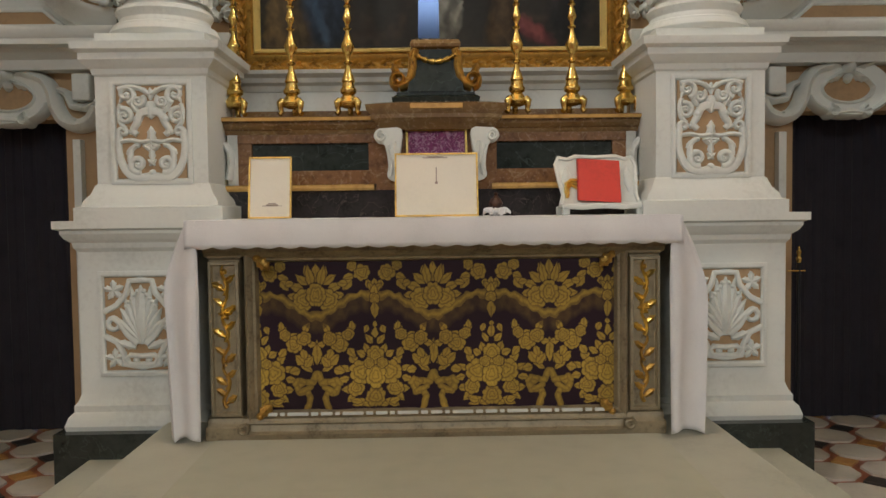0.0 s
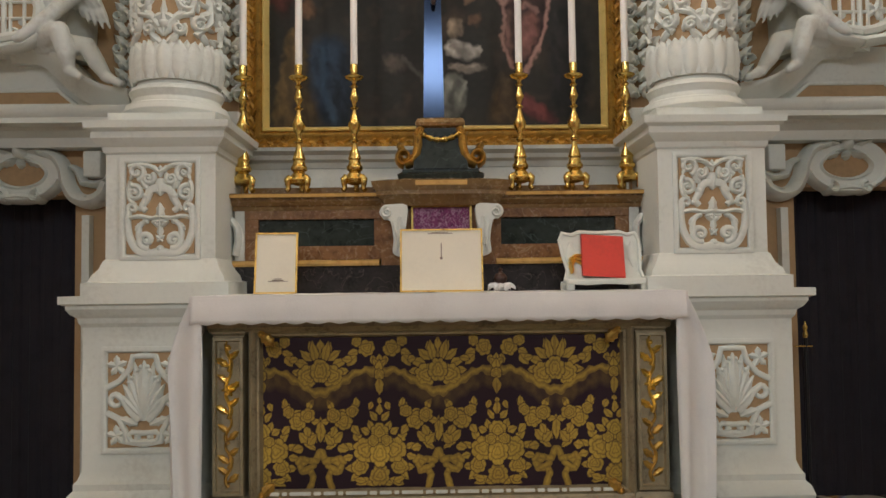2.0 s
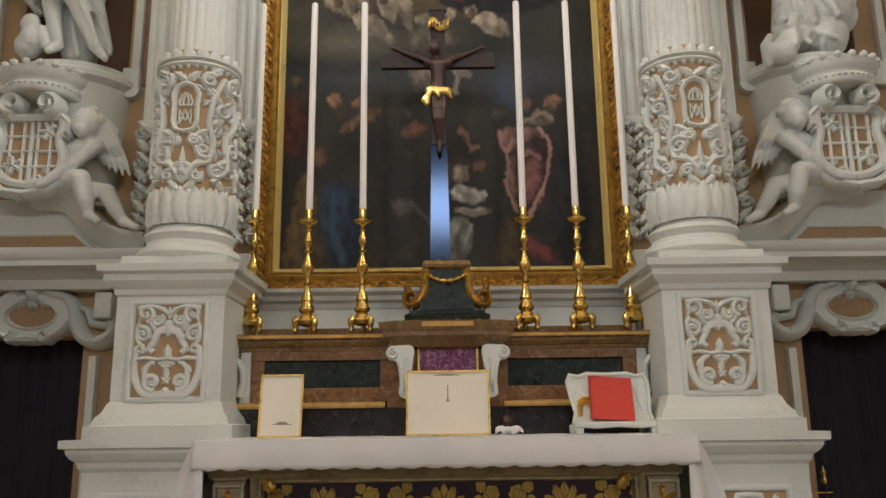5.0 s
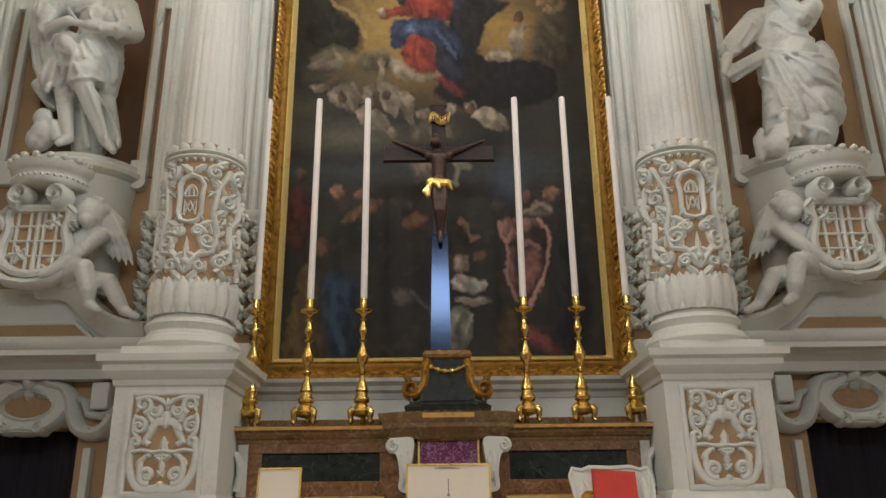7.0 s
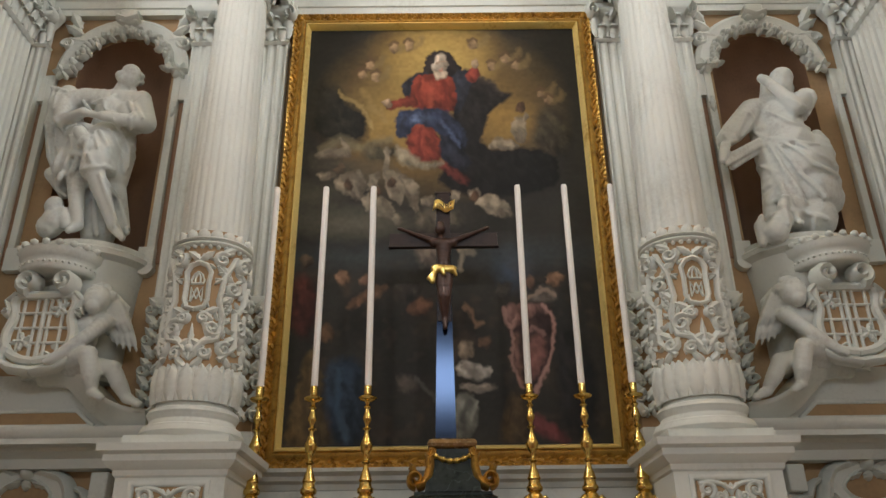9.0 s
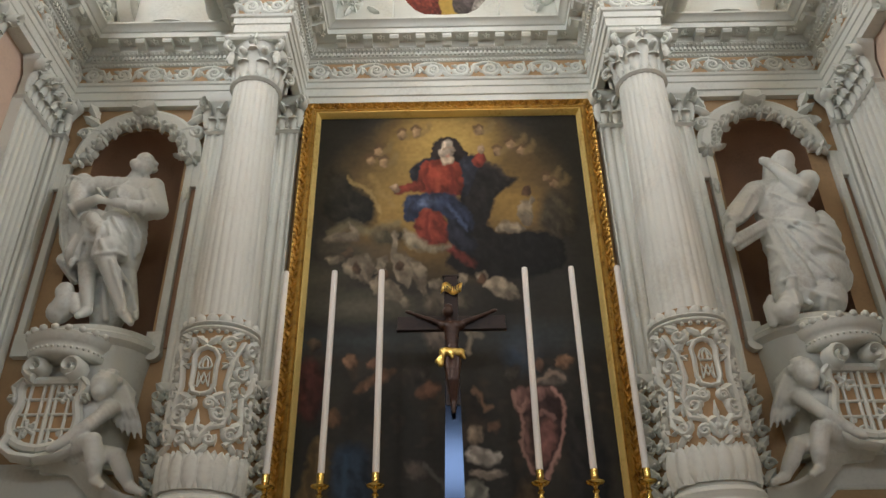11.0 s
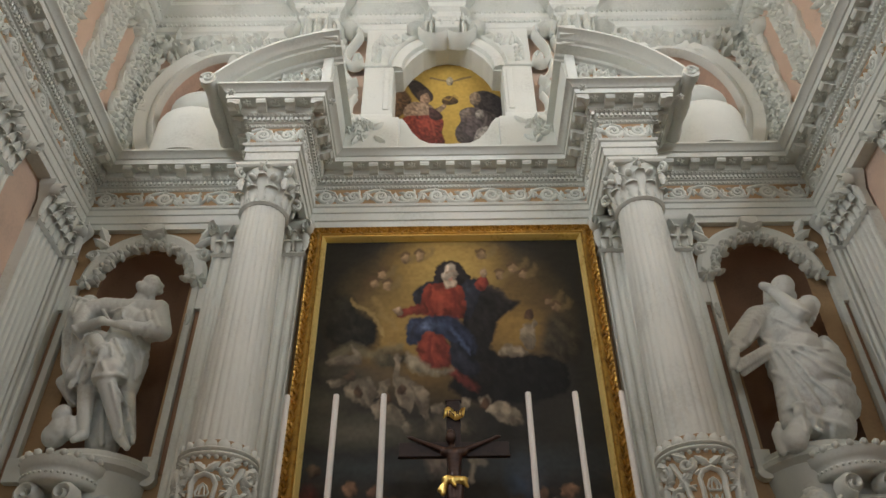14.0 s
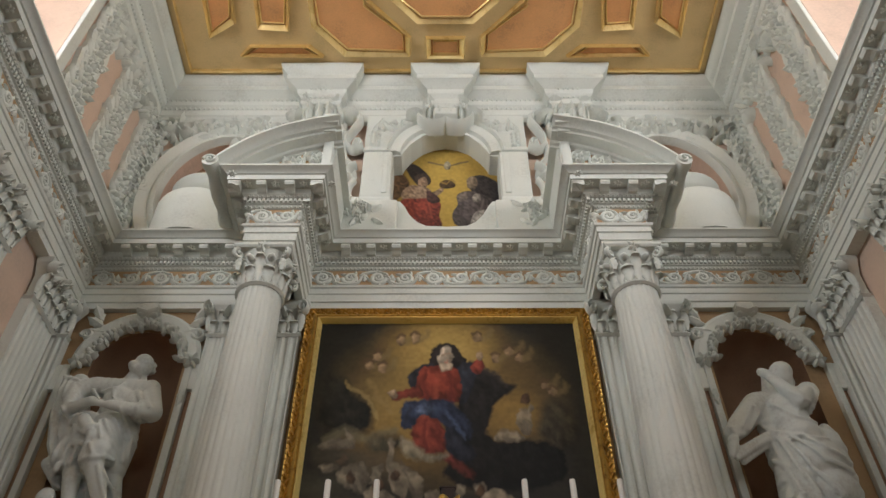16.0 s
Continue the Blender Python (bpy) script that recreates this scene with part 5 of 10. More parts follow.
    blob([(0.59, 0.874), (0.619, 0.884), (0.629, 0.864), (0.613, 0.839), (0.585, 0.845)], (0.27, 0.05, 0.033), 0.4, 0.005, 1)
    blob([(0.601, 0.894), (0.62, 0.905), (0.632, 0.892), (0.615, 0.877)], flesh, 0.3, 0.005, 1)
    blob([(0.328, 0.747), (0.376, 0.766), (0.469, 0.769), (0.533, 0.745), (0.583, 0.687), (0.562, 0.652), (0.511, 0.667), (0.453, 0.718), (0.401, 0.717), (0.373, 0.686), (0.337, 0.692)], (0.035, 0.05, 0.095), 0.35, 0.008, 1)
    blob([(0.384, 0.746), (0.424, 0.755), (0.457, 0.744), (0.429, 0.727), (0.388, 0.728)], (0.14, 0.19, 0.31), 0.3, 0.014, 0.8)
    line([(0.488, 0.732), (0.528, 0.693), (0.551, 0.667)], (0.08, 0.11, 0.2), 0.008, 0.6)
    line([(0.358, 0.737), (0.349, 0.707)], (0.02, 0.025, 0.04), 0.01, 0.7)
    blob([(0.389, 0.714), (0.457, 0.721), (0.484, 0.676), (0.495, 0.635), (0.42, 0.626), (0.373, 0.65)], (0.28, 0.052, 0.032), 0.45, 0.007, 1)
    line([(0.418, 0.709), (0.409, 0.672), (0.418, 0.632)], (0.12, 0.02, 0.015), 0.008, 0.7)
    line([(0.458, 0.702), (0.467, 0.638)], (0.14, 0.025, 0.018), 0.008, 0.6)
    blob([(0.484, 0.694), (0.566, 0.655), (0.588, 0.617), (0.537, 0.6), (0.494, 0.629)], (0.022, 0.026, 0.04), 0.3, 0.008, 1)
    blob([(0.487, 0.629), (0.537, 0.608), (0.587, 0.582), (0.57, 0.565), (0.525, 0.586), (0.475, 0.609)], (0.17, 0.035, 0.025), 0.4, 0.008, 1)
    blob([(0.33, 0.662), (0.373, 0.653), (0.418, 0.626), (0.494, 0.626), (0.467, 0.609), (0.374, 0.615), (0.335, 0.632)], (0.34, 0.29, 0.2), 0.5, 0.012, 1)
    blob([(0.462, 0.901), (0.483, 0.918), (0.508, 0.913), (0.518, 0.89), (0.507, 0.865), (0.482, 0.859), (0.464, 0.875)], (0.68, 0.56, 0.43), 0.35, 0.006, 1)
    blob([(0.466, 0.872), (0.511, 0.872), (0.511, 0.852), (0.47, 0.846)], (0.55, 0.43, 0.31), 0.4, 0.006, 1)
    line([(0.472, 0.895), (0.489, 0.896)], (0.3, 0.2, 0.13), 0.004, 0.7)
    line([(0.497, 0.896), (0.512, 0.896)], (0.3, 0.2, 0.13), 0.004, 0.7)
    line([(0.487, 0.875), (0.499, 0.875)], (0.4, 0.15, 0.1), 0.004, 0.7)
    # small heads and wings in the glory
    blob([(0.185, 0.867), (0.202, 0.879), (0.218, 0.869), (0.215, 0.853), (0.192, 0.853)], (0.34, 0.22, 0.12), 0.45, 0.005, 1)
    line([(0.219, 0.861), (0.243, 0.87), (0.251, 0.887)], (0.2, 0.14, 0.06), 0.012, 0.6)
    line([(0.185, 0.874), (0.201, 0.882), (0.216, 0.875)], (0.1, 0.06, 0.03), 0.006, 0.8)
    blob([(0.213, 0.892), (0.229, 0.903), (0.246, 0.893), (0.243, 0.877), (0.22, 0.877)], (0.34, 0.22, 0.12), 0.45, 0.005, 1)
    line([(0.246, 0.885), (0.271, 0.894), (0.279, 0.911)], (0.2, 0.14, 0.06), 0.012, 0.6)
    line([(0.213, 0.898), (0.229, 0.907), (0.244, 0.9)], (0.1, 0.06, 0.03), 0.006, 0.8)
    blob([(0.235, 0.861), (0.251, 0.872), (0.268, 0.862), (0.264, 0.846), (0.242, 0.846)], (0.34, 0.22, 0.12), 0.45, 0.005, 1)
    line([(0.268, 0.854), (0.293, 0.863), (0.301, 0.88)], (0.2, 0.14, 0.06), 0.012, 0.6)
    line([(0.235, 0.867), (0.251, 0.875), (0.266, 0.869)], (0.1, 0.06, 0.03), 0.006, 0.8)
    blob([(0.301, 0.944), (0.317, 0.956), (0.335, 0.946), (0.331, 0.929), (0.308, 0.929)], (0.34, 0.22, 0.12), 0.45, 0.005, 1)
    line([(0.335, 0.937), (0.36, 0.947), (0.368, 0.964)], (0.2, 0.14, 0.06), 0.012, 0.6)
    line([(0.301, 0.951), (0.317, 0.959), (0.332, 0.952)], (0.1, 0.06, 0.03), 0.006, 0.8)
    blob([(0.353, 0.949), (0.37, 0.96), (0.387, 0.95), (0.383, 0.934), (0.36, 0.934)], (0.34, 0.22, 0.12), 0.45, 0.005, 1)
    line([(0.387, 0.942), (0.412, 0.952), (0.42, 0.969)], (0.2, 0.14, 0.06), 0.012, 0.6)
    line([(0.353, 0.956), (0.37, 0.964), (0.385, 0.957)], (0.1, 0.06, 0.03), 0.006, 0.8)
    blob([(0.597, 0.952), (0.615, 0.964), (0.631, 0.954), (0.626, 0.937), (0.603, 0.937)], (0.34, 0.22, 0.12), 0.45, 0.005, 1)
    line([(0.631, 0.945), (0.656, 0.955), (0.666, 0.972)], (0.2, 0.14, 0.06), 0.012, 0.6)
    line([(0.597, 0.959), (0.615, 0.967), (0.629, 0.96)], (0.1, 0.06, 0.03), 0.006, 0.8)
    blob([(0.661, 0.89), (0.679, 0.902), (0.694, 0.892), (0.689, 0.875), (0.667, 0.875)], (0.34, 0.22, 0.12), 0.45, 0.005, 1)
    line([(0.694, 0.883), (0.719, 0.893), (0.729, 0.909)], (0.2, 0.14, 0.06), 0.012, 0.6)
    line([(0.662, 0.897), (0.679, 0.905), (0.693, 0.898)], (0.1, 0.06, 0.03), 0.006, 0.8)
    blob([(0.71, 0.909), (0.728, 0.921), (0.744, 0.911), (0.738, 0.894), (0.715, 0.895)], (0.34, 0.22, 0.12), 0.45, 0.005, 1)
    line([(0.743, 0.903), (0.769, 0.912), (0.779, 0.929)], (0.2, 0.14, 0.06), 0.012, 0.6)
    line([(0.711, 0.916), (0.728, 0.925), (0.742, 0.918)], (0.1, 0.06, 0.03), 0.006, 0.8)
    blob([(0.744, 0.888), (0.762, 0.899), (0.778, 0.889), (0.772, 0.873), (0.749, 0.873)], (0.34, 0.22, 0.12), 0.45, 0.005, 1)
    line([(0.777, 0.881), (0.803, 0.891), (0.812, 0.907)], (0.2, 0.14, 0.06), 0.012, 0.6)
    line([(0.744, 0.894), (0.762, 0.903), (0.776, 0.896)], (0.1, 0.06, 0.03), 0.006, 0.8)
    blob([(0.834, 0.808), (0.852, 0.819), (0.867, 0.81), (0.861, 0.794), (0.839, 0.794)], (0.34, 0.22, 0.12), 0.45, 0.005, 1)
    line([(0.866, 0.802), (0.891, 0.811), (0.902, 0.827)], (0.2, 0.14, 0.06), 0.012, 0.6)
    line([(0.835, 0.815), (0.852, 0.823), (0.865, 0.816)], (0.1, 0.06, 0.03), 0.006, 0.8)
    blob([(0.859, 0.789), (0.876, 0.8), (0.891, 0.791), (0.886, 0.775), (0.863, 0.775)], (0.34, 0.22, 0.12), 0.45, 0.005, 1)
    line([(0.89, 0.783), (0.916, 0.792), (0.926, 0.808)], (0.2, 0.14, 0.06), 0.012, 0.6)
    line([(0.859, 0.795), (0.877, 0.803), (0.89, 0.797)], (0.1, 0.06, 0.03), 0.006, 0.8)
    # winged children among the clouds
    blob([(0.744, 0.73), (0.778, 0.746), (0.795, 0.716), (0.786, 0.677), (0.76, 0.674), (0.733, 0.701)], pale, 0.4, 0.007, 0.9)
    line([(0.758, 0.708), (0.772, 0.688)], (0.1, 0.08, 0.06), 0.007, 0.55)
    blob([(0.655, 0.667), (0.698, 0.688), (0.76, 0.668), (0.747, 0.658), (0.668, 0.657)], pale, 0.4, 0.007, 0.9)
    line([(0.69, 0.663), (0.724, 0.662)], (0.1, 0.08, 0.06), 0.007, 0.55)
    blob([(0.791, 0.753), (0.806, 0.74), (0.778, 0.725)], pale, 0.4, 0.007, 0.9)
    line([(0.795, 0.744), (0.8, 0.738)], (0.1, 0.08, 0.06), 0.007, 0.55)
    blob([(0.053, 0.644), (0.094, 0.663), (0.141, 0.661), (0.132, 0.685), (0.152, 0.678), (0.178, 0.643), (0.135, 0.637), (0.081, 0.632)], pale, 0.4, 0.007, 0.9)
    line([(0.086, 0.651), (0.119, 0.661)], (0.1, 0.08, 0.06), 0.007, 0.55)
    blob([(0.296, 0.66), (0.314, 0.654), (0.312, 0.61), (0.343, 0.595), (0.393, 0.581), (0.402, 0.544), (0.413, 0.506), (0.386, 0.511), (0.363, 0.542), (0.344, 0.52), (0.313, 0.542), (0.293, 0.576), (0.288, 0.616)], pale, 0.4, 0.007, 0.9)
    line([(0.336, 0.603), (0.375, 0.55)], (0.1, 0.08, 0.06), 0.007, 0.55)
    blob([(0.355, 0.581), (0.399, 0.575), (0.413, 0.536), (0.405, 0.503), (0.386, 0.508), (0.379, 0.543)], pale, 0.4, 0.007, 0.9)
    line([(0.372, 0.551), (0.389, 0.523)], (0.1, 0.08, 0.06), 0.007, 0.55)
    blob([(0.138, 0.591), (0.203, 0.602), (0.232, 0.576), (0.218, 0.529), (0.164, 0.543), (0.124, 0.563)], pale, 0.4, 0.007, 0.9)
    line([(0.165, 0.566), (0.192, 0.544)], (0.1, 0.08, 0.06), 0.007, 0.55)
    blob([(0.218, 0.535), (0.263, 0.551), (0.314, 0.525), (0.337, 0.484), (0.281, 0.488), (0.238, 0.507)], pale, 0.4, 0.007, 0.9)
    line([(0.259, 0.513), (0.298, 0.495)], (0.1, 0.08, 0.06), 0.007, 0.55)
    blob([(0.061, 0.595), (0.103, 0.603), (0.131, 0.591), (0.101, 0.577)], pale, 0.4, 0.007, 0.9)
    line([(0.084, 0.589), (0.108, 0.587)], (0.1, 0.08, 0.06), 0.007, 0.55)
    blob([(0.244, 0.593), (0.277, 0.599), (0.27, 0.565), (0.236, 0.558)], pale, 0.4, 0.007, 0.9)
    line([(0.253, 0.579), (0.262, 0.569)], (0.1, 0.08, 0.06), 0.007, 0.55)
    blob([(0.604, 0.532), (0.654, 0.541), (0.706, 0.52), (0.722, 0.49), (0.673, 0.489), (0.636, 0.504)], pale, 0.4, 0.007, 0.9)
    line([(0.643, 0.513), (0.683, 0.498)], (0.1, 0.08, 0.06), 0.007, 0.55)
    blob([(0.574, 0.551), (0.609, 0.557), (0.619, 0.541), (0.588, 0.537)], pale, 0.4, 0.007, 0.9)
    line([(0.589, 0.544), (0.604, 0.539)], (0.1, 0.08, 0.06), 0.007, 0.55)
    blob([(0.524, 0.556), (0.553, 0.549), (0.538, 0.521), (0.516, 0.535)], pale, 0.4, 0.007, 0.9)
    line([(0.529, 0.54), (0.534, 0.527)], (0.1, 0.08, 0.06), 0.007, 0.55)
    blob([(0.418, 0.533), (0.457, 0.542), (0.466, 0.519), (0.432, 0.514)], pale, 0.4, 0.007, 0.9)
    line([(0.434, 0.524), (0.45, 0.518)], (0.1, 0.08, 0.06), 0.007, 0.55)
    blob([(0.315, 0.489), (0.343, 0.495), (0.36, 0.479), (0.33, 0.471)], pale, 0.4, 0.007, 0.9)
    line([(0.33, 0.481), (0.345, 0.477)], (0.1, 0.08, 0.06), 0.007, 0.55)
    blob([(0.758, 0.768), (0.777, 0.784), (0.794, 0.771), (0.787, 0.754), (0.763, 0.756)], (0.12, 0.065, 0.035), 0.4, 0.006, 1)
    blob([(0.119, 0.608), (0.136, 0.623), (0.154, 0.611), (0.149, 0.595), (0.126, 0.597)], (0.12, 0.065, 0.035), 0.4, 0.006, 1)
    blob([(0.301, 0.576), (0.318, 0.59), (0.336, 0.578), (0.33, 0.563), (0.307, 0.565)], (0.12, 0.065, 0.035), 0.4, 0.006, 1)
    blob([(0.248, 0.554), (0.265, 0.568), (0.282, 0.556), (0.277, 0.541), (0.254, 0.542)], (0.12, 0.065, 0.035), 0.4, 0.006, 1)
    blob([(0.579, 0.542), (0.597, 0.556), (0.614, 0.544), (0.607, 0.529), (0.584, 0.53)], (0.12, 0.065, 0.035), 0.4, 0.006, 1)
    blob([(0.151, 0.569), (0.168, 0.583), (0.186, 0.571), (0.181, 0.556), (0.158, 0.557)], (0.12, 0.065, 0.035), 0.4, 0.006, 1)
    line([(0.058, 0.624), (0.176, 0.608), (0.312, 0.6)], (0.09, 0.075, 0.05), 0.03, 0.5)
    dab(0.184, 0.476, 0.14, 0.03, (0.13, 0.12, 0.085), 0.8, 0.8)
    dab(0.065, 0.545, 0.08, 0.03, (0.1, 0.09, 0.06), 0.6, 0.8)
    blob([(0.418, 0.501), (0.522, 0.505), (0.56, 0.473), (0.484, 0.451), (0.409, 0.468)], (0.12, 0.1, 0.07), 0.35, 0.03, 1)
    blob([(0.52, 0.425), (0.573, 0.426), (0.603, 0.403), (0.561, 0.398)], pale, 0.4, 0.008, 0.9)
    line([(0.553, 0.398), (0.541, 0.369)], pale, 0.01, 0.8)
    blob([(0.4, 0.415), (0.474, 0.427), (0.483, 0.375), (0.428, 0.373)], (0.2, 0.15, 0.11), 0.4, 0.02, 1)
    # evening sky behind the crowd
    dab(0.712, 0.367, 0.05, 0.04, (0.05, 0.075, 0.115), 0.8, 0.6)
    dab(0.779, 0.399, 0.18, 0.03, (0.045, 0.055, 0.06), 0.7, 0.9)
    dab(0.188, 0.397, 0.2, 0.025, (0.05, 0.06, 0.062), 0.7, 0.9)
    # the crowd in shadow
    mur = value_noise(u * 22 + 3, v * 34, 71) + 0.6 * value_noise(u * 50, v * 70 + 4, 72)
    low = (np.clip((0.4 - b) / 0.06, 0, 1) * np.clip(mur - 0.25, 0, 1) * 0.5)[:, None]
    rgb = rgb * (1 - low) + np.array([0.075, 0.048, 0.032]) * low
    blob([(0.14, 0.35), (0.161, 0.365), (0.187, 0.357), (0.184, 0.337), (0.156, 0.332)], (0.3, 0.17, 0.1), 0.4, 0.008, 1)
    blob([(0.216, 0.347), (0.241, 0.357), (0.264, 0.346), (0.25, 0.334), (0.224, 0.337)], (0.2, 0.11, 0.07), 0.4, 0.008, 1)
    blob([(0.181, 0.284), (0.246, 0.324), (0.312, 0.334), (0.301, 0.314), (0.237, 0.292), (0.198, 0.28)], (0.24, 0.13, 0.075), 0.4, 0.008, 1)
    blob([(0.374, 0.274), (0.406, 0.306), (0.456, 0.295), (0.445, 0.271), (0.403, 0.264)], (0.17, 0.085, 0.05), 0.4, 0.008, 1)
    blob([(0.092, 0.228), (0.122, 0.249), (0.148, 0.232), (0.139, 0.211), (0.104, 0.216)], (0.2, 0.11, 0.06), 0.4, 0.008, 1)
    blob([(0.023, 0.392), (0.055, 0.402), (0.071, 0.381), (0.043, 0.371)], (0.12, 0.08, 0.05), 0.4, 0.008, 1)
    blob([(0.006, 0.341), (0.054, 0.353), (0.087, 0.291), (0.067, 0.219), (0.011, 0.243)], (0.09, 0.025, 0.018), 0.4, 0.02, 1)
    blob([(0.337, 0.332), (0.409, 0.338), (0.418, 0.313), (0.365, 0.295)], (0.05, 0.04, 0.03), 0.4, 0.012, 1)
    blob([(0.056, 0.166), (0.092, 0.195), (0.116, 0.149), (0.115, 0.082), (0.148, 0.009), (0.025, 0.009), (0.03, 0.083)], (0.15, 0.1, 0.04), 0.45, 0.014, 1)
    line([(0.072, 0.16), (0.071, 0.082), (0.091, 0.012)], (0.06, 0.04, 0.018), 0.014, 0.7)
    blob([(0.141, 0.169), (0.237, 0.162), (0.247, 0.016), (0.164, 0.017), (0.127, 0.104)], (0.025, 0.045, 0.075), 0.4, 0.02, 1)
    line([(0.168, 0.148), (0.166, 0.081), (0.197, 0.022)], (0.05, 0.09, 0.14), 0.012, 0.6)
    blob([(0.341, 0.136), (0.402, 0.138), (0.418, 0.113), (0.367, 0.104)], (0.09, 0.07, 0.055), 0.4, 0.012, 1)
    line([(0.402, 0.135), (0.453, 0.101), (0.478, 0.085)], (0.1, 0.09, 0.08), 0.007, 0.6)
    blob([(0.533, 0.201), (0.558, 0.217), (0.582, 0.208), (0.581, 0.184), (0.558, 0.167), (0.535, 0.178)], (0.4, 0.31, 0.22), 0.4, 0.006, 1)
    line([(0.525, 0.178), (0.529, 0.208), (0.558, 0.222), (0.586, 0.212)], (0.05, 0.035, 0.025), 0.012, 0.8)
    blob([(0.538, 0.166), (0.597, 0.161), (0.635, 0.157), (0.623, 0.134), (0.565, 0.137), (0.527, 0.141)], (0.44, 0.4, 0.34), 0.5, 0.006, 1)
    line([(0.548, 0.157), (0.6, 0.145)], (0.16, 0.14, 0.12), 0.006, 0.7)
    blob([(0.558, 0.127), (0.63, 0.123), (0.653, 0.111), (0.602, 0.108), (0.538, 0.112)], (0.36, 0.3, 0.24), 0.45, 0.006, 1)
    line([(0.564, 0.118), (0.626, 0.111)], (0.12, 0.1, 0.08), 0.006, 0.6)
    blob([(0.526, 0.094), (0.581, 0.101), (0.589, 0.059), (0.564, 0.018), (0.52, 0.016)], (0.22, 0.22, 0.18), 0.5, 0.007, 1)
    line([(0.563, 0.087), (0.542, 0.057), (0.547, 0.023)], (0.07, 0.07, 0.06), 0.01, 0.7)
    line([(0.584, 0.087), (0.568, 0.057)], (0.3, 0.3, 0.25), 0.006, 0.6)
    blob([(0.599, 0.208), (0.618, 0.222), (0.638, 0.212), (0.63, 0.193), (0.606, 0.196)], (0.16, 0.09, 0.055), 0.4, 0.008, 1)
    line([(0.557, 0.287), (0.581, 0.27), (0.591, 0.246), (0.616, 0.249)], (0.22, 0.13, 0.08), 0.008, 0.8)
    blob([(0.751, 0.338), (0.774, 0.35), (0.787, 0.335), (0.768, 0.323)], (0.2, 0.11, 0.07), 0.4, 0.008, 1)
    blob([(0.819, 0.345), (0.857, 0.357), (0.887, 0.347), (0.874, 0.332), (0.83, 0.33)], (0.34, 0.19, 0.11), 0.4, 0.008, 1)
    blob([(0.648, 0.321), (0.678, 0.336), (0.71, 0.328), (0.691, 0.308), (0.658, 0.308)], (0.07, 0.06, 0.05), 0.4, 0.01, 1)
    blob([(0.748, 0.306), (0.805, 0.327), (0.854, 0.317), (0.837, 0.292), (0.778, 0.295)], (0.13, 0.11, 0.09), 0.5, 0.01, 1)
    line([(0.761, 0.304), (0.808, 0.32), (0.843, 0.31)], (0.28, 0.2, 0.15), 0.006, 0.7)
    blob([(0.674, 0.279), (0.751, 0.291), (0.812, 0.29), (0.836, 0.261), (0.829, 0.199), (0.805, 0.153), (0.762, 0.106), (0.729, 0.117), (0.711, 0.154), (0.698, 0.188), (0.692, 0.226)], (0.075, 0.04, 0.036), 0.3, 0.01, 1)
    blob([(0.678, 0.28), (0.751, 0.291), (0.808, 0.288), (0.83, 0.261), (0.784, 0.266), (0.739, 0.254), (0.702, 0.233), (0.687, 0.247)], (0.26, 0.14, 0.12), 0.5, 0.008, 1)
    blob([(0.751, 0.209), (0.798, 0.223), (0.799, 0.167), (0.764, 0.13), (0.74, 0.165)], (0.27, 0.12, 0.1), 0.5, 0.012, 1)
    blob([(0.7, 0.214), (0.72, 0.225), (0.726, 0.167), (0.736, 0.122), (0.713, 0.156)], (0.22, 0.12, 0.1), 0.5, 0.008, 1)
    line([(0.811, 0.285), (0.835, 0.254), (0.824, 0.192), (0.798, 0.142), (0.765, 0.106)], (0.42, 0.24, 0.2), 0.007, 0.85)
    line([(0.678, 0.279), (0.682, 0.25), (0.704, 0.238), (0.719, 0.259)], (0.4, 0.23, 0.19), 0.006, 0.8)
    line([(0.703, 0.228), (0.696, 0.179), (0.717, 0.135), (0.732, 0.117)], (0.38, 0.22, 0.18), 0.006, 0.7)
    line([(0.736, 0.225), (0.772, 0.237), (0.802, 0.227)], (0.36, 0.2, 0.17), 0.006, 0.6)
    blob([(0.734, 0.053), (0.778, 0.059), (0.861, 0.018), (0.842, 0.006), (0.774, 0.023)], (0.19, 0.055, 0.055), 0.45, 0.01, 1)
    blob([(0.683, 0.095), (0.731, 0.106), (0.743, 0.013), (0.66, 0.011)], (0.085, 0.055, 0.026), 0.4, 0.02, 1)
    blob([(0.841, 0.213), (0.921, 0.224), (0.956, 0.098), (0.91, 0.011), (0.846, 0.033)], (0.018, 0.016, 0.015), 0.3, 0.03, 1)
    grain = 1 + 0.1 * value_noise(u * 90, v * 140, 31) + 0.08 * value_noise(u * 25, v * 120, 32)
    return rgb * grain[:, None]


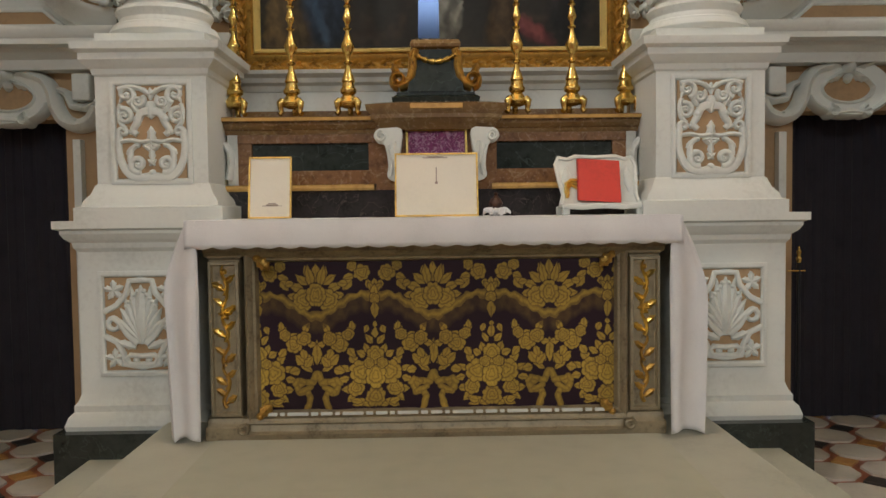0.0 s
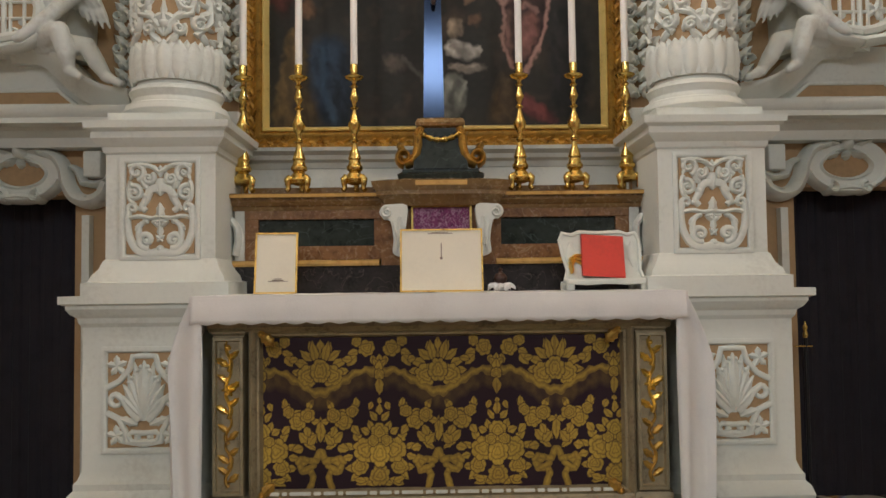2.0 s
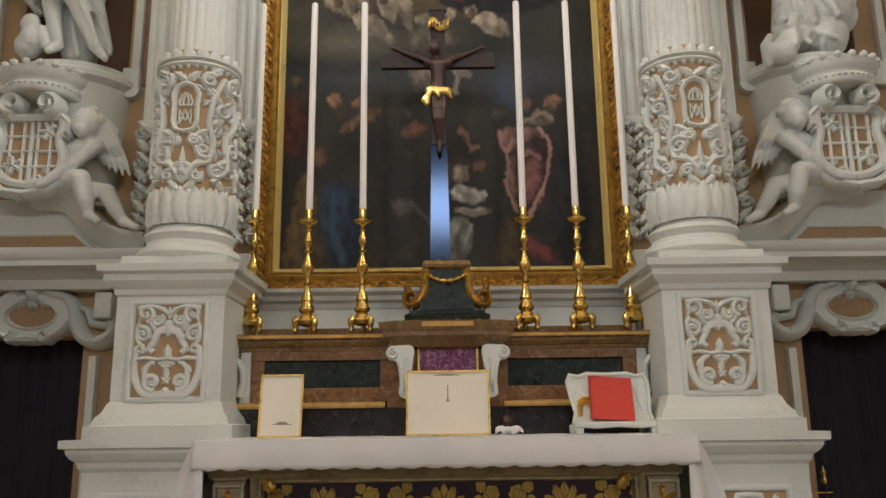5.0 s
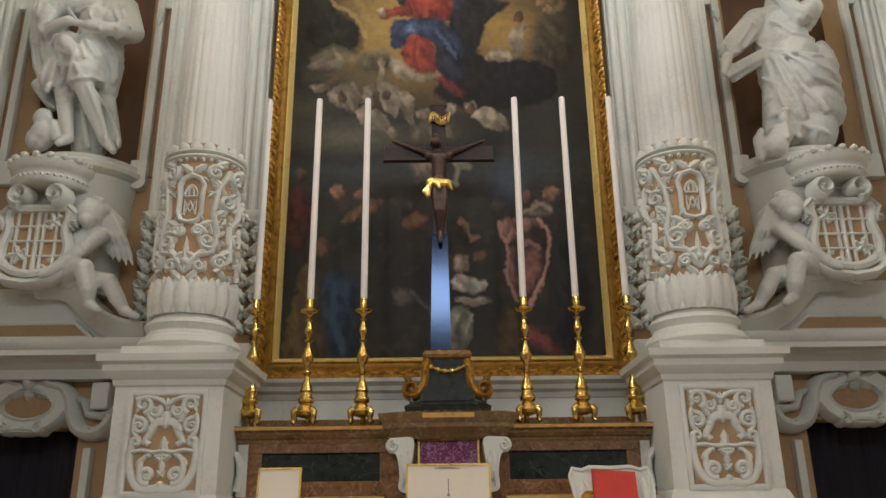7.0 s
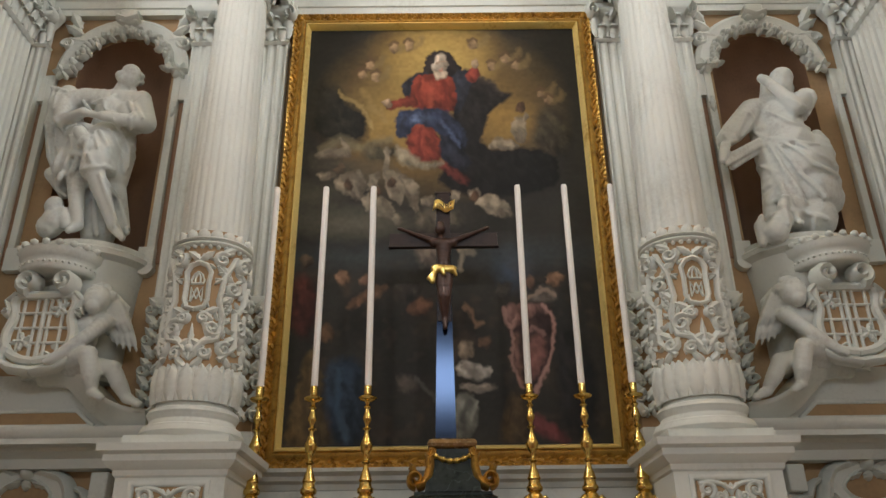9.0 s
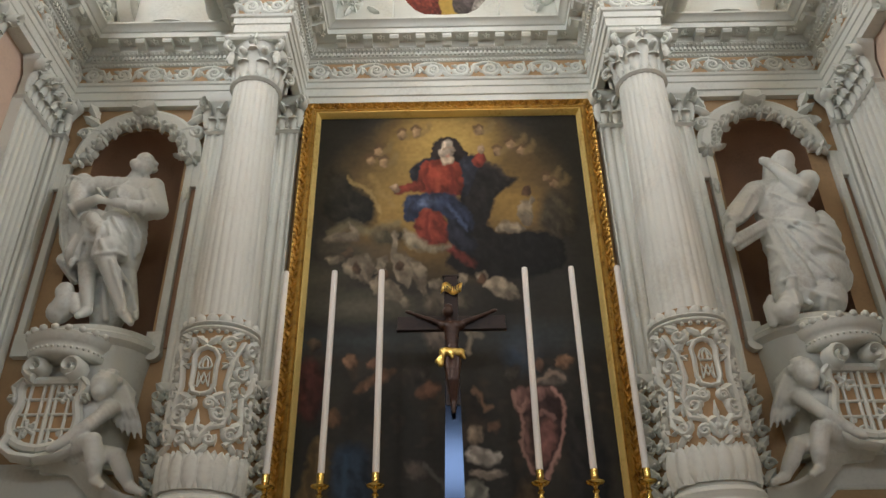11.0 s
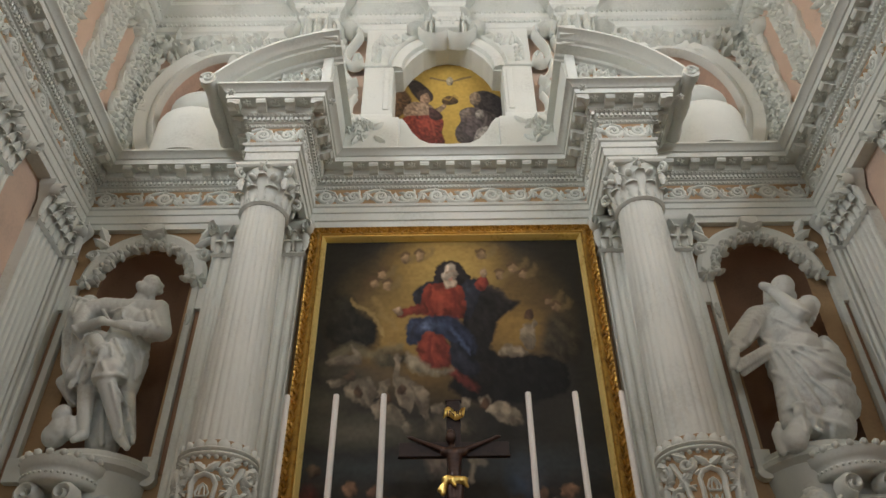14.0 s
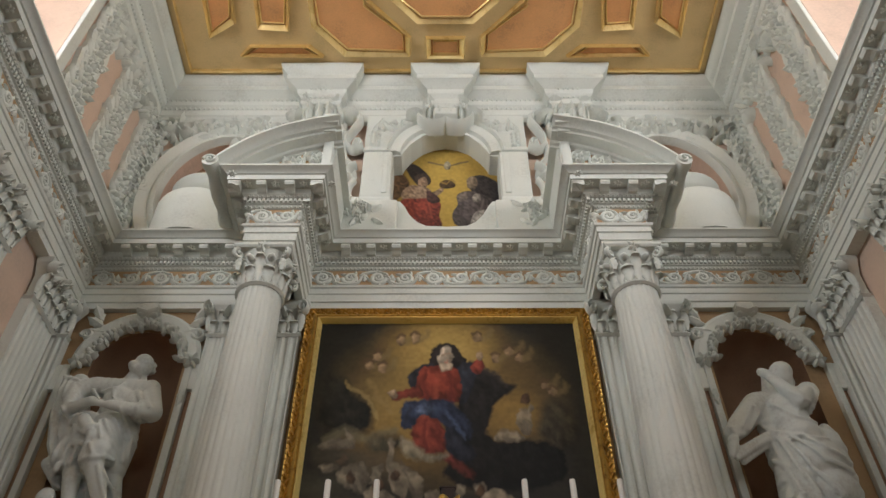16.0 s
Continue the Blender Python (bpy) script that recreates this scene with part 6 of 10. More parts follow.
def painting():
    t = thing("altarpiece_painting", (0, 4.6, 2.09), "large dark oil painting in a carved gilt frame", "painting")
    grid_paint("canvas", -0.975, 0.985, 2.2, 5.26, 4.6, 400, 624, canvas_paint, CANVAS, t, "dark oil painting with a red and blue form in a golden glory")
    bm = bmesh.new()
    rect_frame(bm, -1.09, 1.09, 2.085, 5.37, 4.63, [(0.0, 0.0), (0.0, 0.05), (0.008, 0.07), (0.02, 0.06), (0.03, 0.045), (0.05, 0.05), (0.07, 0.075), (0.085, 0.08), (0.1, 0.06)])
    fr = sub("frame", bm, OLDGOLD, t, "carved gilt frame", smooth=35)
    bm = bmesh.new()
    rect_frame(bm, -0.992, 0.992, 2.183, 5.272, 4.63, [(0.0, 0.06), (0.003, 0.082), (0.012, 0.086), (0.018, 0.076), (0.028, 0.045), (0.034, 0.028)])
    sub("inner_moulding", bm, HIGHLITGILT, fr, "gilt inner moulding with its highlight put into the colour", smooth=35)
    bm = bmesh.new()
    rng = random.Random(3)
    for s in (-1, 1):
        z = 2.12
        while z < 5.34:
            leaf(bm, s * 1.05, z, 1.57 + 0.5 * s * (1 if int(z * 25) % 2 else -1), 0.05, 0.02, 0.024, flat_map(0, 4.585, 0), n=5)
            boss(bm, s * 1.075, z + 0.02, 0.011, 0.018, flat_map(0, 4.57, 0), n=6, rows=2)
            z += 0.04
    x = -1.05
    while x < 1.05:
        for zz in (2.125, 5.33):
            leaf(bm, x, zz, (0.5 if int(x * 25) % 2 else -0.5), 0.05, 0.02, 0.024, flat_map(0, 4.585, 0), n=5)
            boss(bm, x + 0.02, zz + (0.025 if zz > 4 else -0.025), 0.011, 0.018, flat_map(0, 4.57, 0), n=6, rows=2)
        x += 0.04
    sub("leaf_carving", bm, OLDGOLD, fr, "gilt leaf carving", smooth=50)
    # white ledge under the picture, running on from the pedestals' cornices
    bm = bmesh.new()
    sweep(bm, [(-1.12, WALL), (1.12, WALL)], [(0.0, 1.97), (0.02, 1.98), (0.03, 2.01), (0.06, 2.025), (0.065, 2.05), (0.1, 2.07), (0.105, 2.09), (0.0, 2.095)])
    box(bm, -1.12, 1.12, WALL - 0.02, WALL, 1.6, 1.975)
    tagged(part("trim_ledge", bm, STUCCO, smooth=30), "white stucco ledge below the painting", "trim", kind="structure")


painting()


# ---- carving on pedestals, columns, pilasters ----
def rich_scrolls(bm, w, h, mp, ht=0.02):
    """A symmetric panel of scrolls, birds' heads and leaves, w wide and h high about its own middle."""
    for s in (-1, 1):
        S = lambda pts: [(s * u * w, v * h) for u, v in smooth_line(pts, 4)]
        curl = lambda u, v, r, a, t: [(s * x, y) for x, y in spiral(u * w, v * h, r * w, 0.018 * w, a, t, 20)]
        # great C-scrolls that rise along the sides from the foot
        stroke(bm, S([(0.0, -0.47), (0.2, -0.49), (0.36, -0.43), (0.455, -0.28), (0.475, -0.12), (0.45, -0.02)]), 0.0671 * w, ht, mp, 0.05 * w)
        stroke(bm, curl(0.40, 0.0, 0.07, -0.4, 1.1), 0.0427 * w, ht, mp, 0.025 * w)
        stroke(bm, curl(0.2, -0.345, 0.13, -1.9, 1.4), 0.0549 * w, ht, mp, 0.03125 * w)
        boss(bm, s * 0.2 * w, -0.345 * h, 0.04 * w, ht * 1.2, mp)
        stroke(bm, S([(0.31, -0.32), (0.3, -0.2), (0.22, -0.14)]), 0.0488 * w, ht, mp, 0.0375 * w)
        boss(bm, s * 0.2 * w, -0.14 * h, 0.045 * w, ht * 1.1, mp)
        stroke(bm, S([(0.44, -0.1), (0.3, -0.085), (0.15, -0.105), (0.0, -0.09)]), 0.035 * w, ht, mp)
        leaf(bm, s * 0.36 * w, -0.24 * h, 2.2 if s > 0 else 0.94, 0.16 * w, 0.045 * w, ht, mp)
        # birds' heads turned outwards
        stroke(bm, S([(0.03, 0.22), (0.14, 0.2), (0.2, 0.1), (0.26, 0.02), (0.2, -0.03)]), 0.0732 * w, ht * 1.1, mp, 0.04375 * w)
        boss(bm, s * 0.2 * w, 0.13 * h, 0.07 * w, ht * 1.3, mp)
        boss(bm, s * 0.29 * w, 0.0, 0.045 * w, ht, mp)
        leaf(bm, s * 0.17 * w, 0.2 * h, 0.9 if s > 0 else 2.24, 0.2 * w, 0.055 * w, ht, mp)
        # rings of vine at the sides and the top corners
        for u, v, r, a, t in ((0.38, 0.17, 0.12, 1.2, 1.4), (0.35, 0.4, 0.13, -1.8, -1.4), (0.17, 0.33, 0.09, 2.2, 1.3)):
            stroke(bm, curl(u, v, r, a, t), 0.04148 * w, ht, mp, 0.0275 * w)
            boss(bm, s * u * w, v * h, 0.035 * w, ht * 1.1, mp)
        stroke(bm, S([(0.43, 0.3), (0.46, 0.22), (0.44, 0.1), (0.36, 0.04)]), 0.032 * w, ht, mp)
        stroke(bm, S([(0.46, 0.46), (0.3, 0.48), (0.14, 0.46), (0.0, 0.4), (-0.1, 0.46)]), 0.04148 * w, ht, mp, 0.03125 * w)
        leaf(bm, s * 0.24 * w, 0.24 * h, 1.3 if s > 0 else 1.84, 0.14 * w, 0.04 * w, ht, mp)
        leaf(bm, s * 0.44 * w, 0.31 * h, 2.0 if s > 0 else 1.14, 0.12 * w, 0.035 * w, ht, mp)
        leaf(bm, s * 0.04 * w, -0.36 * h, 2.4 if s > 0 else 0.74, 0.14 * w, 0.04 * w, ht, mp)
        # lobes of the middle lily
        leaf(bm, 0, -0.2 * h, 1.57 - s * 0.9, 0.15 * w, 0.06 * w, ht * 1.1, mp, lobes=1)
        leaf(bm, 0, -0.14 * h, 1.57 - s * 1.7, 0.13 * w, 0.055 * w, ht * 1.1, mp, lobes=1)
    leaf(bm, 0, -0.33 * h, 1.57, 0.3 * w, 0.06 * w, ht, mp)
    leaf(bm, 0, -0.13 * h, 1.57, 0.26 * w, 0.08 * w, ht * 1.2, mp)
    leaf(bm, 0, 0.33 * h, -1.57, 0.26 * w, 0.12 * w, ht, mp, lobes=1)
    boss(bm, 0, -0.44 * h, 0.06 * w, ht * 1.2, mp)
    leaf(bm, 0, 0.34 * h, 1.57, 0.18 * w, 0.06 * w, ht, mp)


def pedestal_carving(s, ped):
    cx, yf = s * PED, COLY - 0.25
    # upper panel
    x0, x1, z0, z1 = cx - 0.166, cx + 0.166, 1.465, 1.91
    bm = bmesh.new()
    box(bm, x0, x1, yf - 0.003, yf + 0.01, z0, z1)
    up = sub("upper_panel_ground", bm, TAN, ped, "tan panel ground")
    bm = bmesh.new()
    rect_frame(bm, x0 - 0.03, x1 + 0.03, z0 - 0.03, z1 + 0.03, yf, [(0, -0.005), (0.0, 0.012), (0.012, 0.016), (0.022, 0.012), (0.028, 0.0), (0.034, 0.0)])
    rich_scrolls(bm, 0.335, 0.45, flat_map(cx, yf - 0.003, (z0 + z1) / 2), 0.02)
    sub("upper_carving", bm, STUCCO, ped, "white scroll and leaf carving", smooth=55)
    # lower panel: vase of leaves with corner sprays
    c2 = s * 1.435
    x0, x1, z0, z1 = c2 - 0.175, c2 + 0.175, 0.53, 0.985
    bm = bmesh.new()
    box(bm, x0, x1, yf - 0.003, yf + 0.01, z0, z1)
    sub("lower_panel_ground", bm, TAN, ped, "tan panel ground")
    bm = bmesh.new()
    rect_frame(bm, x0 - 0.03, x1 + 0.03, z0 - 0.03, z1 + 0.03, yf, [(0, -0.005), (0.0, 0.012), (0.012, 0.016), (0.022, 0.012), (0.028, 0.0), (0.034, 0.0)])
    mp = flat_map(c2, yf - 0.003, (z0 + z1) / 2)
    for k in (-1, 1):
        stroke(bm, [(k * 0.18, 0.06), (k * 0.12, 0.09), (k * 0.07, 0.15), (k * 0.055, 0.21), (0, 0.213)], 0.016, 0.016, mp)
        stroke(bm, [(k * 0.18, -0.06), (k * 0.12, -0.09), (k * 0.09, -0.15), (k * 0.085, -0.2), (0, -0.213)], 0.016, 0.016, mp)
        for cz, a in ((0.165, 0), (-0.17, 0)):
            for j in range(5):
                leaf(bm, k * 0.13, cz, j * 1.2566 + 0.4, 0.052, 0.02, 0.016, mp, n=6)
        stroke(bm, [(k * 0.02, -0.1), (k * 0.07, -0.05), (k * 0.1, 0.0), (k * 0.13, 0.025)] + [(k * (0.135 + 0.028 * math.sin(i * 0.6)), 0.0 + 0.028 * math.cos(i * 0.6)) for i in range(8)], 0.018, 0.018, mp, 0.012)
        for j in range(4):
            leaf(bm, k * 0.012, -0.08 + 0.012 * j, 1.57 - k * (0.75 - 0.2 * j), 0.14 + 0.03 * j, 0.028, 0.022, mp)
        leaf(bm, k * 0.03, -0.12, 1.57 - k * 1.2, 0.1, 0.025, 0.02, mp)
        stroke(bm, [(k * 0.0, -0.16), (k * 0.06, -0.155), (k * 0.075, -0.17), (k * 0.06, -0.2), (0, -0.2)], 0.014, 0.018, mp)
        boss(bm, k * 0.03, -0.178, 0.018, 0.018, mp)
        for j in range(5):
            boss(bm, k * (0.015 + 0.014 * j), 0.16 - 0.018 * j, 0.013, 0.026, mp, n=6, rows=2)
    leaf(bm, 0, -0.1, 1.57, 0.29, 0.05, 0.028, mp, lobes=6, n=14)
    sub("lower_carving", bm, STUCCO, ped, "white vase and leaf carving", smooth=55)


for _s in (-1, 1):
    pedestal_carving(_s, PEDS[_s])


def curled(mp, turn, c):
    """Bends a relief outward and over beyond the height turn, with radius c."""
    def f(a, b, h):
        if b <= turn:
            return mp(a, b, h)
        q = min(2.6, (b - turn) / c)
        return mp(a, turn + (c + h) * math.sin(q), h * math.cos(q) + c * (1 - math.cos(q)))
    return f


def capital_of(col):
    return [c for c in col.children if c.name.startswith("capital")][0]


def column_carving(s, col):
    cx = s * PED
    R = 0.207
    mp = round_map(cx, COLY, 0, R)
    bm = bmesh.new()
    n = 18
    for i in range(n):
        u = 2 * math.pi * R * (i / n - 0.5)
        leaf(bm, u, 2.345, 1.57, 0.195, 0.07, 0.036, mp, lobes=4, n=12)
        leaf(bm, u + math.pi * R / n, 2.345, 1.57, 0.2, 0.06, 0.024, mp, lobes=4, n=12)
        leaf(bm, u, 3.262, 1.57, 0.06, 0.05, 0.02, mp, lobes=1, n=5)
    for z, r in ((3.235, 0.014), (3.265, 0.01)):
        stroke(bm, [(2 * math.pi * R * (i / 36 - 0.5), z) for i in range(37)], r, 0.024, mp)
    for i in range(30):
        boss(bm, 2 * math.pi * R * (i / 30 - 0.5), 3.215, 0.014, 0.022, mp, n=6, rows=2)
    sub("leaf_collars", bm, STUCCO, col, "white leaf collars", smooth=55)
    bm = bmesh.new()
    # a crowned monogram in a shield, centred towards the nave, and scrolls all round
    u0 = -s * 0.0
    out = [(0.0, 2.84), (0.045, 2.855), (0.06, 2.9), (0.058, 3.0), (0.065, 3.06), (0.04, 3.1), (0.0, 3.115)]
    ring = out + [(-u, v) for u, v in reversed(out[:-1])][0:]
    stroke(bm, [(u + u0, v) for u, v in ring], 0.014, 0.028, mp)
    for k in (-1, 1):
        stroke(bm, [(k * 0.03 + u0, 2.885), (k * 0.03 + u0, 2.97), (u0, 2.9)], 0.005, 0.014, mp)
        stroke(bm, [(k * 0.03 + u0, 2.885), (u0, 2.965)], 0.005, 0.014, mp)
        stroke(bm, [(u0, 3.06), (u0 + k * 0.02, 3.045), (u0 + k * 0.035, 3.01), (u0 + k * 0.03, 2.995)], 0.006, 0.014, mp)
        stroke(bm, [(u0, 3.055), (u0 + k * 0.012, 3.03), (u0 + k * 0.014, 2.997)], 0.005, 0.014, mp)
    stroke(bm, [(u0 - 0.032, 2.99), (u0 + 0.032, 2.99)], 0.007, 0.016, mp)
    for k in (-1, 1):
        for base in (0.0,):
            for (a, b, r, d) in ((0.115, 3.14, 0.042, 1), (0.1, 2.74, 0.05, -1), (0.17, 2.63, 0.04, 1), (0.05, 2.79, 0.026, 1), (0.19, 2.98, 0.045, -1), (0.25, 3.13, 0.045, 1), (0.27, 2.78, 0.05, -1), (0.34, 2.96, 0.045, 1), (0.38, 2.66, 0.045, -1), (0.42, 3.12, 0.042, -1), (0.5, 2.8, 0.045, 1), (0.07, 2.6, 0.03, -1)):
                stroke(bm, [(u0 + k * a + (r - r * 0.82 * i / 16) * math.cos(k * d * i * 0.55 + 0.8), b + (r - r * 0.82 * i / 16) * math.sin(k * d * i * 0.55 + 0.8)) for i in range(17)], 0.017, 0.03, mp, 0.011)
                leaf(bm, u0 + k * a, b + r * 0.9, 1.57 - k * d * 1.0, 0.09, 0.03, 0.028, mp, n=7)
                leaf(bm, u0 + k * a, b - r * 0.9, -1.57 + k * d * 0.8, 0.085, 0.028, 0.026, mp, n=7)
            stroke(bm, [(u0 + k * 0.02, 2.6), (u0 + k * 0.06, 2.66), (u0 + k * 0.13, 2.68), (u0 + k * 0.15, 2.8), (u0 + k * 0.12, 2.9), (u0 + k * 0.14, 3.04), (u0 + k * 0.2, 3.17)], 0.019, 0.03, mp, 0.014)
            stroke(bm, [(u0 + k * 0.15, 2.57), (u0 + k * 0.24, 2.66), (u0 + k * 0.22, 2.84), (u0 + k * 0.29, 2.92), (u0 + k * 0.27, 3.05)], 0.019, 0.03, mp, 0.014)
        for i in range(5):
            boss(bm, u0 + k * (0.165 + 0.012 * (i % 2)), 2.83 + 0.022 * i, 0.014, 0.03, mp, n=6, rows=2)
    rng = random.Random(12)
    for i in range(150):
        u, v, a = rng.uniform(0.07, 0.62), rng.uniform(2.56, 3.2), rng.uniform(0, 6.28)
        for k in (-1, 1):
            leaf(bm, k * u, v, a if k > 0 else math.pi - a, rng.uniform(0.045, 0.07), 0.016, 0.024, mp, n=5)
    for k in (-1, 1):
        leaf(bm, u0, 2.56, 1.57 - k * 0.6, 0.1, 0.024, 0.026, mp)
    leaf(bm, u0, 2.56, 1.57, 0.2, 0.02, 0.03, mp)
    boss(bm, u0, 2.62, 0.03, 0.04, mp)
    for k in (-1, 1):
        leaf(bm, u0, 3.13, 1.57 - k * 0.9, 0.09, 0.026, 0.03, mp)
    sub("drum_carving", bm, STUCCO, col, "white openwork scroll carving with crowned monogram shield", smooth=55)
    # capital: two rows of leaves, corner volutes, central flowers
    bm = bmesh.new()
    RC = 0.158
    mc = lambda u, v, h: (cx + (RC + h + max(0, v - 0.02) ** 2 * 1.1) * math.sin(u / RC), COLY - (RC + h + max(0, v - 0.02) ** 2 * 1.1) * math.cos(u / RC), 5.07 + v)
    for i in range(8):
        u = 2 * math.pi * RC * (i + 0.5) / 8
        leaf(bm, u, 0.0, 1.57, 0.165, 0.052, 0.022, curled(mc, 0.085, 0.03), lobes=4, n=12)
        leaf(bm, u + math.pi * RC / 8, 0.0, 1.57, 0.25, 0.048, 0.018, curled(mc, 0.165, 0.032), lobes=5, n=14)
        boss(bm, u, 0.2, 0.024, 0.05, mc, n=6, rows=2)
    for a in (45, 135, 225, 315):
        c, s2 = math.cos(math.radians(a)), math.sin(math.radians(a))
        for o in (-1, 1):
            px, py = cx + c * 0.245, COLY + s2 * 0.245
            mv = lambda u, v, h: (px + c * u - s2 * o * h * 0.6, py + s2 * u + c * o * h * 0.6, 5.315 + v)
            stroke(bm, spiral(0, 0, 0.045, 0.008, 1.57, -1.4), 0.014, 0.03, mv, 0.008)
        leaf(bm, 0, -0.13, 1.57, 0.12, 0.035, 0.03, lambda u, v, h: (cx + c * (0.2 + h + 0.02) - s2 * u, COLY + s2 * (0.2 + h + 0.02) + c * u, 5.3 + v))
    for a in (0, 90, 180, 270):
        c, s2 = math.cos(math.radians(a)), math.sin(math.radians(a))
        flower(bm, 0, 0, 0.05, 0.03, lambda u, v, h: (cx + c * (0.195 + h) - s2 * u, COLY + s2 * (0.195 + h) + c * u, 5.36 + v), 5)
    pieces("capital_leaf", bm, STUCCO, capital_of(col), "", smooth=55)


for _s in (-1, 1):
    column_carving(_s, COLS[_s])

SLIM = 0.972


def set_forward(top, shaft):
    """Brings a pedestal or column, drawn on the plan's rough grid, to its true stand: a little forward and slimmer; shafts reach up to the architrave."""
    old = top.location.copy()

    def to(p):
        z = p.z
        if shaft and z > 3.3:
            f = (z - 3.3) / (5.40 - 3.3)
            zz = 3.245 + (5.40 - 3.245) * f
        elif z > 0.3:
            zz = 1.32 + (z - 1.32) * SLIM
        else:
            zz = z * 1.095
        return Vector((p.x * SLIM, p.y * SLIM, zz))
    top.location = to(old)
    for ob in top.children_recursive:
        for v in ob.data.vertices:
            v.co = to(v.co + old) - top.location
        ob.data.update()


for _s in (-1, 1):
    set_forward(PEDS[_s], False)
    set_forward(COLS[_s], True)


def fluted_strip(bm, x0, x1, y, z0, z1, n, depth, back=0.08):
    """An upright strip whose face is cut by round flutes."""
    w = (x1 - x0) / n
    pts = [(x0, y + back), (x0, y)]
    for i in range(n):
        a, b = x0 + i * w + w * 0.16, x0 + (i + 1) * w - w * 0.16
        pts += [(a, y)] + [(a + (b - a) * f, y + depth * math.sin(f * math.pi)) for f in (0.12, 0.35, 0.65, 0.88)] + [(b, y)]
    pts += [(x1, y), (x1, y + back)]
    lo = [bm.verts.new((px, py, z0)) for px, py in pts]
    hi = [bm.verts.new((px, py, z1)) for px, py in pts]
    for i in range(len(pts) - 1):
        bm.faces.new((lo[i], lo[i + 1], hi[i + 1], hi[i]))
    bm.faces.new(lo)
    bm.faces.new(hi)


def leafy_capital(bm, lf, xc, hw, y, z0, z1):
    h = z1 - z0
    sweep(bm, [(xc - hw, y + 0.06), (xc - hw, y), (xc + hw, y), (xc + hw, y + 0.06)], [(0, z0), (0.02, z0 + 0.02), (0.0, z0 + 0.04), (0.0, z0 + h * 0.6), (0.05, z1 - 0.05), (0.06, z1 - 0.04), (0.06, z1), (0, z1)])
    mp = lambda u, v, hh: (xc + u, y - hh - max(0, v - 0.05) ** 2 * 0.9, z0 + v)
    n = max(2, int(round(hw * 2 / 0.085)))
    for i in range(n):
        u = -hw + hw * 2 * (i + 0.5) / n
        leaf(lf, u, 0.02, 1.57, h * 0.5, 0.045, 0.025, curled(mp, h * 0.28, 0.03), lobes=4, n=12)
    for i in range(n + 1):
        u = -hw + hw * 2 * i / n
        leaf(lf, u, 0.05, 1.57, h * 0.66, 0.042, 0.022, curled(mp, h * 0.55, 0.03), lobes=5, n=12)
    for k in (-1, 1):
        stroke(lf, spiral(k * (hw + 0.01), h - 0.08, 0.045, 0.008, 1.57, -k * 1.4), 0.015, 0.06, mp, 0.008)
        stroke(lf, spiral(k * hw * 0.4, h - 0.1, 0.03, 0.006, 1.57, k * 1.3), 0.011, 0.045, mp, 0.006)
        leaf(lf, k * hw * 0.7, h - 0.14, 1.57 + k * 0.5, 0.09, 0.03, 0.06, mp, n=6)
    flower(lf, 0, h - 0.05, 0.045, 0.05, mp, 5)


def pilaster(s, xa, xb, name_label, carved=True, cap_hw=None, z_low=2.11):
    x0, x1 = min(s * xa, s * xb), max(s * xa, s * xb)
    xc = (x0 + x1) / 2
    t = thing("pilaster", (xc, WALL, z_low), name_label, "pilaster", "fluted pilasters")
    y = WALL - 0.09
    bm = bmesh.new()
    n = max(3, int(round((x1 - x0) / 0.065)))
    fluted_strip(bm, x0, x1, y, 3.12 if carved else z_low, 5.1, n, 0.014)
    sub("shaft", bm, STUCCO, t, smooth=40)
    bm = bmesh.new()
    lf = bmesh.new()
    leafy_capital(bm, lf, xc, (x1 - x0) / 2 if cap_hw is None else cap_hw, y, 5.08, 5.40)
    cap = sub("capital", bm, STUCCO, t, smooth=50)
    pieces("leaf", lf, STUCCO, cap, "", smooth=55)
    if carved:
        bm = bmesh.new()
        box(bm, x0 + 0.01, x1 - 0.01, y + 0.01, WALL, 2.3, 3.13)
        sub("lower_ground", bm, TAN, t, "tan lower panel")
        bm = bmesh.new()
        box(bm, x0, x1, y - 0.02, WALL, z_low, 2.3, 0.01)
        box(bm, x0 - 0.01, x1 + 0.01, y - 0.03, WALL, 3.07, 3.13, 0.01)
        for e in (x0 + 0.05, x1 - 0.05):
            mp = flat_map(e, y, 0)
            z = 2.36
            k = 1
            while z < 3.08:
                leaf(bm, 0, z, 1.57 + 0.7 * k, 0.12, 0.035, 0.05, mp)
                leaf(bm, 0, z + 0.03, 1.57 - 0.8 * k, 0.1, 0.03, 0.05, mp)
                boss(bm, 0.025 * k, z + 0.05, 0.026, 0.06, mp)
                boss(bm, -0.03 * k, z + 0.02, 0.022, 0.055, mp)
                stroke(bm, [(0.05 * k + (0.035 - 0.028 * i / 12) * math.cos(k * i * 0.6), z + 0.02 + (0.035 - 0.028 * i / 12) * math.sin(k * i * 0.6)) for i in range(13)], 0.012, 0.045, mp, 0.008)
                z += 0.095
                k = -k
        sub("lower_carving", bm, STUCCO, t, "white carved fruit and leaf drops", smooth=55)
    return t


for _s in (-1, 1):
    pilaster(_s, 1.12, 1.806, "broad white fluted pilaster behind the column with carved foot")
    pilaster(_s, 2.858, 3.02, "narrow white fluted pilaster in the chapel corner", carved=False, z_low=2.3)

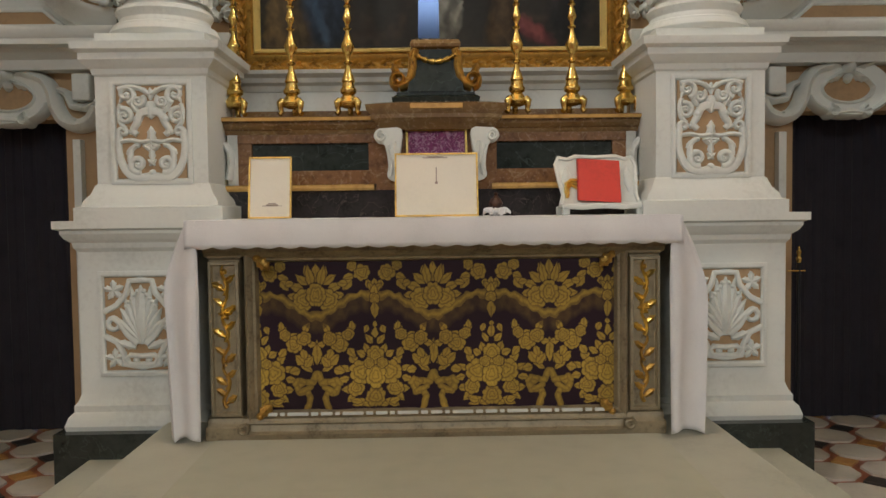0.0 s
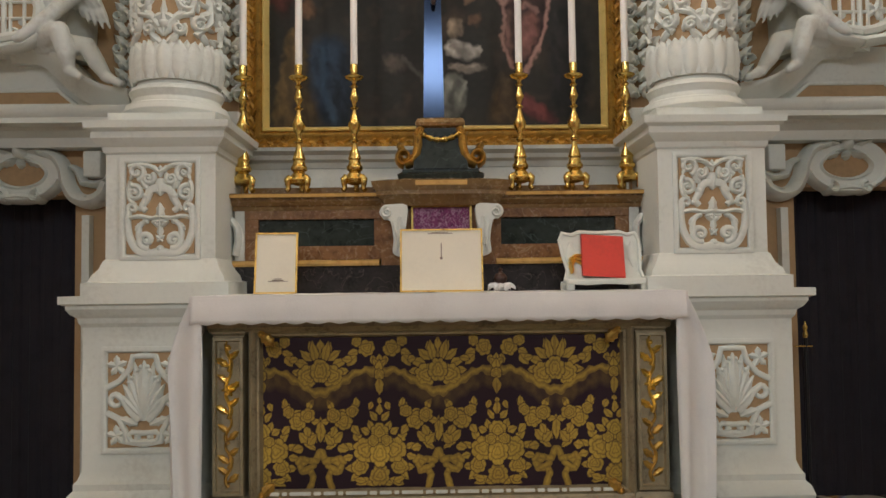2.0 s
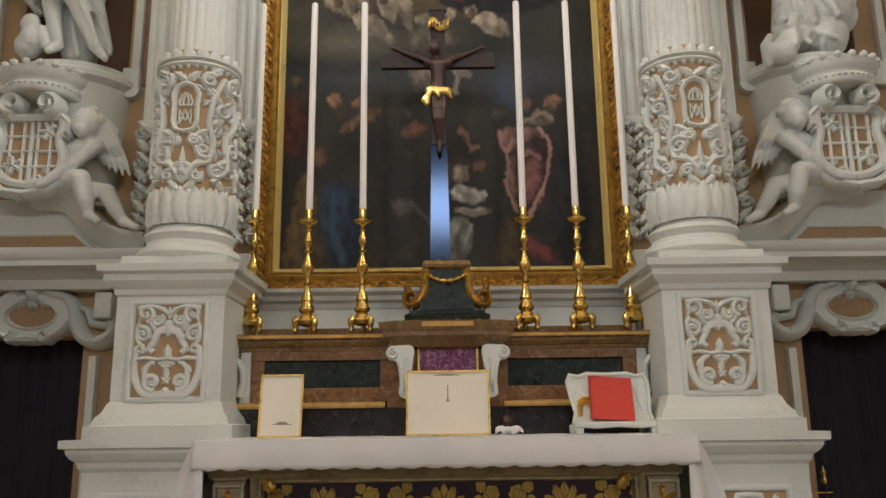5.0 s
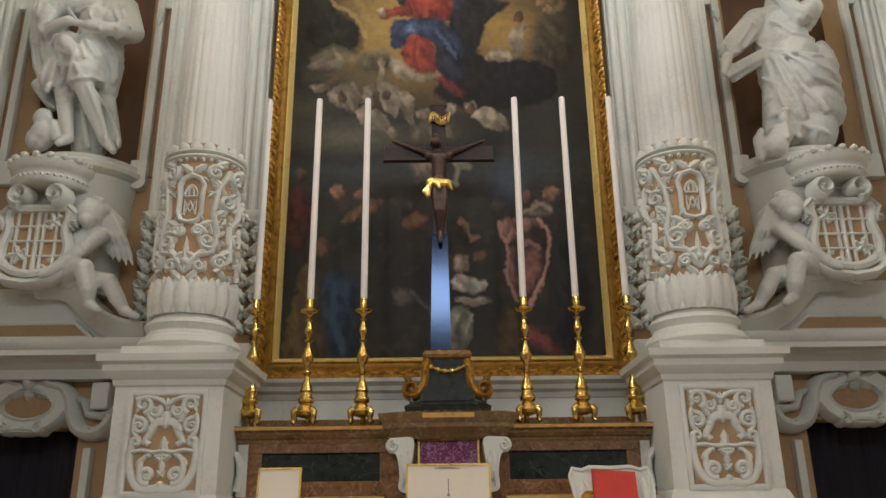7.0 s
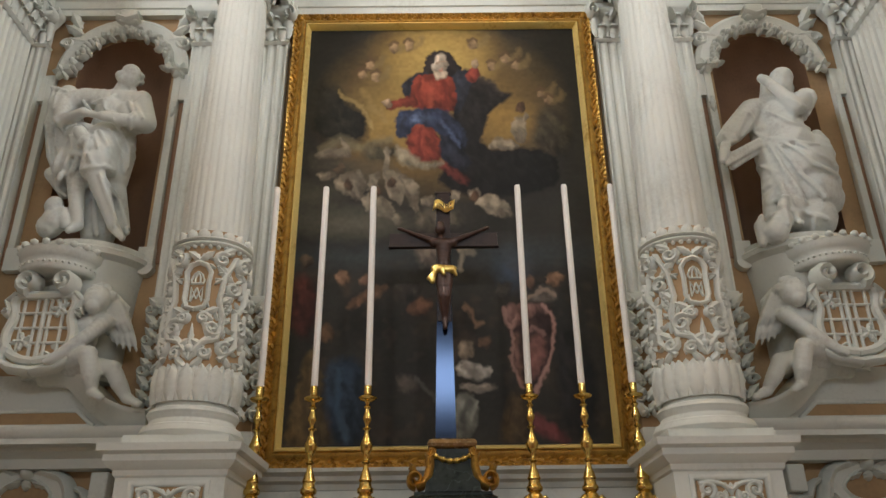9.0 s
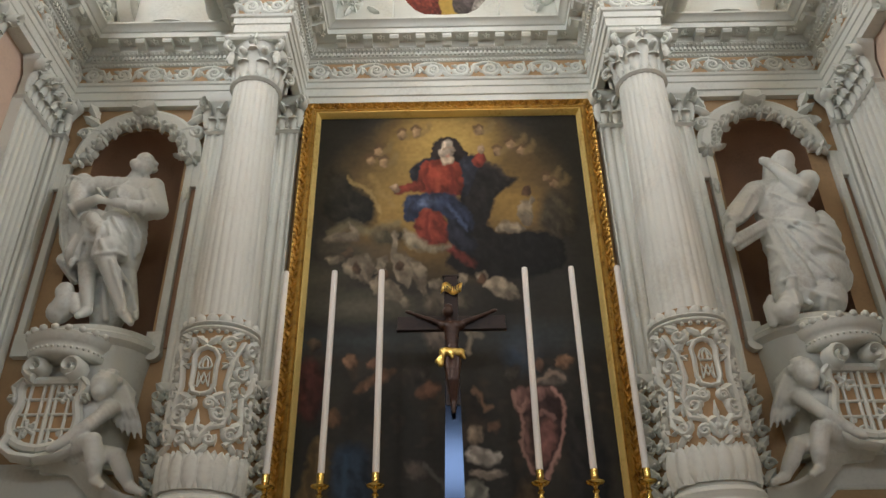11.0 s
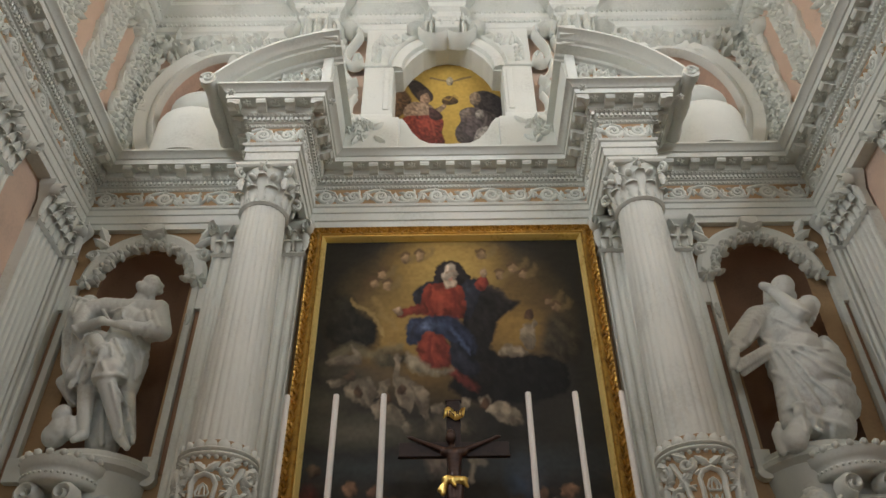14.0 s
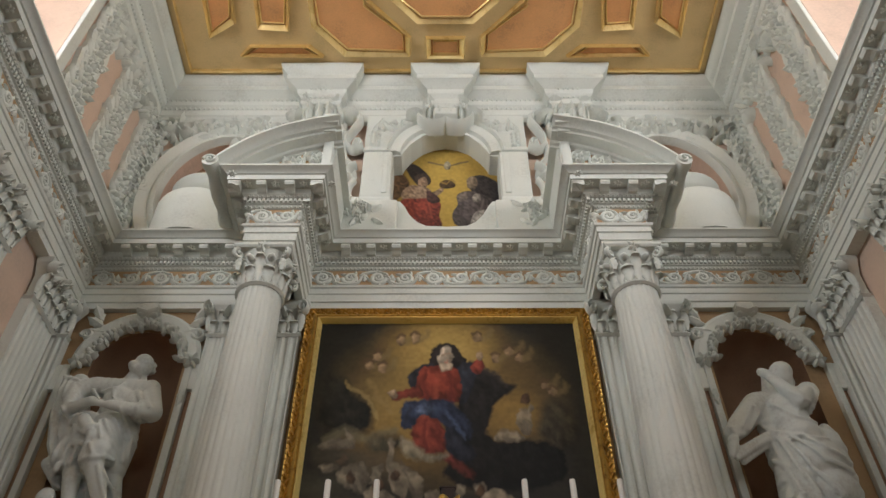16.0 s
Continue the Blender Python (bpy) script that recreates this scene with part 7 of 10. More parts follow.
# ---- the great entablature's carving ----
def scroll_run(bm, length, z0, h, mp, ht=0.02):
    """A running frieze of paired scrolls and leaves along u from 0 to length."""
    n = max(2, int(round(length / (h * 1.5))))
    w = length / n
    for i in range(n):
        uc = (i + 0.5) * w
        k = 1 if i % 2 else -1
        stroke(bm, [(uc + (h * 0.42 - h * 0.34 * j / 18) * math.cos(k * j * 0.55 + 1.57 + k * 1.57), z0 + h / 2 + (h * 0.42 - h * 0.34 * j / 18) * math.sin(k * j * 0.55 + 1.57 + k * 1.57)) for j in range(19)], h * 0.13, ht, mp, h * 0.09)
        stroke(bm, [(uc - w * 0.5, z0 + h * (0.5 - 0.3 * k)), (uc - w * 0.3, z0 + h * (0.5 - 0.42 * k)), (uc, z0 + h * (0.5 - 0.44 * k)), (uc + w * 0.3, z0 + h * (0.5 - 0.3 * k)), (uc + w * 0.5, z0 + h * (0.5 + 0.3 * k))], h * 0.1, ht, mp, h * 0.07)
        flower(bm, uc, z0 + h / 2, h * 0.2, ht, mp, 5)
        for q in range(4):
            leaf(bm, uc + h * 0.3 * math.cos(q * 1.57 + 0.6), z0 + h * 0.5 + h * 0.3 * math.sin(q * 1.57 + 0.6), q * 1.57 + 0.6 + 0.9 * k, h * 0.36, h * 0.12, ht, mp, n=5)
        leaf(bm, uc + w * 0.5, z0 + h * 0.3, 1.57, h * 0.5, h * 0.16, ht * 1.1, mp, n=6)
        leaf(bm, uc + w * 0.35, z0 + h * 0.5, 1.0 * k, h * 0.55, h * 0.2, ht, mp, n=6)
        leaf(bm, uc - w * 0.35, z0 + h * 0.5, 3.6 * k, h * 0.55, h * 0.2, ht, mp, n=6)


def along(a, b):
    """A relief map on the wall from a to b (x, y), facing its right hand."""
    d = (Vector(b) - Vector(a)).normalized()
    n = Vector((d.y, -d.x))
    return lambda u, v, h: (a[0] + d.x * u + n.x * h, a[1] + d.y * u + n.y * h, v)


def entablature_detail():
    path = entablature_path()
    fr = bmesh.new()
    ground = bmesh.new()
    dent = bmesh.new()
    egg = bmesh.new()
    blocks = {}
    for i, (a, b) in enumerate(zip(path, path[1:])):
        va, vb = Vector(a), Vector(b)
        d = (vb - va)
        L = d.length
        d.normalize()
        n = Vector((d.y, -d.x))
        mp = along(a, b)
        if i in (0, 10):
            # on the side walls only the stretch that is in view
            start = 0.0 if i == 10 else max(0.0, L - 4.4)
            mps = (lambda s0, m: (lambda u, v, h: m(u + s0, v, h)))(start, mp)
            scroll_run(fr, min(L, 4.4), 5.628, 0.156, lambda u, v, h: mps(u, v, h + 0.006), 0.024)
        else:
            scroll_run(fr, L, 5.628, 0.156, lambda u, v, h: mp(u, v, h + 0.006), 0.022)
        # tan ground of the frieze
        q = [ground.verts.new(mp(u, v, 0.0075)) for u, v in ((0.0, 5.618), (L, 5.618), (L, 5.793), (0.0, 5.793))]
        ground.faces.new(q)
        inner = lambda k: 0 < k < len(path) - 1
        # brackets under the cornice: keep clear of the inner corners
        turn_a = inner(i) and (va - Vector(path[i - 1])).normalized().cross(d) if i > 0 else 0
        turn_b = d.cross((Vector(path[i + 2]) - vb).normalized()) if i + 2 < len(path) else 0
        # right turns are inner corners of the room (the cornices meet), left turns are outer
        s0 = 0.29 if (i > 0 and turn_a < 0) else -0.14 if i > 0 else 0.1
        s1 = L - (0.29 if (i + 2 < len(path) and turn_b < 0) else -0.14 if i + 2 < len(path) else 0.1)
        if i in (0, 10):
            if i == 0:
                s0 = max(s0, L - 4.4)
            else:
                s1 = min(s1, 4.4)
        if s1 > s0:
            m = max(1, int(round((s1 - s0) / 0.205)))
            for k in range(m + 1):
                u = s0 + (s1 - s0) * k / m
                p = va + d * u
                blocks.setdefault(math.degrees(math.atan2(n.y, n.x)), []).append((p.x, p.y))
        u = (0.08 if (i > 0 and turn_a < 0) else -0.06)
        e = L - (0.08 if (turn_b and turn_b < 0) else -0.06)
        if i == 0:
            u = max(u, L - 4.4)
        if i == 10:
            e = min(e, 4.4)
        while u < e:
            vs = [mp(u + du, z, h) for h in (0.04, 0.064) for du, z in ((0, 5.83), (0.02, 5.83), (0.02, 5.86), (0, 5.86))]
            vv = [dent.verts.new(q) for q in vs]
            for f in ((4, 5, 6, 7), (0, 1, 5, 4), (1, 2, 6, 5), (2, 3, 7, 6), (3, 0, 4, 7)):
                dent.faces.new([vv[k] for k in f])
            boss(egg, u + 0.015, 5.808, 0.012, 0.012, lambda a2, b2, h: mp(a2, b2, h + 0.02), n=5, rows=2)
            boss(egg, u + 0.032, 5.878, 0.011, 0.012, lambda a2, b2, h: mp(a2, b2, h + 0.072), n=5, rows=2)
            u += 0.034
    part("frieze_ground", ground, TAN, ENT, "tan ground of the frieze")
    part("frieze_carving", fr, STUCCO, ENT, "white scrolling leaf frieze", smooth=55)["kind"] = "stuff"
    o = part("dentils", dent, STUCCO, ENT, "row of small dentils")
    o["kind"] = "stuff"
    o = part("egg_moulding", egg, STUCCO, ENT, "small egg moulding")
    o["kind"] = "stuff"
    # one bracket mesh, shared
    bm = bmesh.new()
    pr = [(0.085, 5.944), (0.178, 5.944), (0.178, 5.922), (0.168, 5.905), (0.15, 5.907), (0.13, 5.9), (0.11, 5.886), (0.085, 5.886)]
    Lf = [bm.verts.new((o2, -0.036, z)) for o2, z in pr]
    Rf = [bm.verts.new((o2, 0.036, z)) for o2, z in pr]
    for i in range(len(pr)):
        j = (i + 1) % len(pr)
        bm.faces.new((Lf[i], Lf[j], Rf[j], Rf[i]))
    bm.faces.new(Lf)
    bm.faces.new(Rf)
    first = part("bracket", bm, STUCCO, ENT)
    me = first.data
    bm = bmesh.new()
    # rosette between the brackets, on the soffit
    flower(bm, 0.137, 0.0, 0.034, 0.014, lambda u, v, h: (u, v + 0.1, 5.941 - h), 6)
    ros = part("rosette", bm, STUCCO, ENT)
    rme = ros.data
    done = False
    for ang, pts in blocks.items():
        for x, y in pts:
            o = first if not done else new("bracket", me)
            r = ros if not done else new("rosette", rme)
            done = True
            for q in (o, r):
                q.parent = ENT
                q.matrix_basis = pose(x, y, 0, 0, 0, ang)


entablature_detail()


# ---- side bays: doors' cartouches, broken pediments, shields, statues ----
def ribbon_curve(bm, pts, prof, s, y0):
    """Sweeps a section [(along normal, forward)] down an (x, z) curve on the wall."""
    rows = []
    n = len(pts)
    for i, p in enumerate(pts):
        a, c = pts[max(0, i - 1)], pts[min(n - 1, i + 1)]
        dx, dz = c[0] - a[0], c[1] - a[1]
        q = math.hypot(dx, dz) or 1
        nx, nz = -dz / q, dx / q
        rows.append([bm.verts.new((s * (p[0] + nx * o), y0 - h, p[1] + nz * o)) for o, h in prof])
    for r, t in zip(rows, rows[1:]):
        for j in range(len(prof) - 1):
            bm.faces.new((r[j], r[j + 1], t[j + 1], t[j]))
    bm.faces.new(rows[0])
    bm.faces.new(rows[-1])


BAY = 2.34


def side_bay(s):
    # small cornice over the door, on which the broken pediment stands
    t = thing("door_pediment", (s * BAY, WALL, 2.2), "white stucco broken scroll pediment over the doorway", "pediment", "door pediments")
    bm = bmesh.new()
    x0, x1 = sorted((s * 1.66, s * 3.0))
    sweep(bm, [(x0, WALL), (x1, WALL)], [(0.0, 2.10), (0.12, 2.10), (0.14, 2.15), (0.2, 2.18), (0.21, 2.2), (0.29, 2.205), (0.29, 2.235), (0.30, 2.245), (0.315, 2.28), (0.315, 2.295), (0.0, 2.30)])
    sub("cornice", bm, STUCCO, t, smooth=25)
    bm = bmesh.new()
    line = smooth_line([(1.68, 2.335), (1.82, 2.36), (1.95, 2.42), (2.06, 2.52), (2.15, 2.6), (2.24, 2.625), (2.36, 2.63)])
    ribbon_curve(bm, line, [(-0.07, 0.0), (-0.07, 0.2), (-0.045, 0.22), (-0.03, 0.25), (0.0, 0.27), (0.02, 0.3), (0.04, 0.315), (0.05, 0.315), (0.055, 0.0)], s, WALL)
    # tympanum behind
    body = [(1.7, 2.295), (1.76, 2.33)] + line[8:] + [(3.0, 2.63), (3.0, 2.295)]
    extrude_curve(bm, [(s * x, z) for x, z in body], WALL - 0.14, WALL)
    stroke(bm, spiral(2.29, 2.68, 0.05, 0.01, -1.57, 1.5), 0.022, 0.06, lambda u, v, h: (s * u, WALL - 0.27 - h, v), 0.012)
    sub("scroll", bm, STUCCO, t, smooth=40)
    bm = bmesh.new()
    pts = [(2.02, 2.33), (2.13, 2.42), (2.56, 2.42), (2.66, 2.33)]
    extrude_curve(bm, [(s * x, z) for x, z in pts], WALL - 0.146, WALL - 0.13)
    pan = sub("panel", bm, TAN, t, "tan inset panel")
    bm = bmesh.new()
    stroke(bm, [(x, z) for x, z in pts + pts[:1]], 0.014, 0.012, lambda u, v, h: (s * u, WALL - 0.145 - h, v))
    sub("panel_edge", bm, STUCCO, t)

    # cartouche with scrolls over the door
    c = thing("door_cartouche", (s * BAY, WALL, 1.7), "white stucco scroll cartouche round a tan oval above the doorway", "cartouche", "door cartouches")
    mp = lambda u, v, h: (s * u, WALL - h, v)
    bm = bmesh.new()
    # plate with an oval hole: strips between oval and outline
    cx, cz, rx, rz = 2.385, 1.965, 0.15, 0.085
    n = 48
    ov = [(cx + rx * math.cos(a), cz + rz * math.sin(a) * (1.0 if math.sin(a) < 0 else (0.85 - 0.25 * math.cos(a * 2)))) for a in [2 * math.pi * i / n for i in range(n)]]
    big = [(cx + 0.235 * math.cos(a), cz + 0.155 * math.sin(a)) for a in [2 * math.pi * i / n for i in range(n)]]
    A = [bm.verts.new(mp(u, v, 0.05)) for u, v in ov]
    A0 = [bm.verts.new(mp(u, v, -0.01)) for u, v in ov]
    B = [bm.verts.new(mp(u, v, 0.07)) for u, v in big]
    B0 = [bm.verts.new(mp(u, v, -0.01)) for u, v in big]
    for i in range(n):
        j = (i + 1) % n
        bm.faces.new((A[i], A[j], B[j], B[i]))
        bm.faces.new((A0[i], A0[j], A[j], A[i]))
        bm.faces.new((B[i], B[j], B0[j], B0[i]))
    stroke(bm, [(u, v) for u, v in big[n // 2 + 2:]], 0.022, 0.09, mp)
    stroke(bm, [(u, v) for u, v in ov + ov[:1]], 0.014, 0.07, mp)
    sub("plate", bm, STUCCO, c, smooth=45)
    bm = bmesh.new()
    extrude_curve(bm, [(s * u, v) for u, v in [(cx + 0.14 * math.cos(a), cz + 0.08 * math.sin(a)) for a in [2 * math.pi * i / 24 for i in range(24)]]], WALL - 0.03, WALL + 0.01)
    sub("oval", bm, TAN, c, "bulging tan oval")
    bm = bmesh.new()
    wing = smooth_line([(1.88, 1.90), (1.92, 1.83), (1.99, 1.80), (2.07, 1.82), (2.12, 1.9), (2.14, 1.99), (2.19, 2.06), (2.28, 2.09)], 5)
    stroke(bm, wing, 0.05, 0.1, mp, 0.03)
    stroke(bm, [(1.88, 1.93), (1.95, 1.9), (2.03, 1.91), (2.06, 1.98), (2.1, 2.0)], 0.03, 0.08, mp, 0.02)
    boss(bm, 2.0, 1.825, 0.012, 0.11, mp)
    box(bm, *sorted((s * 1.9, s * 2.0)), WALL - 0.12, WALL, 1.93, 2.08, 0.01)
    for k in (-1, 1):
        stroke(bm, spiral(cx + k * 0.1, 1.83, 0.035, 0.008, 1.57, k * 1.3), 0.02, 0.1, mp, 0.012)
    stroke(bm, [(cx - 0.12, 1.815), (cx, 1.83), (cx + 0.12, 1.815)], 0.024, 0.095, mp)
    # plain carved mask boss at the top with two small wings
    boss(bm, cx, 2.09, 0.055, 0.12, mp, n=12, rows=4)
    for k in (-1, 1):
        leaf(bm, cx + k * 0.03, 2.08, 1.57 - k * 1.35, 0.15, 0.035, 0.1, mp)
        leaf(bm, cx + k * 0.03, 2.04, 1.57 - k * 1.9, 0.1, 0.03, 0.09, mp)
    leaf(bm, cx, 2.05, -1.57, 0.06, 0.03, 0.1, mp)
    sub("scrollwork", bm, STUCCO, c, smooth=50)

    # half-round console that carries the statue
    k = thing("statue_console", (s * 2.27, WALL, 2.63), "white half-round stucco console under the statue", "console", "statue consoles")
    bm = bmesh.new()
    prof = [(0.3, 2.6), (0.31, 2.9), (0.33, 3.2), (0.35, 3.33), (0.39, 3.36), (0.395, 3.39), (0.37, 3.41), (0.37, 3.44)]
    lathe(bm, s * 2.27, WALL + 0.06, curve_profile(prof, 2), 40)
    sub("drum", bm, STUCCO, k, smooth=35)

    # shield with checkered field and crown
    e = thing("coat_of_arms", (s * BAY, 4.3, 2.63), "white stucco shield with quartered tan squares under a crown", "shield", "stucco shields")
    ys = 4.33
    bm = bmesh.new()
    half = smooth_line([(0.0, 2.66), (0.1, 2.68), (0.17, 2.73), (0.19, 2.82), (0.165, 2.92), (0.18, 3.0), (0.17, 3.06)], 4)
    shp = [(BAY + u, v) for u, v in half] + [(BAY - u, v) for u, v in reversed(half[1:])]
    extrude_curve(bm, [(s * u, v) for u, v in shp], ys, ys + 0.08)
    sub("field", bm, TAN, e, "tan shield field")
    bm = bmesh.new()
    mq = lambda u, v, h: (s * u, ys - h, v)
    stroke(bm, shp + shp[:1], 0.028, 0.04, mq)
    for u in (-0.11, -0.035, 0.045, 0.12):
        stroke(bm, [(BAY + u, 2.69), (BAY + u, 3.05)], 0.0095, 0.016, mq)
    for v in (2.77, 2.86, 2.95):
        stroke(bm, [(BAY - 0.17, v), (BAY + 0.17, v)], 0.0095, 0.016, mq)
    stroke(bm, [(BAY, 2.68), (BAY, 3.06)], 0.014, 0.02, mq)
    for u, v in ((-0.09, 2.98), (0.09, 2.78)):
        flower(bm, BAY + u, v, 0.055, 0.024, mq, 5)
        for j in range(5):
            boss(bm, BAY + u + 0.045 * math.cos(j * 1.2566), v + 0.045 * math.sin(j * 1.2566), 0.016, 0.03, mq, n=6, rows=2)
    for o in (-1, 1):
        stroke(bm, spiral(BAY + o * 0.1, 3.13, 0.065, 0.012, -1.57 if o > 0 else -1.57, o * 1.5), 0.03, 0.1, mq, 0.016)
        stroke(bm, [(BAY + o * 0.17, 3.07), (BAY + o * 0.22, 3.02), (BAY + o * 0.19, 2.96)] + [(BAY + o * (0.21 + 0.02 * math.cos(i)), 2.95 + 0.02 * math.sin(i)) for i in range(6)], 0.018, 0.05, mq, 0.01)
        stroke(bm, [(BAY + o * 0.17, 2.74), (BAY + o * 0.2, 2.67), (BAY + o * 0.13, 2.62), (BAY, 2.6)], 0.03, 0.06, mq)
    sub("strapwork", bm, STUCCO, e, smooth=50)
    bm = bmesh.new()
    lathe(bm, s * BAY, 4.42, curve_profile([(0.19, 3.19), (0.215, 3.2), (0.22, 3.23), (0.215, 3.26), (0.24, 3.29), (0.25, 3.33), (0.235, 3.34)], 2), 36)
    for i in range(20):
        a = 2 * math.pi * i / 20
        bmesh.ops.create_icosphere(bm, subdivisions=1, radius=0.026, matrix=Matrix.Translation((s * BAY + 0.242 * math.cos(a), 4.42 + 0.242 * math.sin(a), 3.345)))
    for i in range(40):
        a = 2 * math.pi * i / 40
        bmesh.ops.create_icosphere(bm, subdivisions=1, radius=0.01, matrix=Matrix.Translation((s * BAY + 0.222 * math.cos(a), 4.42 + 0.222 * math.sin(a), 3.235)))
    sub("crown", bm, STUCCO, e, "white stucco crown", smooth=60)

    # niche surround: strips with eared feet, arch with garland, keystone, spandrel leaves
    nt = thing("niche_surround", (s * 2.29, WALL, 3.2), "white stucco niche surround with fruit garland on the arch", "niche surround", "niche surrounds")
    for xa, xb, xe, inner in ((1.866, 1.918, 1.965, True), (2.765, 2.812, 2.64, False)):
        bm = bmesh.new()
        x0, x1 = sorted((s * xa, s * xb))
        box(bm, x0, x1, WALL - 0.055, WALL, 3.36, 4.86, 0.006)
        x0, x1 = sorted((s * (xa if inner else xb), s * xe))
        box(bm, x0 - 0.003, x1 + 0.003, WALL - 0.058, WALL + 0.01, 3.34, 3.5, 0.006)
        if inner:
            extrude_curve(bm, [(s * (1.912 + 0.055 * math.cos(a)), 3.36 + 0.058 * math.sin(a)) for a in [math.pi + math.pi * i / 10 for i in range(11)]], WALL - 0.061, WALL)
            leaf(bm, 1.892, 4.62, -1.57, 0.13, 0.028, 0.03, lambda u, v, h: (s * u, WALL - 0.055 - h, v))
        sub("jamb", bm, STUCCO, nt, smooth=30)
        # dark slot between the strip and the pilaster, closed above by a plain block
        bm = bmesh.new()
        ga, gb = (1.806, 1.866) if inner else (2.812, 2.858)
        box(bm, *sorted((s * ga, s * gb)), WALL - 0.012, WALL + 0.01, 3.4, 4.64)
        sub("slot", bm, NICHE, nt, "dark brown slot")
        bm = bmesh.new()
        box(bm, *sorted((s * ga, s * gb)), WALL - 0.05, WALL, 4.64, 4.86, 0.004)
        sub("slot_head", bm, STUCCO, nt)
    bm = bmesh.new()
    cx, cz = 2.295, 4.88
    arc = [(cx + 0.405 * math.cos(a), cz + 0.405 * math.sin(a)) for a in [math.pi * i / 24 for i in range(25)]]
    ribbon_curve(bm, arc, [(-0.07, 0.0), (-0.07, 0.06), (-0.04, 0.08), (0.0, 0.07), (0.04, 0.06), (0.055, 0.05), (0.06, 0.0)], s, WALL)
    arch = sub("arch", bm, STUCCO, nt, smooth=40)
    bm = bmesh.new()
    rng = random.Random(11)
    mp = lambda u, v, h: (s * u, WALL - 0.05 - h, v)
    for i in range(34):
        a = math.radians(4 + 172 * i / 33)
        for j in range(2):
            r = 0.345 + rng.uniform(-0.03, 0.025) + 0.02 * math.sin(a)
            boss(bm, cx + r * math.cos(a), cz + r * math.sin(a), rng.uniform(0.018, 0.03), rng.uniform(0.04, 0.07), mp, n=7, rows=2)
        if i % 3 == 0:
            leaf(bm, cx + 0.34 * math.cos(a), cz + 0.34 * math.sin(a), a + rng.uniform(2, 4), 0.07, 0.025, 0.05, mp, n=5)
    for e2 in (-1, 1):
        flower(bm, cx + e2 * 0.415, cz + 0.0, 0.07, 0.05, mp, 6)
    pieces("fruit", bm, STUCCO, arch, "", smooth=60)
    bm = bmesh.new()
    box(bm, *sorted((s * (cx - 0.07), s * (cx + 0.07))), WALL - 0.13, WALL, 5.28, 5.4, 0.02)
    stroke(bm, [(cx - 0.08, 5.33), (cx, 5.3), (cx + 0.08, 5.33)], 0.03, 0.1, mp)
    for e2 in (-1, 1):
        for j in range(3):
            leaf(bm, cx + e2 * (0.3 + 0.03 * j), 5.15 + 0.06 * j, 1.57 - e2 * (1.5 - 0.5 * j), 0.17, 0.045, 0.04, mp)
        stroke(bm, spiral(cx + e2 * 0.42, 5.12, 0.05, 0.01, 0, e2 * 1.2), 0.016, 0.04, mp)
    pieces("spandrel_leaf", bm, STUCCO, arch, "", smooth=50)


for _s in (-1, 1):
    side_bay(_s)


def limb(out, *joints):
    """Tapered limbs or folds through joints (x, y, z, radius)."""
    for a, b in zip(joints, joints[1:]):
        out.append((a[:3], b[:3], a[3], b[3]))


def drape(body, sink, out, *joints):
    """Folds that lie on the front of the body, sunk into it by a share of their radius."""
    fine = []
    for a, b in zip(joints, joints[1:]):
        n = max(2, int(math.dist(a[:3], b[:3]) / 0.03))
        fine += [tuple(p + (q - p) * i / n for p, q in zip(a, b)) for i in range(n)]
    fine.append(joints[-1])
    laid = []
    for x, y, z, r in fine:
        front = None
        for p, q, r0, r1 in body:
            for i in range(7):
                f = i / 6
                rr = r0 + (r1 - r0) * f
                d = rr * rr - (p[0] + (q[0] - p[0]) * f - x) ** 2 - (p[2] + (q[2] - p[2]) * f - z) ** 2
                if d > 0:
                    s = p[1] + (q[1] - p[1]) * f - math.sqrt(d)
                    front = s if front is None else min(front, s)
        laid.append((x, y if front is None else front + sink * r, z, r))
    limb(out, *laid)


def curls(rng, c, R, n, r):
    out = []
    for i in range(n):
        a, b = rng.uniform(0, 6.28), rng.uniform(-0.2, 1.5)
        q = (c[0] + R * math.cos(b) * math.cos(a), c[1] + R * math.cos(b) * abs(math.sin(a)) * 0.9 + 0.01, c[2] + R * math.sin(b))
        out.append((q, (q[0] + 0.01, q[1], q[2] + 0.008), r, r * 0.8))
    return out


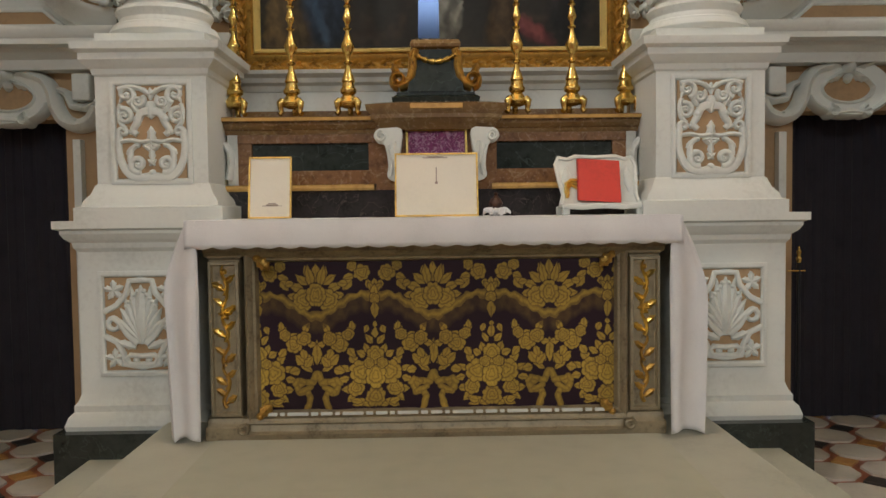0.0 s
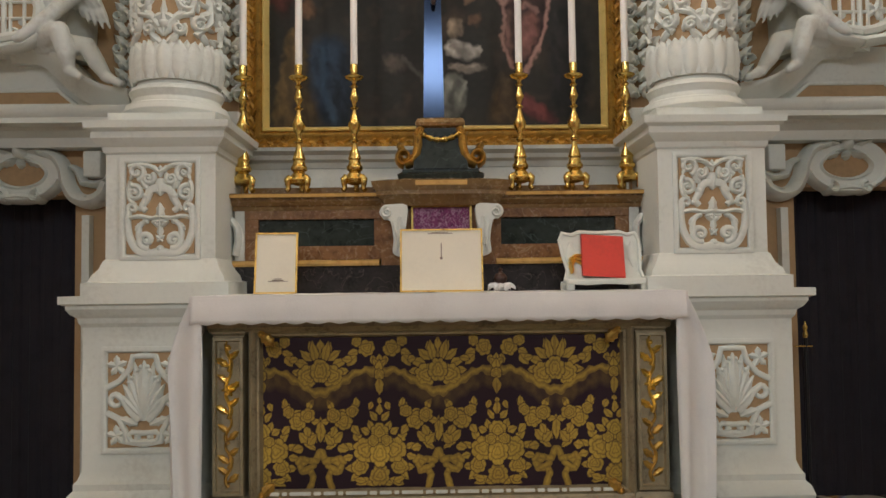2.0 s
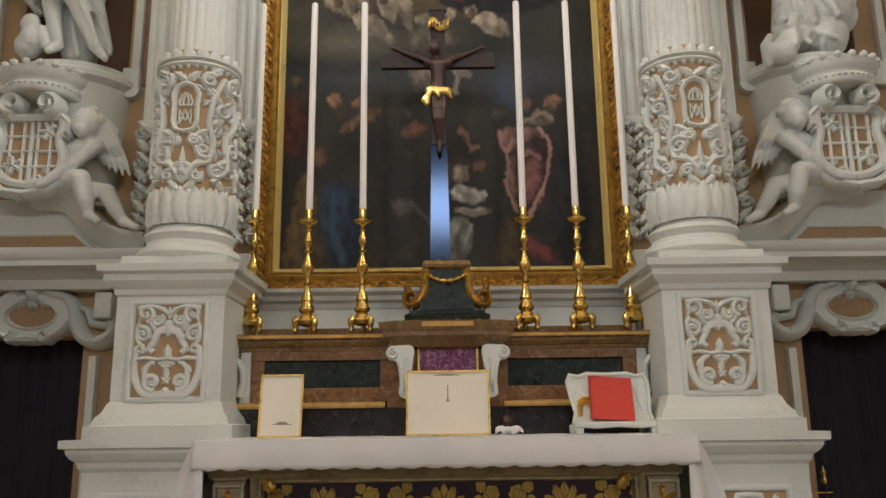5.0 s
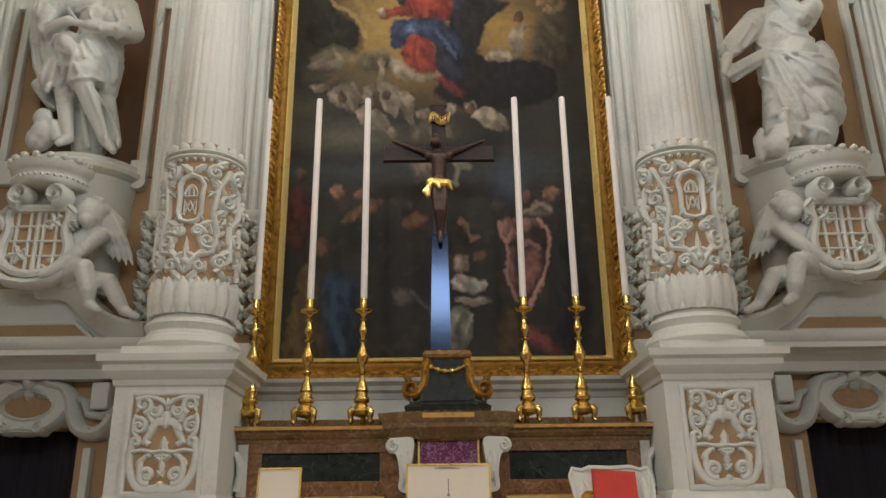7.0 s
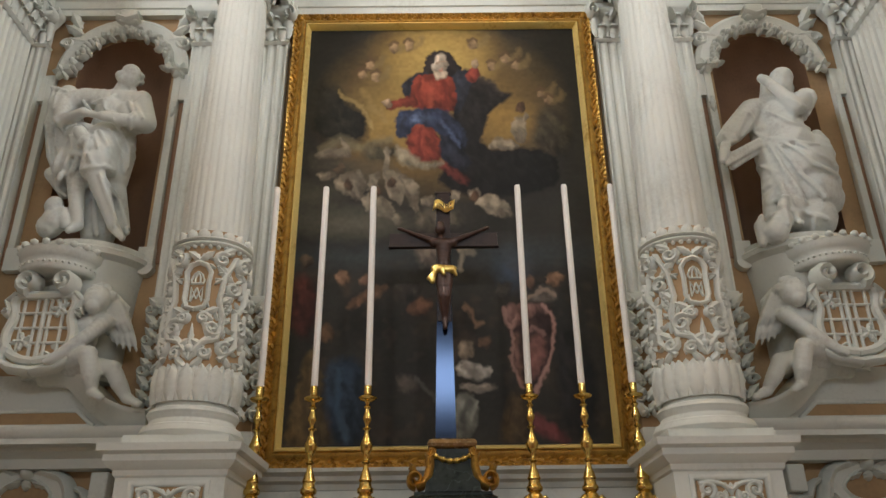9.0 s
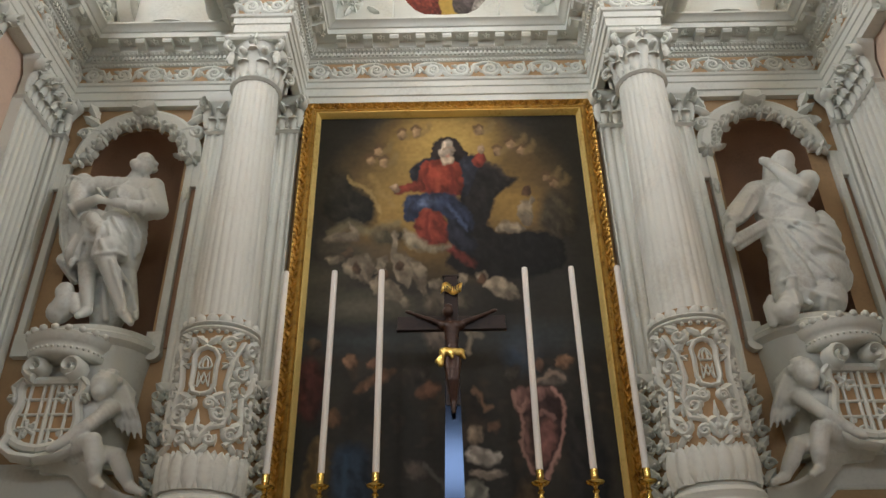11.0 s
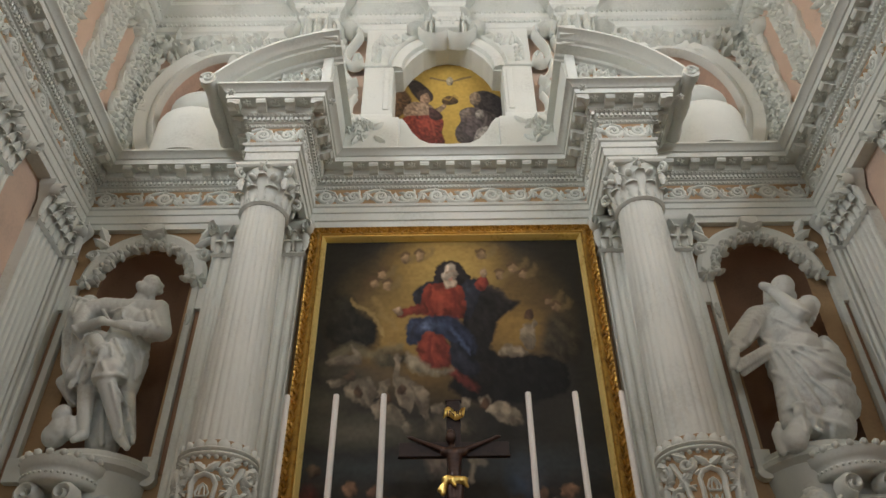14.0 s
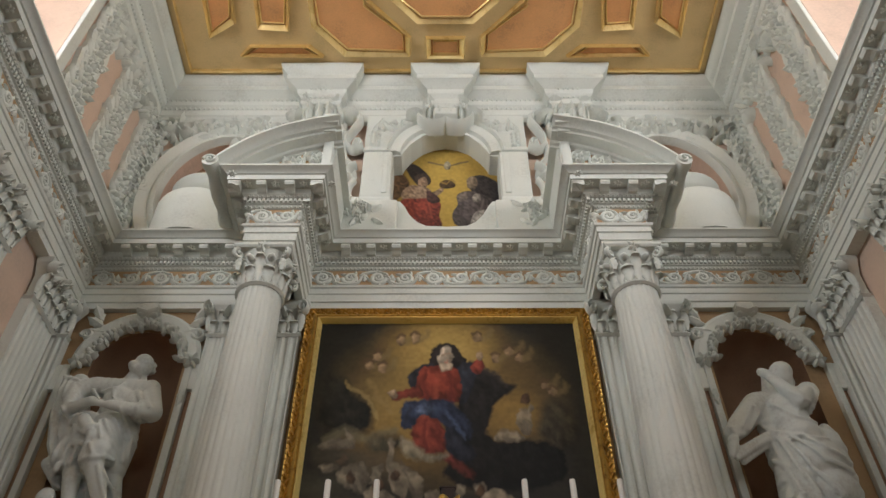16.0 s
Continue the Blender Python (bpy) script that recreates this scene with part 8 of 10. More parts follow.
def standing_figure():
    # bare-legged, arms crossed over gathered drapery, head turned up and back, cloak behind, a child's bust at the foot
    rng = random.Random(4)
    body, cloth = [], []
    limb(body, (0.129, -0.03, 1.243, 0.07), (0.14, -0.04, 1.285, 0.068))
    limb(body, (0.085, -0.08, 1.241, 0.035), (0.096, -0.07, 1.231, 0.042))
    limb(body, (0.157, 0, 1.173, 0.03), (0.161, 0, 1.148, 0.03))
    limb(body, (0.082, -0.01, 1.183, 0.05), (0.06, 0, 1.124, 0.055))
    limb(body, (-0.133, 0, 1.11, 0.075), (0.206, 0, 1.082, 0.075))
    limb(body, (0.232, 0, 1.098, 0.065), (0.303, -0.05, 0.88, 0.075))
    limb(body, (0.305, -0.07, 0.866, 0.058), (0.208, -0.16, 0.832, 0.045), (0.089, -0.2, 0.838, 0.034), (0.022, -0.2, 0.846, 0.022))
    limb(body, (-0.163, 0, 1.118, 0.07), (-0.286, -0.03, 1.067, 0.065))
    limb(body, (-0.279, -0.04, 1.051, 0.06), (-0.237, -0.1, 0.868, 0.045), (-0.054, -0.19, 0.877, 0.034), (0.015, -0.2, 0.846, 0.022))
    limb(body, (-0.378, 0.02, 1.177, 0.045), (-0.36, 0, 0.918, 0.045), (-0.307, 0.02, 0.681, 0.045), (-0.229, 0.03, 0.534, 0.04))
    limb(body, (-0.299, 0.03, 0.55, 0.045), (-0.194, 0.05, 0.411, 0.035))
    limb(body, (0.043, 0, 0.979, 0.12), (0.059, -0.01, 0.783, 0.13), (0.033, -0.01, 0.659, 0.13))
    limb(body, (-0.09, -0.06, 0.783, 0.09), (-0.107, -0.05, 0.637, 0.09), (-0.15, -0.05, 0.548, 0.08))
    limb(body, (0.047, -0.06, 0.767, 0.1), (0.074, -0.13, 0.544, 0.085))
    limb(body, (-0.059, -0.18, 0.738, 0.045), (0.03, -0.17, 0.623, 0.04))
    limb(body, (-0.095, -0.05, 0.503, 0.062), (-0.054, -0.06, 0.337, 0.055), (-0.013, -0.05, 0.144, 0.036))
    limb(body, (-0.011, -0.05, 0.137, 0.036), (-0.024, -0.13, 0.067, 0.026))
    limb(body, (0.058, -0.13, 0.484, 0.068), (0.123, -0.1, 0.342, 0.056), (0.205, -0.05, 0.142, 0.036))
    limb(body, (0.206, -0.05, 0.135, 0.038), (0.312, -0.12, 0.018, 0.026))
    limb(body, (0.091, 0.03, 0.87, 0.07), (0.136, 0.05, 0.632, 0.07), (0.108, 0.06, 0.457, 0.06))
    limb(body, (0.115, 0.07, 0.553, 0.06), (0.215, 0.06, 0.166, 0.06))
    limb(body, (-0.036, 0.1, 0.421, 0.1), (0.053, 0.1, 0.145, 0.11))
    limb(body, (-0.179, -0.06, 0.282, 0.055), (-0.189, -0.06, 0.267, 0.055))
    limb(body, (-0.172, -0.03, 0.183, 0.085), (-0.208, -0.02, 0.147, 0.08))
    limb(body, (-0.116, -0.06, 0.224, 0.04), (-0.08, -0.06, 0.14, 0.035))
    limb(body, (-0.283, 0.05, 1.016, 0.1), (-0.22, 0.05, 0.76, 0.11), (-0.182, 0.05, 0.56, 0.09))
    limb(body, (0.099, 0.05, 0.947, 0.1), (0.14, 0.05, 0.694, 0.09), (0.138, 0.06, 0.517, 0.07))
    limb(body, (-0.043, -0.04, 0.703, 0.12), (-0.022, -0.05, 0.606, 0.11))
    limb(body, (0.113, -0.06, 0.539, 0.06), (0.076, -0.06, 0.599, 0.08))
    limb(body, (-0.291, 0.02, 1.158, 0.07), (-0.33, 0, 1.047, 0.07))
    limb(body, (0.163, -0.02, 0.964, 0.09), (0.228, -0.02, 0.899, 0.08))
    drape(body, -0.45, cloth, (-0.381, -0.02, 1.14, 0.012), (-0.364, -0.04, 0.893, 0.014), (-0.305, -0.02, 0.657, 0.014), (-0.227, 0, 0.487, 0.012))
    drape(body, -0.45, cloth, (-0.318, -0.03, 1.124, 0.012), (-0.31, -0.06, 0.943, 0.014), (-0.265, -0.04, 0.706, 0.012))
    drape(body, -0.45, cloth, (-0.262, -0.06, 1.118, 0.014), (-0.39, -0.02, 1.182, 0.018))
    drape(body, -0.45, cloth, (0.116, -0.14, 0.777, 0.012), (0.186, -0.14, 0.64, 0.016), (0.195, -0.09, 0.55, 0.018))
    drape(body, -0.45, cloth, (0.158, -0.12, 0.805, 0.014), (0.21, -0.09, 0.7, 0.018), (0.207, -0.03, 0.585, 0.02))
    drape(body, -0.45, cloth, (0.063, -0.16, 0.75, 0.012), (0.139, -0.17, 0.637, 0.012))
    drape(body, -0.45, cloth, (0.028, -0.17, 0.744, 0.01), (0.091, -0.2, 0.605, 0.012))
    drape(body, -0.45, cloth, (-0.133, -0.2, 0.726, 0.016), (-0.026, -0.23, 0.639, 0.018), (0.042, -0.22, 0.704, 0.014))
    drape(body, -0.45, cloth, (-0.091, -0.2, 0.607, 0.018), (-0.003, -0.22, 0.564, 0.02), (0.031, -0.2, 0.65, 0.014))
    drape(body, -0.45, cloth, (-0.133, -0.2, 0.726, 0.014), (-0.1, -0.21, 0.645, 0.016), (-0.08, -0.2, 0.584, 0.018))
    drape(body, -0.45, cloth, (-0.264, -0.13, 0.864, 0.016), (-0.201, -0.16, 0.783, 0.018), (-0.102, -0.2, 0.801, 0.014))
    drape(body, -0.45, cloth, (-0.08, -0.1, 1.04, 0.014), (0.026, -0.12, 1.025, 0.014), (0.047, -0.14, 0.948, 0.012))
    drape(body, -0.45, cloth, (-0.14, -0.09, 1.048, 0.014), (-0.039, -0.15, 0.926, 0.014))
    drape(body, -0.45, cloth, (-0.177, -0.11, 0.648, 0.018), (-0.203, -0.12, 0.538, 0.022), (-0.218, -0.1, 0.469, 0.024))
    drape(body, -0.45, cloth, (-0.114, -0.13, 0.605, 0.016), (-0.138, -0.14, 0.482, 0.022), (-0.155, -0.12, 0.427, 0.024))
    drape(body, -0.45, cloth, (-0.053, -0.14, 0.583, 0.016), (-0.073, -0.15, 0.504, 0.02), (-0.083, -0.14, 0.466, 0.024))
    drape(body, -0.45, cloth, (0.012, -0.17, 0.58, 0.016), (0.007, -0.18, 0.485, 0.02), (0, -0.17, 0.434, 0.024))
    drape(body, -0.45, cloth, (0.029, -0.19, 0.458, 0.014), (0.109, -0.22, 0.476, 0.016), (0.166, -0.17, 0.512, 0.014))
    drape(body, -0.45, cloth, (0.044, -0.19, 0.552, 0.014), (0.079, -0.2, 0.488, 0.014))
    drape(body, -0.45, cloth, (0.224, -0.06, 1.017, 0.014), (0.277, -0.09, 0.917, 0.016), (0.316, -0.1, 0.862, 0.014))
    drape(body, -0.45, cloth, (0.173, -0.08, 1.035, 0.014), (0.268, -0.12, 0.865, 0.016), (0.24, -0.12, 0.788, 0.014))
    drape(body, -0.45, cloth, (0.064, -0.07, 1.092, 0.012), (0.031, -0.12, 0.993, 0.012))
    drape(body, -0.45, cloth, (0.152, 0, 0.41, 0.016), (0.224, -0.01, 0.274, 0.018), (0.294, -0.02, 0.099, 0.02))
    drape(body, -0.45, cloth, (0.123, 0, 0.425, 0.014), (0.209, 0, 0.222, 0.016), (0.249, -0.02, 0.1, 0.018))
    drape(body, -0.45, cloth, (0.032, -0, 0.339, 0.02), (0.095, -0.02, 0.102, 0.024))
    drape(body, -0.45, cloth, (-0.273, -0.01, 0.513, 0.014), (-0.216, -0.01, 0.423, 0.016), (-0.151, 0, 0.37, 0.014))
    cloth += curls(rng, (0.14, -0.02, 1.26), 0.07, 22, 0.018)
    a = blob_figure("statue", body, 0.0085, MARBLE, (-2.3, 4.5, 3.44), "white stucco statue with crossed arms standing in a niche", "statue", "niche statues", cloth)
    a.scale = (1.0, 1.0, 1.03)


def robed_figure():
    # fully robed, one forearm raised before the face, the free hand holding a book, a bird at the foot
    body, cloth = [], []
    limb(body, (0.062, -0.03, 1.149, 0.082), (0.075, -0.05, 1.201, 0.08))
    limb(body, (0.1, -0.07, 1.177, 0.04), (0.095, -0.07, 1.152, 0.04))
    limb(body, (0, -0, 1.196, 0.05), (-0.04, 0, 1.056, 0.045))
    limb(body, (0.002, 0, 1.064, 0.06), (0.042, 0, 1.128, 0.05))
    limb(body, (-0.101, -0.13, 1.143, 0.032), (-0.08, -0.13, 1.131, 0.036), (-0.052, -0.13, 1.102, 0.036), (0.071, -0.17, 0.889, 0.056), (0.213, -0.03, 1.048, 0.075))
    limb(body, (-0.136, 0, 0.975, 0.085), (0.209, 0, 1.036, 0.08))
    limb(body, (-0.159, 0, 0.959, 0.09), (-0.321, -0.05, 0.777, 0.08), (-0.4, -0.09, 0.691, 0.06))
    limb(body, (-0.428, -0.14, 0.615, 0.036), (-0.477, -0.16, 0.492, 0.026))
    limb(body, (-0.439, -0.13, 0.487, 0.022), (-0.179, -0.06, 0.662, 0.022))
    limb(body, (-0.439, -0.13, 0.531, 0.022), (-0.179, -0.06, 0.7, 0.022))
    limb(body, (-0.384, -0.08, 0.493, 0.026), (-0.16, -0.02, 0.655, 0.026))
    limb(body, (-0.385, -0.1, 0.526, 0.03), (-0.175, -0.04, 0.681, 0.03))
    limb(body, (-0.001, 0, 0.901, 0.14), (0.043, -0.02, 0.683, 0.16), (0.082, -0.02, 0.516, 0.185), (0.118, 0, 0.334, 0.175), (0.095, 0, 0.162, 0.15))
    limb(body, (-0.1, 0, 0.728, 0.06), (-0.13, -0.02, 0.458, 0.06), (-0.162, -0.02, 0.154, 0.065))
    limb(body, (-0.034, -0.02, 0.623, 0.11), (-0.045, -0.04, 0.373, 0.11), (-0.068, -0.04, 0.157, 0.1))
    limb(body, (0.22, -0.04, 0.746, 0.045), (0.272, -0.02, 0.704, 0.04))
    limb(body, (-0.271, -0.1, 0.129, 0.022), (-0.298, -0.1, 0.061, 0.034), (-0.298, -0.1, -0.055, 0.03))
    limb(body, (-0.152, -0.1, 0.1, 0.07), (-0.214, -0.12, 0.009, 0.08))
    limb(body, (-0.132, -0.14, 0.22, 0.03), (-0.146, -0.14, 0.177, 0.036))
    limb(body, (-0.094, 0.02, 0.868, 0.09), (-0.084, 0.02, 0.556, 0.1))
    limb(body, (0.17, 0.03, 0.62, 0.17), (0.185, 0.03, 0.32, 0.15))
    limb(body, (0.116, 0.03, 1.167, 0.07), (0.048, 0.03, 1.1, 0.07))
    drape(body, 0.0, cloth, (-0.208, -0.085, 0.886, 0.011), (-0.162, -0.15, 0.757, 0.012), (-0.05, -0.175, 0.649, 0.012), (0.074, -0.19, 0.596, 0.012), (0.159, -0.15, 0.605, 0.01))
    drape(body, 0.0, cloth, (-0.156, -0.12, 0.73, 0.014), (-0.141, -0.15, 0.458, 0.018), (-0.111, -0.15, 0.284, 0.02), (-0.085, -0.16, 0.18, 0.018))
    drape(body, 0.0, cloth, (-0.129, -0.14, 0.702, 0.012), (-0.083, -0.18, 0.425, 0.02), (-0.001, -0.18, 0.211, 0.024))
    drape(body, 0.0, cloth, (-0.1, -0.15, 0.673, 0.012), (-0.008, -0.205, 0.41, 0.018), (0.119, -0.14, 0.23, 0.024))
    drape(body, 0.0, cloth, (-0.061, -0.165, 0.64, 0.012), (0.078, -0.195, 0.443, 0.018), (0.243, -0.08, 0.391, 0.022))
    drape(body, 0.0, cloth, (0.008, -0.17, 0.606, 0.012), (0.124, -0.18, 0.51, 0.014), (0.265, -0.07, 0.47, 0.02))
    drape(body, 0.0, cloth, (-0.1, -0.09, 0.906, 0.01), (0.001, -0.14, 0.777, 0.012), (0.14, -0.1, 0.74, 0.01))
    drape(body, 0.0, cloth, (0.004, -0.08, 0.943, 0.01), (0.074, -0.1, 0.866, 0.012), (0.169, -0.06, 0.86, 0.012))
    drape(body, 0.0, cloth, (-0.105, -0.18, 0.156, 0.016), (-0.005, -0.185, 0.141, 0.018), (0.114, -0.14, 0.091, 0.016))
    drape(body, 0.0, cloth, (-0.189, -0.05, 0.517, 0.016), (-0.15, -0.1, 0.479, 0.018), (-0.123, -0.13, 0.432, 0.016), (-0.198, -0.08, 0.352, 0.016))
    drape(body, 0.0, cloth, (-0.198, -0.08, 0.352, 0.018), (-0.125, -0.13, 0.381, 0.018), (-0.197, -0.09, 0.239, 0.018), (-0.115, -0.15, 0.235, 0.016))
    drape(body, 0.0, cloth, (-0.233, -0.08, 0.882, 0.014), (-0.345, -0.13, 0.711, 0.014))
    drape(body, 0.0, cloth, (-0.186, -0.08, 0.85, 0.014), (-0.289, -0.1, 0.714, 0.014))
    drape(body, 0.0, cloth, (-0.425, -0.13, 0.697, 0.016), (-0.398, -0.16, 0.647, 0.018), (-0.342, -0.12, 0.672, 0.016))
    drape(body, 0.0, cloth, (0.221, -0.06, 1.051, 0.02), (0.238, -0.06, 1.003, 0.022), (0.18, -0.08, 0.893, 0.02), (0.114, -0.1, 0.865, 0.016))
    drape(body, 0.0, cloth, (-0.06, -0.16, 0.125, 0.018), (-0.062, -0.16, 0.056, 0.02))
    drape(body, 0.0, cloth, (0.046, -0.14, 0.12, 0.018), (0.041, -0.14, 0.037, 0.02))
    drape(body, 0.0, cloth, (-0.148, -0.14, 0.135, 0.018), (-0.155, -0.14, 0.039, 0.02))
    b = blob_figure("statue", body, 0.0085, MARBLE, (2.26, 4.5, 3.44), "white robed stucco statue with raised forearm in a niche", "statue", "niche statues", cloth)
    b.scale = (1.02, 1.0, 1.02)


def winged_children():
    # seated on the pediment scrolls, one each side, looking down; built for one bay and mirrored
    rng = random.Random(6)
    body, feathers = [], []
    limb(body, (0.207, -0.05, 0.699, 0.08), (0.205, -0.07, 0.673, 0.076))
    limb(body, (0.2, -0.11, 0.628, 0.042), (0.205, -0.1, 0.62, 0.04))
    limb(body, (0.211, -0.02, 0.597, 0.05), (0.207, -0.03, 0.629, 0.05))
    limb(body, (0.158, -0.02, 0.556, 0.055), (0.338, 0.02, 0.586, 0.06))
    limb(body, (0.262, 0, 0.533, 0.09), (0.321, 0.02, 0.398, 0.105), (0.347, 0.03, 0.344, 0.11))
    limb(body, (0.133, -0.05, 0.549, 0.05), (0.211, -0.13, 0.419, 0.042), (0.362, -0.15, 0.29, 0.03), (0.387, -0.15, 0.282, 0.024))
    limb(body, (0.347, 0, 0.567, 0.05), (0.384, -0.06, 0.395, 0.04))
    limb(body, (0.329, 0, 0.323, 0.085), (0.142, -0.18, 0.311, 0.055), (0.108, -0.17, 0.187, 0.05), (0.099, -0.15, 0.117, 0.032))
    limb(body, (0.097, -0.15, 0.107, 0.034), (0.027, -0.2, 0.065, 0.026))
    limb(body, (0.302, 0, 0.301, 0.08), (0.013, -0.13, 0.243, 0.05), (-0.033, -0.12, 0.159, 0.048), (-0.075, -0.1, 0.09, 0.033))
    limb(body, (-0.076, -0.1, 0.085, 0.034), (-0.167, -0.14, 0.038, 0.024))
    limb(body, (0.141, 0.03, 0.723, 0.04), (0.08, 0.05, 0.661, 0.04))
    limb(body, (0.181, 0.04, 0.668, 0.05), (0.157, 0.03, 0.568, 0.05))
    limb(feathers, (0.066, 0.03, 0.653, 0.02), (-0.015, 0.02, 0.467, 0.02), (-0.043, 0.03, 0.394, 0.009))
    limb(feathers, (0.088, 0.03, 0.653, 0.02), (0.019, 0.02, 0.469, 0.02), (-0.004, 0.03, 0.396, 0.009))
    limb(feathers, (0.109, 0.03, 0.641, 0.02), (0.053, 0.02, 0.475, 0.02), (0.036, 0.03, 0.41, 0.009))
    limb(feathers, (0.128, 0.03, 0.623, 0.02), (0.086, 0.02, 0.482, 0.02), (0.075, 0.03, 0.428, 0.009))
    limb(feathers, (0.142, 0.03, 0.604, 0.02), (0.113, 0.02, 0.497, 0.02), (0.108, 0.03, 0.457, 0.009))
    limb(feathers, (0.156, 0.03, 0.592, 0.02), (0.142, 0.02, 0.518, 0.02), (0.143, 0.03, 0.491, 0.009))
    limb(feathers, (0.095, 0, 0.69, 0.02), (0.024, -0.01, 0.565, 0.02), (0, 0, 0.518, 0.01))
    limb(feathers, (0.11, 0, 0.678, 0.02), (0.052, -0.01, 0.556, 0.02), (0.034, 0, 0.509, 0.01))
    limb(feathers, (0.124, 0, 0.659, 0.02), (0.083, -0.01, 0.56, 0.02), (0.072, 0, 0.523, 0.01))
    limb(feathers, (0.137, 0, 0.641, 0.02), (0.112, -0.01, 0.563, 0.02), (0.108, 0, 0.534, 0.01))
    limb(feathers, (0.149, 0, 0.617, 0.02), (0.137, -0.01, 0.562, 0.02), (0.139, 0, 0.543, 0.01))
    feathers += curls(rng, (0.2, -0.04, 0.715), 0.075, 34, 0.022)
    for s in (-1, 1):
        blob_figure("winged_child_statue", body, 0.0075, MARBLE, (s * 1.86, 4.42, 2.36), "white stucco winged child statue seated on the scroll pediment", "statue", "seated winged statues", feathers, s=s, shrink=0.5)


standing_figure()
robed_figure()
winged_children()

# ---- the attic above the cornice ----
def plate_with_hole(bm, x0, x1, z0, z1, hole, y, depth):
    cx = sum(p[0] for p in hole) / len(hole)
    cz = sum(p[1] for p in hole) / len(hole)

    def edge(p):
        dx, dz = p[0] - cx, p[1] - cz
        k = min(((x1 - cx) / dx if dx > 0 else (x0 - cx) / dx) if abs(dx) > 1e-9 else 1e9, ((z1 - cz) / dz if dz > 0 else (z0 - cz) / dz) if abs(dz) > 1e-9 else 1e9)
        return (cx + dx * k, cz + dz * k)
    n = len(hole)
    side = lambda q: 0 if abs(q[0] - x0) < 1e-6 else 1 if abs(q[0] - x1) < 1e-6 else 2 if abs(q[1] - z0) < 1e-6 else 3
    for i in range(n):
        a, b = hole[i], hole[(i + 1) % n]
        A, B = edge(a), edge(b)
        pts = [a, b, B]
        if side(A) != side(B):
            pts.append((A[0] if side(A) < 2 else B[0], A[1] if side(A) >= 2 else B[1]))
        pts.append(A)
        bm.faces.new([bm.verts.new((px, y, pz)) for px, pz in pts])
        bm.faces.new([bm.verts.new((px, py, pz)) for (px, pz), py in ((a, y), (b, y), (b, y + depth), (a, y + depth))])


UP = WALL + 0.1


def fresco(u, v):
    a = u + value_noise(u * 16, v * 18, 41) * 0.006
    b = v + value_noise(u * 16 + 4, v * 18, 42) * 0.005
    rgb = np.zeros((len(u), 3)) + np.array([0.36, 0.23, 0.045])
    rgb *= (1 + 0.25 * value_noise(u * 5, v * 5, 43))[:, None]

    def dab(cx, cy, rx, ry, col, k=1.0, soft=0.6, rot=0.0):
        nonlocal rgb
        m = (ell(a, b, cx, cy, rx, ry, rot, soft) * k)[:, None]
        rgb = rgb * (1 - m) + np.array(col) * m

    def blob(pts, col, shade=0.35, soft=0.008, k=1.0):
        """A modelled form: lit from the upper left, turning dark at its lower right edge, with brushy folds."""
        nonlocal rgb
        xs, ys = [q[0] for q in pts], [q[1] for q in pts]
        near = np.nonzero((a > min(xs) - 0.05) & (a < max(xs) + 0.05) & (b > min(ys) - 0.05) & (b < max(ys) + 0.05))[0]
        if not len(near):
            return
        aa, bb = a[near], b[near]
        m, d = blob_mask(aa, bb, pts, soft)
        cx, cy = sum(xs) / len(xs), sum(ys) / len(ys)
        ex, ey = max(xs) - min(xs) + 1e-6, max(ys) - min(ys) + 1e-6
        turn = np.clip(0.5 + 0.55 * ((bb - cy) / ey - (aa - cx) / ex), 0, 1)
        round_ = np.clip(d / (0.3 * min(ex, ey)), 0, 1)
        fold = 0.14 * value_noise(aa * 70 + bb * 25, bb * 45, 61) + 0.1 * value_noise(aa * 150, bb * 150 + aa * 60, 62)
        lit = (shade + (1.25 - shade) * turn) * (0.72 + 0.28 * round_) + fold
        lit = lit * np.clip(0.9 + 0.45 * value_noise(aa * 48 + 7, bb * 60 + aa * 20, 63), 0.4, 1.25)
        m = (m * k)[:, None]
        rgb[near] = rgb[near] * (1 - m) + np.array(col) * np.clip(lit, 0.12, 1.4)[:, None] * m

    def line(pts, col, w, k=0.8):
        nonlocal rgb
        near = np.full(len(a), 9.0)
        for (x0, y0), (x1, y1) in zip(pts, pts[1:]):
            dx, dy = x1 - x0, y1 - y0
            t = np.clip(((a - x0) * dx + (b - y0) * dy) / (dx * dx + dy * dy + 1e-9), 0, 1)
            near = np.minimum(near, np.hypot(a - x0 - t * dx, b - y0 - t * dy))
        m = (np.clip(1.3 - near / w, 0, 1) * k)[:, None]
        rgb = rgb * (1 - m) + np.array(col) * m

    # glow, dark banner and hair, bare shoulder and arm, red robe
    dab(0.505, 0.585, 0.2, 0.3, (0.5, 0.34, 0.07), 0.8, 0.9)
    blob([(0.108, 0.849), (0.227, 0.807), (0.315, 0.729), (0.366, 0.653), (0.283, 0.585), (0.206, 0.653), (0.142, 0.759)], (0.05, 0.035, 0.028), 0.3, 0.012, 1)
    blob([(0.001, 0.759), (0.129, 0.7), (0.184, 0.585), (0.091, 0.463), (0.02, 0.447)], (0.2, 0.11, 0.05), 0.3, 0.02, 1)
    blob([(0.221, 0.688), (0.315, 0.711), (0.366, 0.653), (0.347, 0.596), (0.268, 0.585)], (0.07, 0.045, 0.035), 0.3, 0.008, 1)
    blob([(0.256, 0.653), (0.316, 0.676), (0.342, 0.607), (0.308, 0.563), (0.263, 0.585)], (0.42, 0.27, 0.17), 0.4, 0.006, 1)
